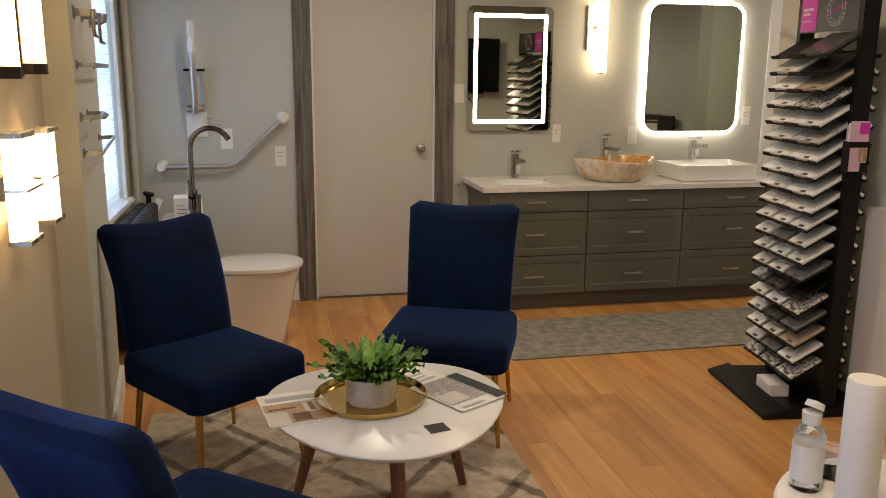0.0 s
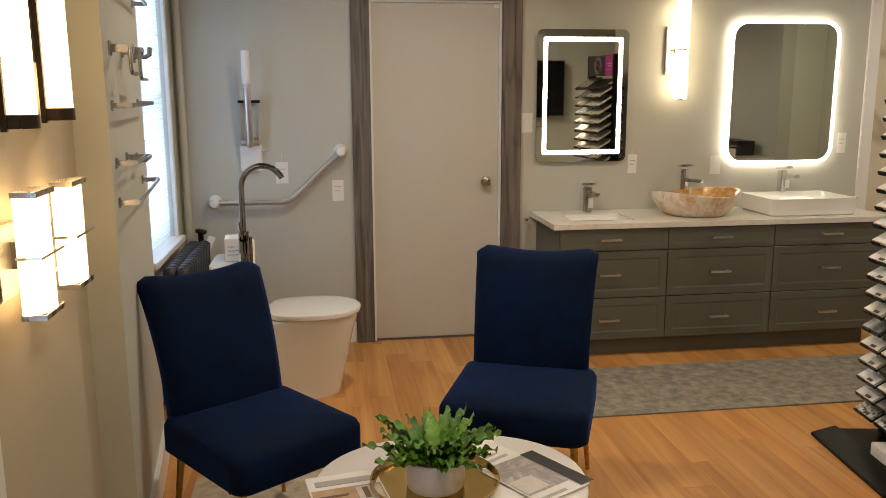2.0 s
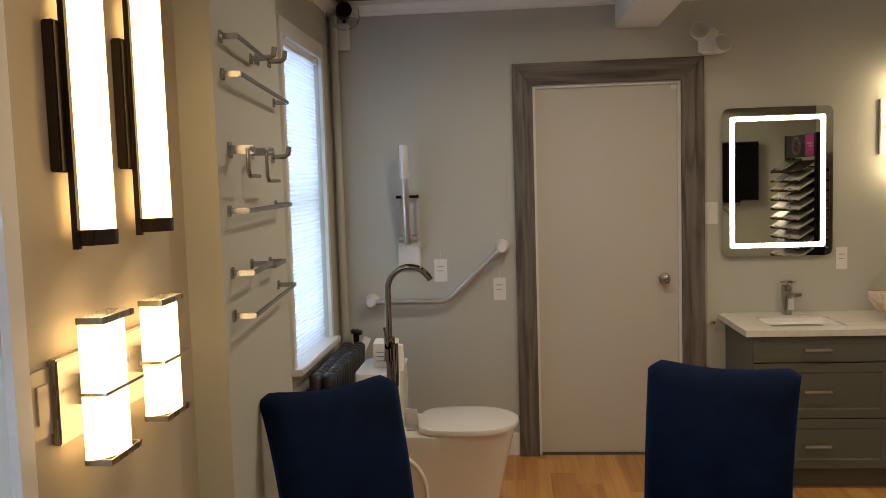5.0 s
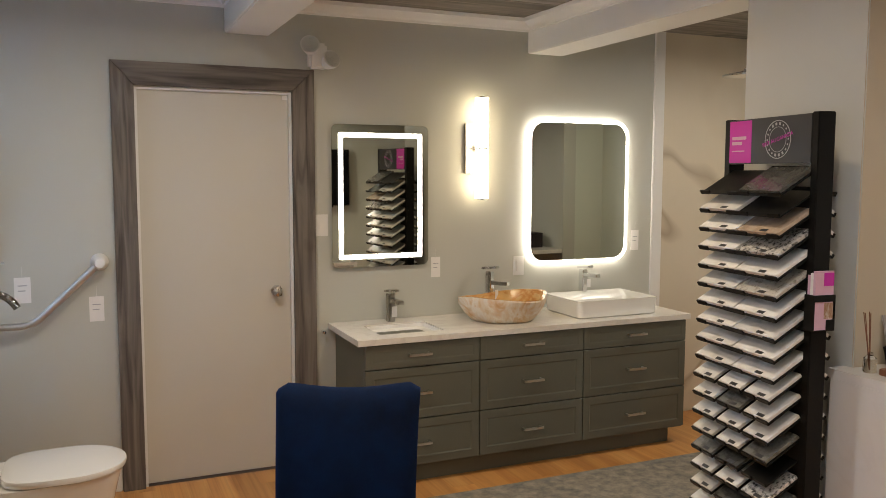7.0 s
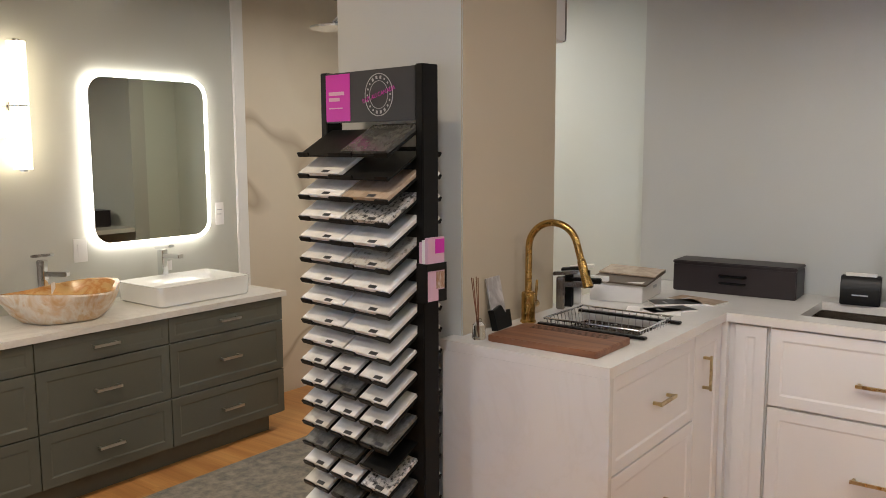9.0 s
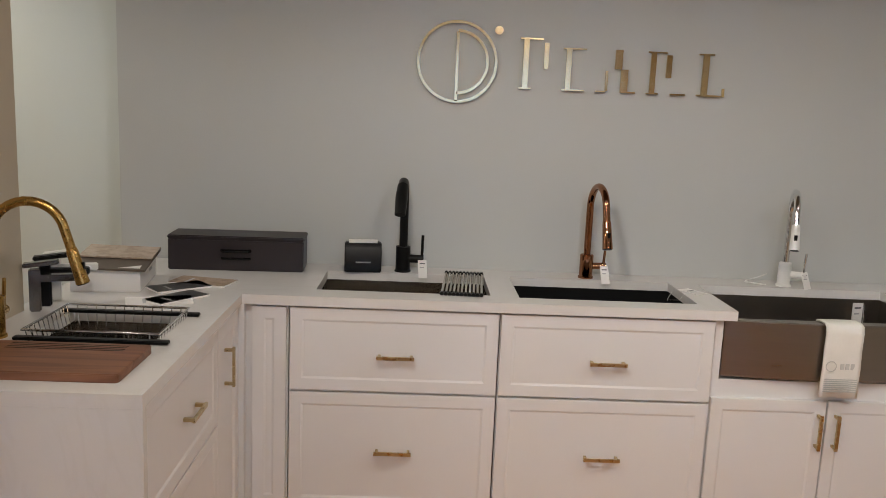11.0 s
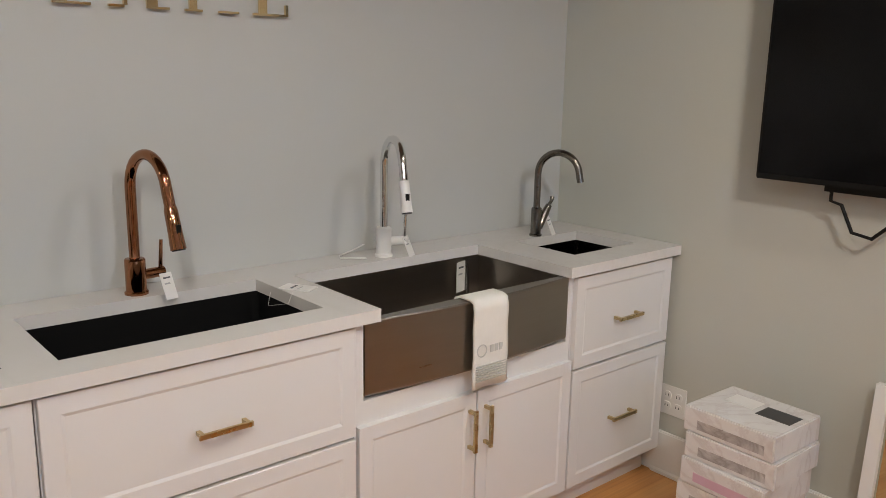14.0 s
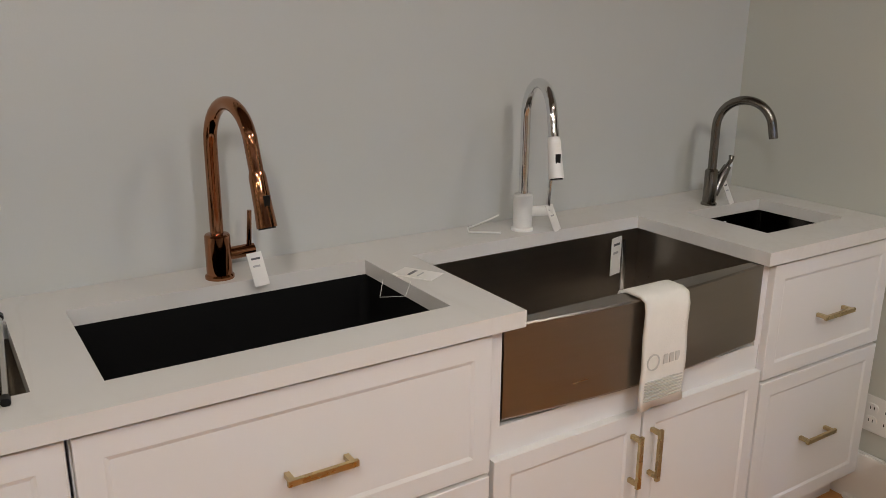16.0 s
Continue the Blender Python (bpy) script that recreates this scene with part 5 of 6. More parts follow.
def wall_bar(d0, d1, z, stand, label, name="towel_bar", round_=False, drop=0.0):
    b = thing(name, label, "towel bar", (0, 0, 0), 0, "bath accessories")
    b.matrix_basis = on_slant((d0 + d1) / 2, z)
    L = d1 - d0
    bm = nb()
    box(bm, -L / 2, -stand - 0.005, -0.007, L / 2, -stand + 0.003, 0.007)
    part("bar", bm, BATHM, b, bevel=0.002)
    for sx in (-1, 1):
        bm = nb()
        box(bm, sx * (L / 2 - 0.012) - 0.006, -stand, -0.008, sx * (L / 2 - 0.012) + 0.006, -0.006, 0.008)
        part("post", bm, BATHM, b, bevel=0.002)
        bm = nb()
        box(bm, sx * (L / 2 - 0.012) - 0.016, -0.006, -0.016, sx * (L / 2 - 0.012) + 0.016, 0, 0.016)
        part("rosette", bm, BATHM, b, bevel=0.002)
    return b


def ring_holder(d, z, label, w=0.16, h=0.13):
    b = thing("paper_holder", label, "paper holder", (0, 0, 0), 0, "bath accessories")
    b.matrix_basis = on_slant(d, z)
    bm = nb()
    box(bm, -0.022, -0.006, -0.022, 0.022, 0, 0.022)
    part("rosette", bm, BATHM, b, bevel=0.002)
    bm = nb()
    box(bm, -0.012, -0.07, -0.012, 0.012, -0.006, 0.012)
    part("post", bm, BATHM, b, bevel=0.002)
    bm = nb()
    tube(bm, [(-w / 2, -0.066, 0.0), (-w / 2, -0.066, -h + 0.015), (-w / 2 + 0.015, -0.066, -h), (w / 2, -0.066, -h)], 0.006, 10)
    tube(bm, [(-w / 2, -0.066, 0.0), (0.0, -0.066, 0.0)], 0.007, 10)
    part("wire_arm", bm, BATHM, b, smooth=50)
    return b


def robe_hook(d, z, label):
    b = thing("robe_hook", label, "hook", (0, 0, 0), 0, "bath accessories")
    b.matrix_basis = on_slant(d, z)
    bm = nb()
    box(bm, -0.022, -0.008, -0.022, 0.022, 0, 0.022)
    part("rosette", bm, BATHM, b, bevel=0.002)
    bm = nb()
    tube(bm, [(0, -0.006, 0), (0, -0.045, 0), (0, -0.058, 0.008), (0, -0.062, 0.035)], 0.009, 12)
    part("prong", bm, BATHM, b, smooth=50)
    return b


wall_bar(0.085, 0.502, 1.947, 0.045, "chrome towel shelf rail high on the wall")
robe_hook(0.581, 1.962, "chrome robe hook on the wall")
robe_hook(0.799, 1.984, "chrome robe hook on the wall")
wall_bar(0.085, 0.883, 1.847, 0.050, "chrome square towel bar on the wall")
ring_holder(0.140, 1.647, "chrome open paper holder on the wall", 0.147, 0.073)
ring_holder(0.435, 1.653, "chrome open paper holder on the wall", 0.196, 0.091)
robe_hook(0.790, 1.649, "chrome robe hook on the wall")
wall_bar(0.085, 0.823, 1.480, 0.055, "chrome square towel bar on the wall")
wall_bar(0.085, 0.365, 1.311, 0.060, "slim chrome towel bar on the wall")
wall_bar(0.473, 0.665, 1.291, 0.050, "short chrome rail on the wall")
wall_bar(0.085, 0.806, 1.193, 0.060, "long slim chrome towel bar on the wall")

# ---- stone sample rack ----
RK = thing("sample_rack", "tall black display rack with tilted stone samples", "display rack", (2.23, -2.065, 0), -7)
# local x: into the rack from the front face; local y along its width
hw = 0.243
for s, nm in ((-1, "post"), (1, "post")):
    bm = nb()
    box(bm, -0.035, s * hw - 0.017, 0.03, 0.035, s * hw + 0.017, 1.83)
    part(nm, bm, BLACKM, RK, bevel=0.003)
bm = nb()
prism(bm, [(-0.205, -0.30), (0.24, -0.28), (0.24, 0.28), (-0.205, 0.30)], 0.0, 0.030)
part("base_plate", bm, BLACKM, RK)
bm = nb()
loft(bm, [[(-0.315, s, 0.0), (-0.205, s * 0.99, 0.0), (-0.205, s * 0.99, 0.046), (-0.215, s * 0.99, 0.046), (-0.315, s, 0.016)] for s in (-0.30, 0.30)])
part("base_lip", bm, BLACKM, RK, bevel=0.003)
bm = nb()
box(bm, -0.02, -hw, 0.02, 0.02, hw, 1.535)
part("spine", bm, BLACKM, RK)
sg = part("sign", (lambda b: (box(b, -0.036, -hw + 0.017, 1.655, -0.012, hw - 0.017, 1.825), b)[1])(nb()), SIGNBLK, RK, "charcoal header sign with magenta block")
bm = nb()
box(bm, -0.0375, hw - 0.15, 1.66, -0.0362, hw - 0.018, 1.82)
part("magenta_block", bm, MAGENTA, sg)
for k, (w_, z_) in enumerate(((0.085, 1.755), (0.06, 1.735), (0.075, 1.705))):
    bm = nb()
    box(bm, -0.0385, hw - 0.035 - w_, z_ - (0.006 if k < 2 else 0.002), -0.0376, hw - 0.035, z_ + (0.006 if k < 2 else 0.002))
    part("printed_line", bm, PINKP, sg)
seal = pose(-0.0362, -0.055, 1.742, 0, 0, 0) @ Matrix(((0, 0, -1, 0), (-1, 0, 0, 0), (0, 1, 0, 0), (0, 0, 0, 1)))
bm = nb()
circ = lambda r_: [(r_ * math.cos(2 * math.pi * k / 40), r_ * math.sin(2 * math.pi * k / 40)) for k in range(40)]
ring_prism(bm, circ(0.070), circ(0.0672), 0.0, 0.0012, seal)
ring_prism(bm, circ(0.046), circ(0.0445), 0.0, 0.0012, seal)
part("seal_ring", bm, GREYLINE, sg)
bm = nb()
for k in range(18):
    a = 360 * k / 18
    if 60 < a < 130 or 240 < a < 310:
        box(bm, 0.052, -0.0042, 0, 0.062, 0.0042, 0.0012, seal @ pose(0, 0, 0, 0, 0, a))
    else:
        box(bm, 0.054, -0.003, 0, 0.060, 0.003, 0.0012, seal @ pose(0, 0, 0, 0, 0, a))
part("seal_marks", bm, GREYLINE, sg)
cu = bpy.data.curves.new("seal_words", "FONT")
cu.body, cu.size, cu.extrude, cu.align_x, cu.align_y = "FAIT AU CANADA", 0.0205, 0.0005, "CENTER", "CENTER"
tmp = bpy.data.objects.new("seal_words", cu)
scene.collection.objects.link(tmp)
words_me = bpy.data.meshes.new_from_object(tmp.evaluated_get(bpy.context.evaluated_depsgraph_get()))
bpy.data.objects.remove(tmp)
words_me.transform(seal @ pose(0, 0, 0.0018, 0, 0, 14))
words_me.materials.clear()
words_me.materials.append(MAGENTA)
shared("seal_words", words_me, sg, Matrix())


def tile_mesh(w, d, m_):
    bm = nb()
    box(bm, 0, -w / 2, 0, d, w / 2, 0.014)
    bmesh.ops.bevel(bm, geom=list(bm.edges), offset=0.0015, segments=1, affect="EDGES")
    return mesh_of("stone_sample", bm, m_)


def holder_mesh(w, d, name="sample_holder"):
    bm = nb()
    box(bm, -0.004, -w / 2 - 0.004, -0.007, d, w / 2 + 0.004, -0.001)
    box(bm, -0.006, w / 2 - 0.055, -0.007, 0.0, w / 2 + 0.004, 0.009)
    box(bm, -0.006, -w / 2 - 0.004, -0.007, 0.0, -w / 2 + 0.055, 0.009)
    return mesh_of(name, bm, BLACKM)


def label_mesh(w):
    bm = nb()
    box(bm, 0.004, -w / 2, 0.0141, 0.018, w / 2, 0.015)
    return mesh_of("sample_label", bm, SIGNBLK)


lab = label_mesh(0.036)
WIDE, SMALL = 0.222, 0.128
# the rear samples are short, so that both sides fit between the posts
wide_h, small_h = [holder_mesh(WIDE, d) for d in (0.165, 0.05)], [holder_mesh(SMALL, d) for d in (0.15, 0.05)]
tiles = {}
random.seed(21)
wide_plan = [(None, ST_DARK), (ST_WHITE, None), (ST_WHITE, ST_TAN), (ST_WHITE, ST_SPECK), (ST_WHITE, ST_WHITE), (ST_WHITE, ST_GRAN), (ST_WHITE, ST_WHITE), (ST_WHITE, ST_WHITE), (ST_WHITE, ST_WHITE), (ST_WHITE, ST_WHITE)]
small_plan = [(ST_WHITE, ST_WHITE, ST_WHITE), (ST_WHITE, ST_GREY, ST_WHITE), (ST_WHITE, ST_WHITE, ST_WHITE), (ST_CREAM, ST_WHITE, ST_GREY), (ST_GREY, ST_DARK, None), (ST_WHITE, ST_WHITE, ST_SPECK), (ST_CREAM, ST_DARK, ST_GREY), (ST_WHITE, ST_WHITE, ST_TAN), (ST_WHITE, ST_GREY, ST_WHITE), (ST_SPECK, ST_SPECK, ST_SPECK)]
TILT = 31
for side in (0, 1):
    flip = pose(0, 0, 0, 0, 0, 180 * side)
    for row, mats in enumerate(wide_plan):
        z = 1.547 - 0.0729 * row
        for i, m_ in enumerate(mats):
            yc = (0.116, -0.116)[i]
            at = flip @ pose(-0.155 + 0.085 * side, yc, z, 0, -TILT, 0)
            shared("sample_holder", wide_h[side], RK, at)
            if m_ is None:
                continue
            key = ("w", side, m_.name)
            if key not in tiles:
                tiles[key] = tile_mesh(WIDE, 0.055 if side else 0.17, m_)
            shared("stone_sample", tiles[key], RK, at)
            shared("sample_label", lab, RK, at @ pose(0, -0.03, 0))
    for row, mats in enumerate(small_plan):
        z = 0.819 - 0.0742 * row
        for i, m_ in enumerate(mats):
            yc = (0.158, 0.0, -0.158)[i]
            at = flip @ pose(-0.165 + 0.095 * side, yc, z, 0, -TILT, 0)
            shared("sample_holder", small_h[side], RK, at)
            if m_ is None:
                continue
            key = ("s", side, m_.name)
            if key not in tiles:
                tiles[key] = tile_mesh(SMALL, 0.055 if side else 0.16, m_)
            shared("stone_sample", tiles[key], RK, at)
            shared("sample_label", lab, RK, at @ pose(0, -0.02, 0))
bk = thing("sample_box", "small white carton on the rack base", "box", (2.075, -2.09, 0.030), -10)
bm = nb()
box(bm, -0.045, -0.075, 0, 0.045, 0.075, 0.055)
part("box", bm, PAPER, bk, bevel=0.003)
br = thing("brochure_holder", "black wire holder with pink and white brochures on the rack post", "brochure holder", (2.175, -2.338, 1.08), -7)
br.scale = (0.85, 0.85, 0.78)
bm = nb()
box(bm, -0.048, -0.030, 0.0, 0.048, 0.022, 0.004)
box(bm, -0.048, -0.034, 0.13, 0.048, -0.030, 0.16)
box(bm, -0.052, -0.034, 0.0, -0.048, 0.022, 0.16)
box(bm, 0.048, -0.034, 0.0, 0.052, 0.022, 0.16)
box(bm, 0.012, -0.034, 0.0, 0.048, -0.030, 0.05)
part("holder", bm, BLACKM, br)
for k, (m_, a, b) in enumerate(((PINKP, -0.030, -0.016), (PAPER, -0.015, 0.0), (PINKP, 0.001, 0.015))):
    bm = nb()
    box(bm, -0.044, a, 0.005, 0.044, b, 0.265 - 0.01 * k)
    part("brochure", bm, m_, br)
bm = nb()
box(bm, -0.005, -0.0315, 0.20, 0.043, -0.0303, 0.258)
part("magenta_print", bm, MAGENTA, br)
bm = nb()
box(bm, 0.0, -0.0315, 0.055, 0.043, -0.0303, 0.125)
part("picture", bm, PICT, br)
db = thing("dark_carton", "black carton with white papers on the floor", "box", (2.435, -2.52, 0), 12)
bm = nb()
box(bm, -0.10, -0.11, 0, 0.10, 0.11, 0.16)
part("box", bm, BLACKM, db, bevel=0.004)
bm = nb()
box(bm, -0.085, -0.09, 0.1605, 0.09, 0.10, 0.166)
part("papers", bm, PAPER, db)

# ---- counter with display sinks ----
CZ0, CZ1 = 0.882, 0.917
CF, FX = 3.352, 3.385
S1 = (3.47, 3.825, -3.785, -3.145)
S2 = (3.452, 3.825, -4.55, -3.89)
S3 = (3.30, 3.80, -5.43, -4.665)
S4 = (3.48, 3.765, -5.935, -5.59)
S5 = (2.50, 3.06, -2.79, -2.44)
bm = nb()
holed(bm, 2.32, 3.965, -6.045, -2.262, CZ0, CZ1, [S1, S2, S3, S4, S5, (2.30, CF, -6.2, -2.90)], "xy")
single("worktop", bm, QUARTZ, "white quartz counter with faint veins and cut-outs for sinks", "worktop", bevel=0.0)
bm = nb()
box(bm, 2.32, -2.90, 0.0, 2.345, -2.275, CZ0 - 0.0005)
single("end_panel", bm, QUARTZ, "white quartz waterfall end panel of the counter", "panel")


def base_unit(y0, y1, fronts, label, extra=None):
    """A white base cabinet against the east wall; fronts are (name, y0, y1, z0, z1, handle)."""
    c = thing("base_cabinet", label, "cabinet", (FX, (y0 + y1) / 2, 0), -90, "white base cabinets")
    w = y1 - y0
    # local x runs along the wall towards -y, local -y points into the room
    zt = extra or CZ0 - 0.001
    bm = nb()
    if extra:
        box(bm, -w / 2 + 0.001, 0.0, 0.105, w / 2 - 0.001, 0.575, zt)
        part("body", bm, CABWHITE, c)
    else:
        box(bm, -w / 2 + 0.001, 0.0, 0.105, w / 2 - 0.001, 0.012, zt)
        part("face_frame", bm, CABWHITE, c)
        for x0, x1, z0, z1 in ((-w / 2 + 0.001, -w / 2 + 0.019, 0.105, zt), (w / 2 - 0.019, w / 2 - 0.001, 0.105, zt)):
            bm = nb()
            box(bm, x0, 0.012, z0, x1, 0.575, z1)
            part("side_panel", bm, CABWHITE, c)
        bm = nb()
        box(bm, -w / 2 + 0.019, 0.012, 0.105, w / 2 - 0.019, 0.575, 0.123)
        part("bottom_panel", bm, CABWHITE, c)
    bm = nb()
    box(bm, -w / 2, 0.055, 0.0, w / 2, 0.075, 0.105)
    part("toe_kick", bm, CABWHITE, c)
    for nm, a, b, z0, z1, hd in fronts:
        xc = -((a + b) / 2 - (y0 + y1) / 2)
        fr = shaker(c, nm, b - a - 0.004, z1 - z0 - 0.004, pose(xc, 0.0, (z0 + z1) / 2), CABWHITE, 0.042, 0.02, 0.0035)
        if hd:
            hy, hz, up = hd
            bar_handle(fr, pose(-(hy - (y0 + y1) / 2), -0.02, hz, 0, 90 if up else 0, 0), 0.135, BRASSH, "champagne brass bar handle", stand=0.026)
    return c


base_unit(-3.06, -2.905, [("front", -3.055, -2.93, 0.115, 0.875, None)], "narrow white filler cabinet in the corner")
base_unit(-3.815, -3.062, [("drawer", -3.813, -3.064, 0.568, 0.875, (-3.445, 0.705, False)), ("drawer", -3.813, -3.064, 0.112, 0.562, (-3.445, 0.345, False))], "white shaker cabinet with two wide drawers")
base_unit(-4.597, -3.817, [("drawer", -4.595, -3.819, 0.568, 0.875, (-4.21, 0.708, False)), ("drawer", -4.595, -3.819, 0.112, 0.562, (-4.21, 0.345, False))], "white shaker cabinet with two wide drawers")
base_unit(-5.472, -4.599, [("door", -5.035, -4.602, 0.112, 0.590, (-5.005, 0.475, True)), ("door", -5.47, -5.037, 0.112, 0.590, (-5.07, 0.475, True))], "white shaker cabinet with two doors under the apron sink", 0.655)
base_unit(-6.02, -5.474, [("drawer", -6.015, -5.476, 0.552, 0.875, (-5.745, 0.701, False)), ("drawer", -6.015, -5.476, 0.112, 0.546, (-5.745, 0.328, False))], "white shaker cabinet with two drawers by the wall")
# stiles beside the apron sink
for a, b in ((-4.630, -4.599), (-5.472, -5.45)):
    bm = nb()
    box(bm, FX - 0.002, a + 0.001, 0.655, FX + 0.02, b - 0.001, CZ0 - 0.001)
    single("filler_strip", bm, CABWHITE, "white filler strip beside the apron sink", "panel")
# counter leg towards the column
pc = thing("base_cabinet", "white shaker cabinet under the corner sink with brass handles", "cabinet", (2.84, -2.87, 0), 0, "white base cabinets")
bm = nb()
box(bm, -0.494, 0.0, 0.105, 0.545, 0.012, CZ0 - 0.001)
box(bm, 0.51, -0.036, 0.105, 0.545, 0.0, CZ0 - 0.001)
part("face_frame", bm, CABWHITE, pc)
bm = nb()
box(bm, -0.494, 0.012, 0.105, -0.476, 0.575, CZ0 - 0.001)
part("side_panel", bm, CABWHITE, pc)
bm = nb()
box(bm, -0.494, 0.575, 0.105, 0.50, 0.59, CZ0 - 0.001)
part("back_panel", bm, CABWHITE, pc)
bm = nb()
box(bm, -0.494, 0.06, 0.0, 0.70, 0.08, 0.105)
part("toe_kick", bm, CABWHITE, pc)
for z0, z1, hz in ((0.562, 0.875, 0.72), (0.112, 0.556, 0.345)):
    fr = shaker(pc, "drawer", 0.69, z1 - z0, pose(-0.145, 0, (z0 + z1) / 2), CABWHITE, 0.042, 0.02, 0.0035)
    bar_handle(fr, pose(-0.11, -0.02, hz), 0.135, BRASSH, "champagne brass bar handle", stand=0.026)
fr = shaker(pc, "door", 0.285, 0.763, pose(0.347, 0, 0.4935), CABWHITE, 0.05, 0.02, 0.006)
bar_handle(fr, pose(0.30, -0.02, 0.72, 0, 90, 0), 0.135, BRASSH, "champagne brass bar handle", stand=0.026)


def display_sink(hole, depth, material, label, z=CZ0):
    s = thing("kitchen_sink", label, "sink", (0, 0, 0))
    bm = nb()
    basin_shell(bm, hole[0] - 0.004, hole[1] + 0.004, hole[2] - 0.004, hole[3] + 0.004, z - 0.001, depth, 0.02, 0.012)
    part("bowl", bm, material, s, smooth=40)
    bm = nb()
    cx, cy = (hole[0] + hole[1]) / 2, (hole[2] + hole[3]) / 2
    lathe(bm, [(0, 0), (0.045, 0), (0.045, 0.003), (0.03, 0.004), (0, 0.002)], 28, pose(cx, cy, z - 0.001 - depth))
    part("drain", bm, STEEL if material is not BLACKSINK else BLACKM, s, smooth=40)
    return s


display_sink(S1, 0.20, STEELDARK, "brushed stainless undermount kitchen sink")
display_sink(S2, 0.22, BLACKSINK, "matt black granite undermount kitchen sink")
display_sink(S4, 0.18, GUNMETAL, "small dark steel undermount bar sink")
display_sink(S5, 0.21, STEELDARK, "stainless undermount workstation sink")
# apron sink
s = thing("apron_sink", "stainless farmhouse sink with curved apron front", "sink", (0, 0, 0))
bm = nb()
y0, y1 = -5.448, -4.632
n = 16
rows = []
for k in range(n + 1):
    t = k / n
    yy = y0 + (y1 - y0) * t
    bow = 0.030 * math.sin(math.pi * t)
    xf = 3.380 - bow
    prof = [(3.410, 0.672), (xf + 0.004, 0.668), (xf, 0.674), (xf, 0.876), (xf + 0.004, 0.880), (3.405, 0.880), (3.410, 0.876), (3.412, 0.69), (3.425, 0.685), (3.795, 0.685), (3.802, 0.69), (3.804, 0.8805), (3.82, 0.8805), (3.82, 0.66)]
    rows.append([bm.verts.new((x, yy, z)) for x, z in prof])
m_ = len(rows[0])
for a, b in zip(rows, rows[1:]):
    for k in range(m_):
        bm.faces.new((a[k], a[(k + 1) % m_], b[(k + 1) % m_], b[k]))
part("bowl", bm, STEEL, s, smooth=30)
for ya, yb in ((y0, y0 + 0.008), (y1 - 0.008, y1)):
    bm = nb()
    box(bm, 3.384, ya, 0.67, 3.82, yb, 0.8803)
    part("side_wall", bm, STEEL, s)
bm = nb()
tube(bm, [(3.796, -5.37, 0.86), (3.790, -5.372, 0.80), (3.792, -5.374, 0.70)], 0.008, 10)
part("overflow", bm, CHROME, s, smooth=40)


def hang_tag(name, at, turn, w, h, label, tilt=0, lean=0.0):
    t = thing(name, label, "price tag", (0, 0, 0))
    t.matrix_basis = pose(*at, tilt, 0, turn)
    bm = nb()
    box(bm, -w / 2, -0.001, 0, w / 2, 0.001, h)
    part("card", bm, PAPER, t)
    for k in range(2):
        bm = nb()
        box(bm, -w * 0.3, -0.0016, h * (0.78 - 0.22 * k), w * (0.3 - 0.12 * k), -0.001, h * (0.84 - 0.22 * k))
        part("printed_line", bm, INK if k == 0 else GREYLINE, t)
    return t


hang_tag("price_tag", (3.785, -5.335, 0.76), -75, 0.052, 0.11, "white price tag standing in the apron sink")
hang_tag("price_tag", (3.745, -5.74, 0.81), -75, 0.045, 0.06, "white price tag in the bar sink")

# towel over the apron
tw = thing("tea_towel", "white tea towel with grey print over the apron", "towel", (0, 0, 0))
bm = nb()
path = [(3.425, 0.79), (3.422, 0.852), (3.410, 0.880), (3.390, 0.888), (3.352, 0.887), (3.336, 0.880), (3.331, 0.855), (3.334, 0.80), (3.331, 0.72), (3.336, 0.66), (3.333, 0.618)]
cols = 12
rows = []
for x_, z_ in path:
    row = []
    for k in range(cols + 1):
        u = k / cols
        d = max(0, 0.9 - z_)
        fold = 0.006 * math.sin(u * 7 + 0.6) * d * 3 + 0.004 * math.sin(u * 17) * d
        row.append((x_ - fold - 0.003 * (1 if x_ < 3.38 else -1), -5.115 + 0.135 * u + 0.012 * d * (u - 0.5), z_ - 0.006 * math.sin(u * 3) * d))
    rows.append(row)
vs = [[bm.verts.new(p) for p in r_] for r_ in rows]
for a, b in zip(vs, vs[1:]):
    for k in range(cols):
        bm.faces.new((a[k], a[k + 1], b[k + 1], b[k]))
tow = part("cloth", bm, TOWELM, tw, smooth=60)
sol = tow.modifiers.new("thickness", "SOLIDIFY")
sol.thickness, sol.offset = 0.008, 0.0
bm = nb()
for k in range(7):
    box(bm, 3.321, -5.108, 0.640 + k * 0.0075, 3.3245, -4.988, 0.643 + k * 0.0075)
part("woven_stripe", bm, PALEPRINT, tw, "grey woven stripes")
bm = nb()
ring_prism(bm, [(0.02 * math.cos(a), 0.02 * math.sin(a)) for a in [2 * math.pi * k / 24 for k in range(24)]], [(0.017 * math.cos(a), 0.017 * math.sin(a)) for a in [2 * math.pi * k / 24 for k in range(24)]], 0, 0.002, pose(3.3225, -5.008, 0.735, 90, 0, -90))
for k in range(3):
    box(bm, 3.3215, -5.055 - 0.019 * k, 0.724, 3.3235, -5.042 - 0.019 * k, 0.746)
part("printed_mark", bm, PALEPRINT, tw, "pale grey printed emblem")


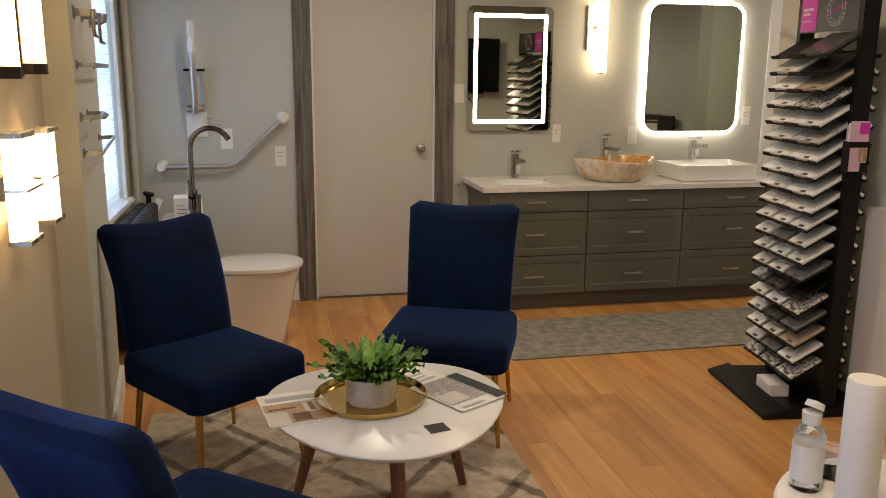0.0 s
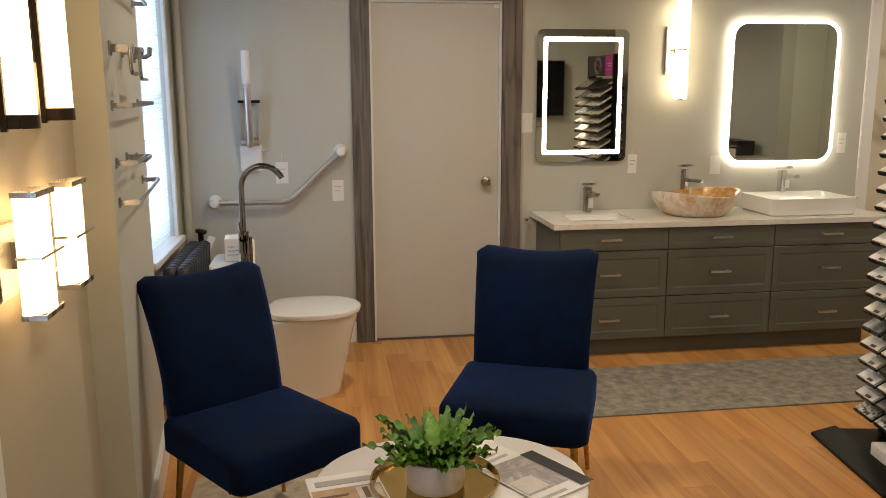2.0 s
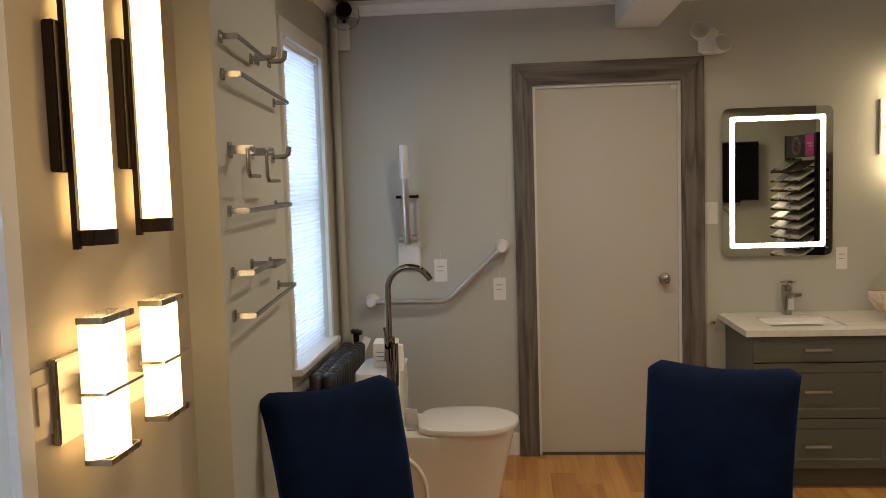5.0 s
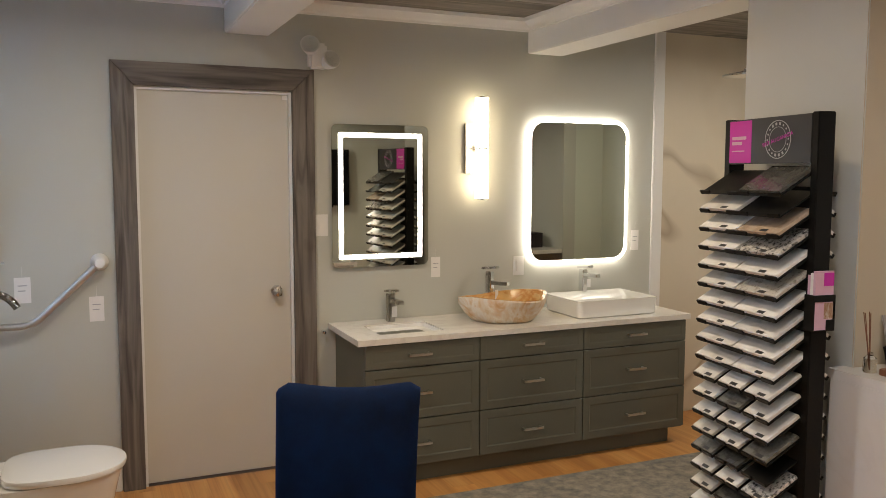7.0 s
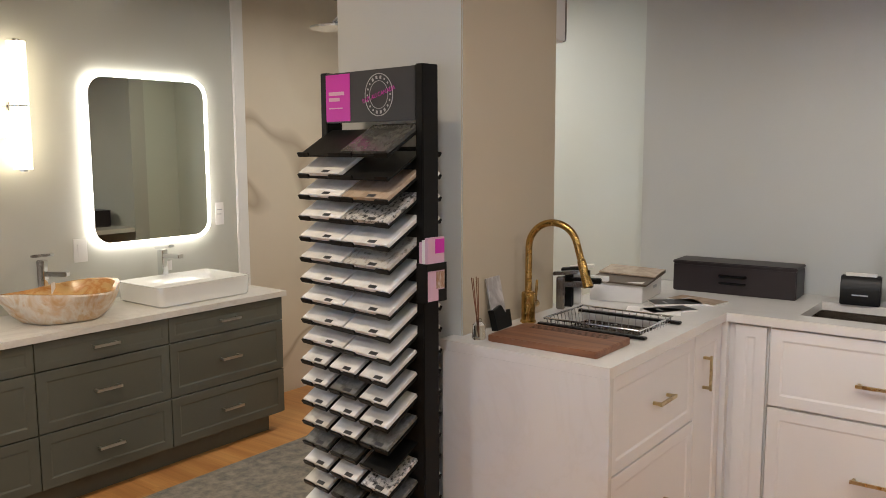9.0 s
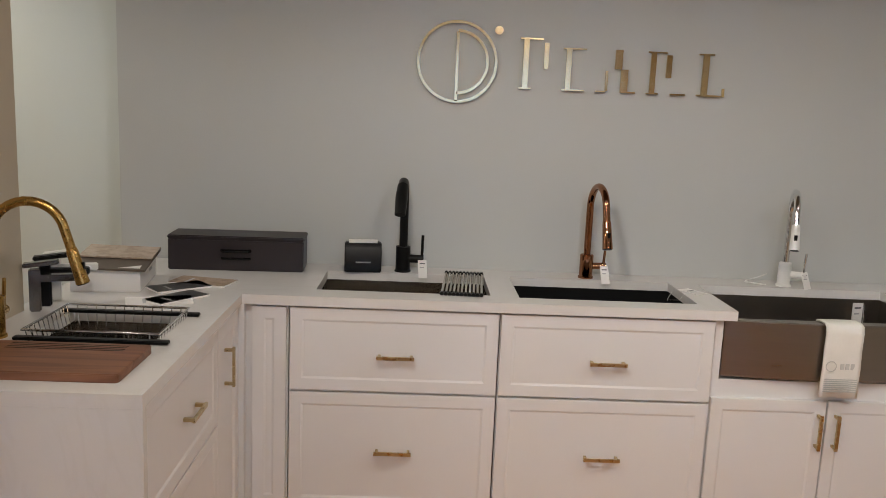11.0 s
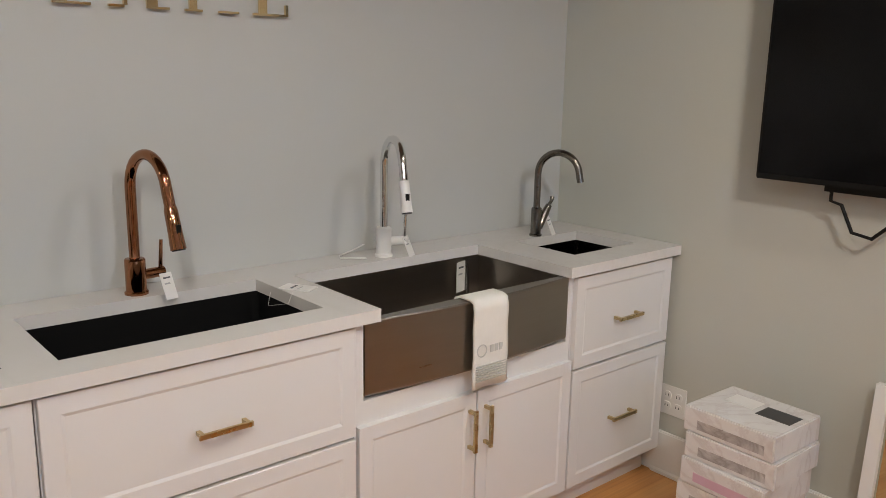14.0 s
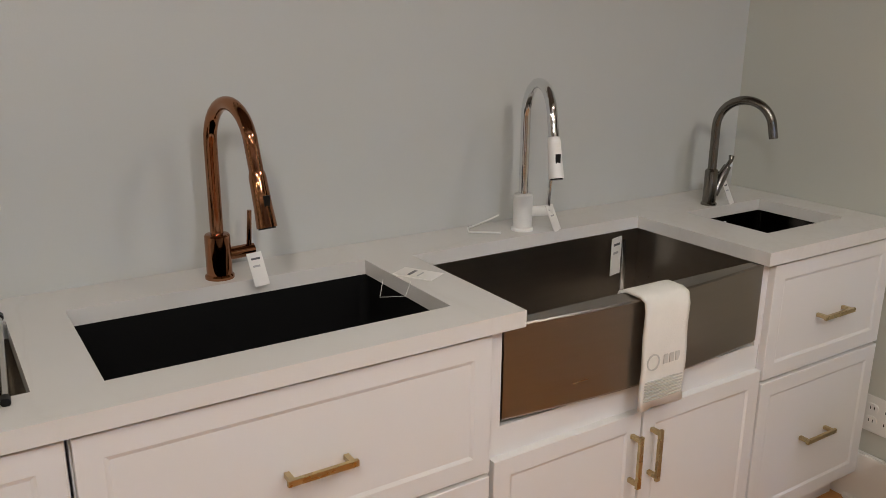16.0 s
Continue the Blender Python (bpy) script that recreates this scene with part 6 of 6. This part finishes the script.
def gooseneck(at, turn, height, reach, material, label, body=None, head=None, head_len=0.10, lever="side", r=0.013, base_r=0.026, base_h=0.10, drop=0.12, lean=10):
    """A kitchen faucet. The spout reaches along local -y, the lever along local x."""
    f = thing("kitchen_faucet", label, "faucet", at, turn)
    bm = nb()
    lathe(bm, [(0, 0), (base_r + 0.004, 0), (base_r + 0.004, 0.006), (base_r, 0.010), (base_r, base_h - 0.004), (base_r - 0.003, base_h), (r + 0.001, base_h + 0.002), (0, base_h + 0.002)], 30)
    part("body", bm, body or material, f, smooth=35)
    R_ = reach / 2
    zc = height - R_
    pts = [(0, 0, base_h - 0.01), (0, 0, (base_h + zc) / 2), (0, 0, zc)]
    end = 180 - lean
    for k in range(1, 15):
        a = radians(end * k / 14)
        pts.append((0, -R_ + R_ * math.cos(a), zc + R_ * math.sin(a)))
    dx = Vector(pts[-1]) - Vector(pts[-2])
    dx.normalize()
    tip = Vector(pts[-1]) + dx * drop
    pts.append(tuple(tip))
    bm = nb()
    tube(bm, pts, r, 18)
    part("neck", bm, material, f, smooth=60)
    if head_len:
        bm = nb()
        a = tip - dx * 0.005
        tube(bm, [a, a + dx * 0.01, a + dx * (head_len * 0.6), a + dx * head_len], [r + 0.001, r + 0.003, r + 0.004, r + 0.006], 18)
        hd = part("spray_head", bm, head or material, f, smooth=40)
        bm = nb()
        tube(bm, [a + dx * head_len, a + dx * (head_len + 0.003)], r + 0.003, 18)
        part("nozzle", bm, BLACKM, hd, smooth=40)
        bm = nb()
        c_ = a + dx * head_len * 0.5
        box(bm, -0.006, -r - 0.007, -0.012, 0.006, -r - 0.003, 0.012, Matrix.Translation(c_))
        part("button", bm, BLACKM, hd)
    if lever == "side":
        bm = nb()
        cyl(bm, (base_r * 0.6, 0, base_h * 0.5), (base_r + 0.056, 0, base_h * 0.5), 0.0145, 18)
        lv = part("valve", bm, body or material, f, smooth=40)
        bm = nb()
        tube(bm, [(base_r + 0.046, 0, base_h * 0.5), (base_r + 0.048, -0.003, base_h * 0.5 + 0.05), (base_r + 0.050, -0.005, base_h * 0.5 + 0.092)], [0.006, 0.0055, 0.005], 12)
        part("lever", bm, material, lv, smooth=40)
    return f


# black pull-out faucet
f = thing("kitchen_faucet", "matt black pull-out kitchen faucet", "faucet", (3.87, -3.45, CZ1), -94)
bm = nb()
lathe(bm, [(0, 0), (0.034, 0), (0.034, 0.006), (0.030, 0.01), (0.030, 0.105), (0, 0.106)], 28)
part("body", bm, BLACKM, f, smooth=35)
bm = nb()
tube(bm, [(0, 0, 0.10), (0, 0, 0.28), (0, -0.01, 0.33), (0, -0.035, 0.365), (0, -0.07, 0.375), (0, -0.11, 0.36)], [0.017, 0.017, 0.018, 0.019, 0.020, 0.021], 18)
part("neck", bm, BLACKM, f, smooth=60)
bm = nb()
tube(bm, [(0, -0.105, 0.362), (0, -0.15, 0.325), (0, -0.19, 0.26)], [0.022, 0.024, 0.022], 18)
part("spray_head", bm, BLACKM, f, smooth=50)
bm = nb()
cyl(bm, (0.02, 0, 0.055), (0.085, 0, 0.055), 0.017, 18)
lv = part("valve", bm, BLACKM, f, smooth=40)
bm = nb()
cyl(bm, (0.078, 0, 0.055), (0.080, -0.004, 0.155), 0.006, 12)
part("lever", bm, BLACKM, lv, smooth=40)
gooseneck((3.875, -4.215, CZ1), -82, 0.39, 0.185, ROSE, "polished copper pull-down kitchen faucet", head_len=0.11, drop=0.055, r=0.0145, base_r=0.028)
f3 = gooseneck((3.855, -5.045, CZ1), -108, 0.40, 0.185, CHROME, "chrome and white pull-down kitchen faucet", body=PLAST, head=PLAST, head_len=0.10, drop=0.05)
gooseneck((2.738, -2.36, CZ1), 10, 0.378, 0.188, BRASS, "brushed brass pull-down kitchen faucet", head_len=0.10, drop=0.06, base_h=0.115)
f4 = gooseneck((3.797, -5.73, CZ1), -70, 0.325, 0.165, DARKNICKEL, "brushed nickel bar faucet with joystick lever", head_len=0.0, lever="", base_r=0.02, base_h=0.11, drop=0.03, lean=5)
bm = nb()
tube(bm, [(0.008, -0.01, 0.03), (0.035, -0.02, 0.085), (0.055, -0.028, 0.115)], [0.013, 0.016, 0.012], 16)
lv = part("valve", bm, DARKNICKEL, f4, smooth=50)
bm = nb()
tube(bm, [(0.05, -0.026, 0.112), (0.075, -0.03, 0.13), (0.08, -0.03, 0.145)], [0.006, 0.007, 0.009], 12)
part("lever", bm, DARKNICKEL, lv, smooth=50)
for p, a in (((3.80, -4.285, CZ1 - 0.01), -80), ((3.80, -5.125, CZ1 - 0.002), -70), ((3.765, -5.80, CZ1), -70), ((3.80, -3.535, CZ1 - 0.012), -80)):
    hang_tag("price_tag", p, a, 0.036, 0.075, "small white price tag hung at a faucet", -25)
flat_sheet("info_card", "white printed card lying on the counter", "card", (3.665, -4.60, CZ1), -60, 0.06, 0.10, [(0.2, 0.6, 0.8, 0.68, INK), (0.2, 0.4, 0.7, 0.44, GREYLINE)], 0.0015)
bm = nb()
tube(bm, [(3.62, -4.555, CZ1 + 0.003), (3.60, -4.53, CZ1 - 0.02), (3.66, -4.50, CZ1 - 0.035), (3.70, -4.53, CZ1 - 0.01)], 0.0007, 6)
single("tag_string", bm, PLAST, "thin white string at the black sink", "string", smooth=50)
bm = nb()
tube(bm, [(3.875, -4.98, CZ1 + 0.045), (3.91, -4.95, CZ1 + 0.02), (3.935, -4.92, CZ1 + 0.003), (3.90, -4.90, CZ1 + 0.003), (3.85, -4.97, CZ1 + 0.003)], 0.0025, 8)
single("faucet_cable", bm, PLAST, "thin white cable behind the white faucet", "cable", smooth=50)

# roll-up grid over the first sink
g = thing("roll_up_rack", "grey roll-up drying rack across the steel sink", "drying rack", (3.645, -3.70, CZ1), -4)
rod = None
for k in range(11):
    m4 = pose(0, 0.082 - 0.0145 * k, 0.006)
    if rod is None:
        bm = nb()
        cyl(bm, (-0.195, 0, 0), (0.195, 0, 0), 0.005, 10)
        rod = part("rod", bm, STEELDARK, g, smooth=40)
        rod.matrix_basis = m4
    else:
        shared("rod", rod.data, g, m4)
for sx in (-1, 1):
    bm = nb()
    for k in range(11):
        tube(bm, [(sx * 0.188, 0.082 - 0.0145 * k, 0.006), (sx * 0.206, 0.082 - 0.0145 * k, 0.006)], 0.0075, 10)
    part("rubber_end", bm, BLACKM, g, smooth=40)

# corner sink: cutting board and wire basket
b = thing("cutting_board", "walnut cutting board across the corner sink", "cutting board", (2.515, -2.615, CZ1), 0)
bm = nb()
prism(bm, rounded(0.25, 0.41, 0.012, 4), 0.0, 0.022)
part("board", bm, BOARDW, b, bevel=0.002)
for k in range(4):
    bm = nb()
    box(bm, 0.06 + 0.014 * k, -0.15, 0.0221, 0.064 + 0.014 * k, 0.15, 0.0226)
    part("groove", bm, BLACKM, b)
w = thing("wire_basket", "stainless wire dish basket across the corner sink", "dish rack", (2.87, -2.625, CZ1), 0)
bm = nb()
for z_, wx, wy in ((0.028, 0.15, 0.185), (-0.085, 0.135, 0.16)):
    tube(bm, [(wx, wy, z_), (-wx, wy, z_), (-wx, -wy, z_), (wx, -wy, z_)], 0.004, 8, closed=True)
part("rim", bm, CHROME, w, smooth=50)
bm = nb()
for k in range(11):
    u = -0.135 + 0.027 * k
    tube(bm, [(u, -0.185, 0.028), (u * 0.9, -0.16, -0.085), (u * 0.9, 0.16, -0.085), (u, 0.185, 0.028)], 0.002, 6)
for k in range(12):
    u = -0.16 + 0.029 * k
    tube(bm, [(-0.15, u, 0.028), (-0.135, u * 0.9, -0.085), (0.135, u * 0.9, -0.085), (0.15, u, 0.028)], 0.002, 6)
part("wires", bm, CHROME, w, smooth=50)
for sx in (-1, 1):
    bm = nb()
    box(bm, sx * 0.155 - 0.012, -0.215, 0.002, sx * 0.155 + 0.012, 0.205, 0.012)
    part("support_bar", bm, BLACKM, w, bevel=0.002)

# goods on the counter
b = thing("storage_case", "long black storage case with handle on the counter", "case", (3.835, -2.785, CZ1), 3)
bm = nb()
box(bm, -0.085, -0.265, 0, 0.085, 0.265, 0.125)
part("body", bm, CASEBLK, b, bevel=0.004)
bm = nb()
box(bm, -0.088, -0.268, 0.125, 0.088, 0.268, 0.139)
part("lid", bm, CASEBLK, b, bevel=0.004)
bm = nb()
tube(bm, [(-0.086, 0.055, 0.082), (-0.10, 0.05, 0.082), (-0.10, -0.05, 0.082), (-0.086, -0.055, 0.082)], 0.007, 10)
tube(bm, [(-0.086, 0.055, 0.05), (-0.092, 0.05, 0.05), (-0.092, -0.05, 0.05), (-0.086, -0.055, 0.05)], 0.005, 10)
part("handle", bm, BLACKG, b, smooth=50)
b = thing("sample_binder", "white box with open lid and wooden samples", "box", (3.46, -2.42, CZ1), 8)
bm = nb()
box(bm, -0.15, -0.115, 0, 0.15, 0.115, 0.085)
part("box", bm, PAPER, b, bevel=0.002)
bm = nb()
box(bm, -0.16, -0.13, 0.087, 0.16, 0.12, 0.094, pose(0, 0, 0, 2, -3, 0))
part("lid", bm, mat("dark_wood_samples", (0.10, 0.075, 0.055), 0.5, var=0.4, scale=20, stretch=(0.2, 1, 1)), b, "dark wood-grain lid sheets")
bm = nb()
box(bm, -0.02, -0.13, 0.097, 0.16, 0.12, 0.103, pose(0, 0, 0, 2, -3, 0))
part("sheet", bm, ST_TAN, b)
bm = nb()
box(bm, 0.02, -0.1165, 0.04, 0.07, -0.1155, 0.052)
part("printed_line", bm, GREYLINE, b)
for xx, yy, tt, m_, ww, hh, lb in ((3.20, -2.66, 20, PAPER, 0.11, 0.21, "grey leaflet lying on the counter"), (3.255, -2.70, 55, SIGNBLK, 0.10, 0.20, "dark leaflet lying on the counter"), (3.52, -2.72, -12, ST_TAN, 0.12, 0.22, "brown leaflet lying on the counter"), (3.42, -2.66, 40, SIGNBLK, 0.11, 0.20, "dark leaflet lying on the counter")):
    flat_sheet("leaflet", lb, "leaflet", (xx, yy, CZ1), tt, ww, hh, [(0.0, 0.0, 1.0, 1.0, m_), (0.15, 0.7, 0.7, 0.75, GREYLINE)], 0.006)
b = thing("card_holder", "black card holder with cards on the counter", "card holder", (3.855, -3.285, CZ1), -84)
bm = nb()
prism(bm, [(-0.045, 0.0), (0.045, 0.0), (0.045, 0.06), (0.02, 0.12), (-0.02, 0.12), (-0.045, 0.085)], -0.075, 0.075, pose(0, 0, 0, 90, 0, 90))
part("holder", bm, BLACKM, b, bevel=0.004)
bm = nb()
box(bm, -0.058, -0.018, 0.118, 0.058, 0.002, 0.130)
part("cards", bm, PAPER, b)
bm = nb()
box(bm, -0.03, -0.0475, 0.04, 0.03, -0.0455, 0.045)
part("printed_line", bm, GREYLINE, b)
b = thing("brochure_stand", "dark stone brochure stand with leaflets against the column", "brochure stand", (2.585, -2.345, CZ1), 5)
bm = nb()
prism(bm, [(-0.055, 0.0), (0.055, 0.0), (0.06, 0.06), (0.03, 0.045), (0.0, 0.085), (-0.06, 0.075)], -0.012, 0.012, pose(0, 0, 0, 78, 0, 0))
part("stand", bm, BLACKM, b)
bm = nb()
box(bm, -0.05, 0.0, 0.03, 0.048, 0.006, 0.19, pose(0, 0.0, 0, -12, 0, 0))
part("leaflet", bm, PICT_GREY, b)
b = thing("reed_diffuser", "small glass reed diffuser with wooden reeds", "diffuser", (2.40, -2.37, CZ1))
bm = nb()
lathe(bm, [(0, 0), (0.022, 0), (0.024, 0.004), (0.022, 0.05), (0.010, 0.06), (0.010, 0.07), (0, 0.07)], 24)
part("bottle", bm, GLASS, b, smooth=40)
for dx, dy in ((-0.035, 0.0), (-0.028, 0.012), (0.0, 0.012), (-0.02, -0.01)):
    bm = nb()
    cyl(bm, (0, 0, 0.01), (dx, dy, 0.215), 0.0017, 6)
    part("reed", bm, BOARDW, b)
for xx, m_, hh in ((3.03, DARKNICKEL, 0.155), (3.10, BLACKM, 0.165), (3.17, PLAST, 0.165)):
    square_faucet((xx, -2.335, CZ1), 20, hh, m_, "display basin faucet at the back of the counter", 0.017, False)

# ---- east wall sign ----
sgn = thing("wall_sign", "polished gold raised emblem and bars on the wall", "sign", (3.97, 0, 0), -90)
# local x runs towards -y of the room


def west_face(y, z):
    return pose(-y, 0, z, 90, 0, 0)


bm = nb()
R1 = 0.165
cpts = lambda r_: [(r_ * math.cos(2 * math.pi * k / 64), r_ * math.sin(2 * math.pi * k / 64)) for k in range(64)]
ring_prism(bm, cpts(R1), cpts(R1 - 0.011), 0.012, 0.024, west_face(-3.642, 1.780))
part("emblem_ring", bm, GOLD, sgn, smooth=40)
bm = nb()
box(bm, -0.006, -R1 + 0.006, 0.012, 0.006, 0.122, 0.024, west_face(-3.642, 1.780))
ring_prism(bm, [(0.130 * math.cos(a), 0.130 * math.sin(a)) for a in [radians(-90 + 180 * k / 24) for k in range(25)]], [(0.119 * math.cos(a), 0.119 * math.sin(a)) for a in [radians(-90 + 180 * k / 24) for k in range(25)]], 0.012, 0.024, west_face(-3.642, 1.780))
part("emblem_half_ring", bm, GOLD, sgn, smooth=40)
bm = nb()
prism(bm, circ(0.017), 0.012, 0.02, west_face(-3.808, 1.912))
part("emblem_dot", bm, GOLD, sgn)


def sign_shape(y, w, h, bars):
    """One raised gold shape of the sign, made of upright and level bars."""
    for x0, z0, x1, z1 in bars:
        bm = nb()
        box(bm, x0 * w, z0 * h, 0.012, x1 * w, z1 * h, 0.022, west_face(y, 1.683))
        part("gold_bar", bm, GOLD, sgn)


sign_shape(-3.897, 0.125, 0.205, [(0.0, 0.0, 0.42, 0.03), (0.12, 0.03, 0.30, 0.97), (0.0, 0.97, 0.75, 1.0), (0.80, 0.40, 0.95, 0.92)])
sign_shape(-4.075, 0.10, 0.172, [(0.0, 0.0, 0.95, 0.035), (0.14, 0.035, 0.36, 0.965), (0.0, 0.965, 0.95, 1.0)])
sign_shape(-4.215, 0.165, 0.172, [(0.0, 0.0, 0.25, 0.035), (0.62, 0.0, 1.0, 0.035), (0.62, 0.035, 0.80, 0.55), (0.46, 0.55, 0.64, 1.0), (0.24, 0.035, 0.30, 0.5)])
sign_shape(-4.426, 0.155, 0.172, [(0.0, 0.0, 0.32, 0.035), (0.08, 0.035, 0.22, 0.965), (0.0, 0.965, 0.5, 1.0), (0.50, 0.40, 0.64, 0.93), (0.65, 0.0, 1.05, 0.035)])
sign_shape(-4.636, 0.115, 0.172, [(0.0, 0.0, 0.9, 0.04), (0.16, 0.04, 0.38, 0.965), (0.0, 0.965, 0.55, 1.0), (0.92, 0.0, 1.0, 0.2)])

# ---- south wall ----
tv = thing("television", "large black wall television on a bracket", "television", (2.39, -5.93, 1.215), 180)
bm = nb()
box(bm, -0.625, -0.022, 0.0, 0.625, 0.022, 0.72)
part("housing", bm, BLACKM, tv, bevel=0.004)
bm = nb()
box(bm, -0.615, -0.0235, 0.018, 0.615, -0.0222, 0.71)
part("screen", bm, BLACKG, tv, "glossy black switched-off screen")
bm = nb()
box(bm, -0.2, 0.022, 0.15, 0.2, 0.12, 0.5)
part("bracket", bm, BLACKM, tv)
bm = nb()
box(bm, -0.42, 0.022, -0.022, -0.22, 0.05, 0.0)
tube(bm, [(-0.40, 0.03, 0.02), (-0.40, 0.03, -0.05), (-0.37, 0.04, -0.06), (-0.33, 0.04, -0.14), (-0.27, 0.04, -0.15), (-0.20, 0.04, -0.08), (-0.18, 0.04, 0.05)], 0.006, 8)
part("cable", bm, BLACKM, tv, "loose black cable", 50)
wo = thing("wall_outlet", "white double wall outlet with four sockets", "outlet", (3.335, -6.05, 0.305), 180)
bm = nb()
box(bm, -0.0575, -0.006, -0.059, 0.0575, 0, 0.059)
part("plate", bm, PLAST, wo, bevel=0.0015)
for ox in (-0.024, 0.024):
    for oz in (-0.021, 0.021):
        bm = nb()
        prism(bm, rounded(0.034, 0.030, 0.010, 4, ox, oz), 0.006, 0.009, TO_NORTH)
        face = part("socket", bm, PLAST, wo)
        for dx in (-0.006, 0.006):
            bm = nb()
            box(bm, ox + dx - 0.0012, -0.0096, oz - 0.004, ox + dx + 0.0012, -0.0091, oz + 0.006)
            part("slot", bm, BLACKM, face)

random.seed(8)
top_z = 0.0
for k in range(6):
    hgt = 0.0845
    cx, cy, tn = 2.87 + random.uniform(-0.015, 0.015), -5.75 + random.uniform(-0.012, 0.012), random.uniform(-4, 4)
    bx = thing("boxed_set", "white printed carton wrapped in clear film in a stack", "box", (cx, cy, top_z), tn, "stack of cartons")
    bm = nb()
    w_, d_ = 0.30 + random.uniform(-0.01, 0.01), 0.27
    box(bm, -w_ / 2, -d_ / 2, 0, w_ / 2, d_ / 2, hgt - 0.001)
    part("carton", bm, FILM, bx, bevel=0.004)
    bm = nb()
    box(bm, -w_ / 2 + 0.03, d_ / 2 + 0.0, 0.015, w_ / 2 - 0.05, d_ / 2 + 0.001, 0.045)
    part("side_print", bm, PICT_GREY if k != 3 else PINKP, bx)
    top_z += hgt
    if k == 5:
        bm = nb()
        box(bm, -0.135, -0.06, hgt - 0.001, -0.02, 0.02, hgt)
        part("picture", bm, SIGNBLK, bx)
        bm = nb()
        box(bm, 0.0, -0.075, hgt - 0.001, 0.10, 0.0, hgt)
        part("address_card", bm, PAPER, bx)
lm = thing("leaning_frame", "white framed mirror leaning on the wall", "mirror", (2.38, -5.985, 0.0), 180)
bm = nb()
holed(bm, -0.22, 0.22, 0.0, 0.62, -0.03, 0.0, [(-0.18, 0.18, 0.04, 0.58)], "xz")
bmesh.ops.transform(bm, matrix=pose(0, -0.005, 0.0, -4, 0, 0), verts=bm.verts)
part("frame", bm, WHITE, lm)
bm = nb()
box(bm, -0.18, -0.012, 0.04, 0.18, -0.008, 0.58, pose(0, -0.005, 0.0, -4, 0, 0))
part("glass", bm, MIRROR, lm)

# ---- floor boards, last ----
PW = 0.128
board_meshes = {}
random.seed(11)
near, far_bm = [], nb()
x = -1.0
while x < 4.4:
    y = -6.05 - random.random() * 1.1
    while y < 0:
        l = random.choice((0.5, 0.7, 0.9, 1.1, 1.3))
        a, b = max(y, -6.05), min(y + l, 0.0)
        if b - a > 0.03:
            seen_area = -0.9 < x < 2.5 and b > -3.9 and not (x > 2.25 and a < -2.9)
            near.append((x, a, b)) if seen_area else box(far_bm, x + 0.0002, a + 0.0002, -0.016, min(x + PW, 4.4) - 0.0002, b - 0.0002, 0.0)
        y += l
    x += PW
for x, a, b in near:
    key = round(b - a, 2)
    if key not in board_meshes:
        bm = nb()
        L = b - a
        box(bm, 0.0002, 0.0002, -0.016, PW - 0.0002, L - 0.0002, -0.0004)
        v = box(bm, 0.0007, 0.0007, -0.0004, PW - 0.0007, L - 0.0007, 0.0)
        bmesh.ops.remove_doubles(bm, verts=bm.verts, dist=1e-5)
        board_meshes[key] = mesh_of("floor_board", bm, FLOORW)
    shared("floor_board", board_meshes[key], floor, pose(x, a, 0))
rest = part("far_boards", far_bm, FLOORW, floor)
rest["kind"] = "stuff"
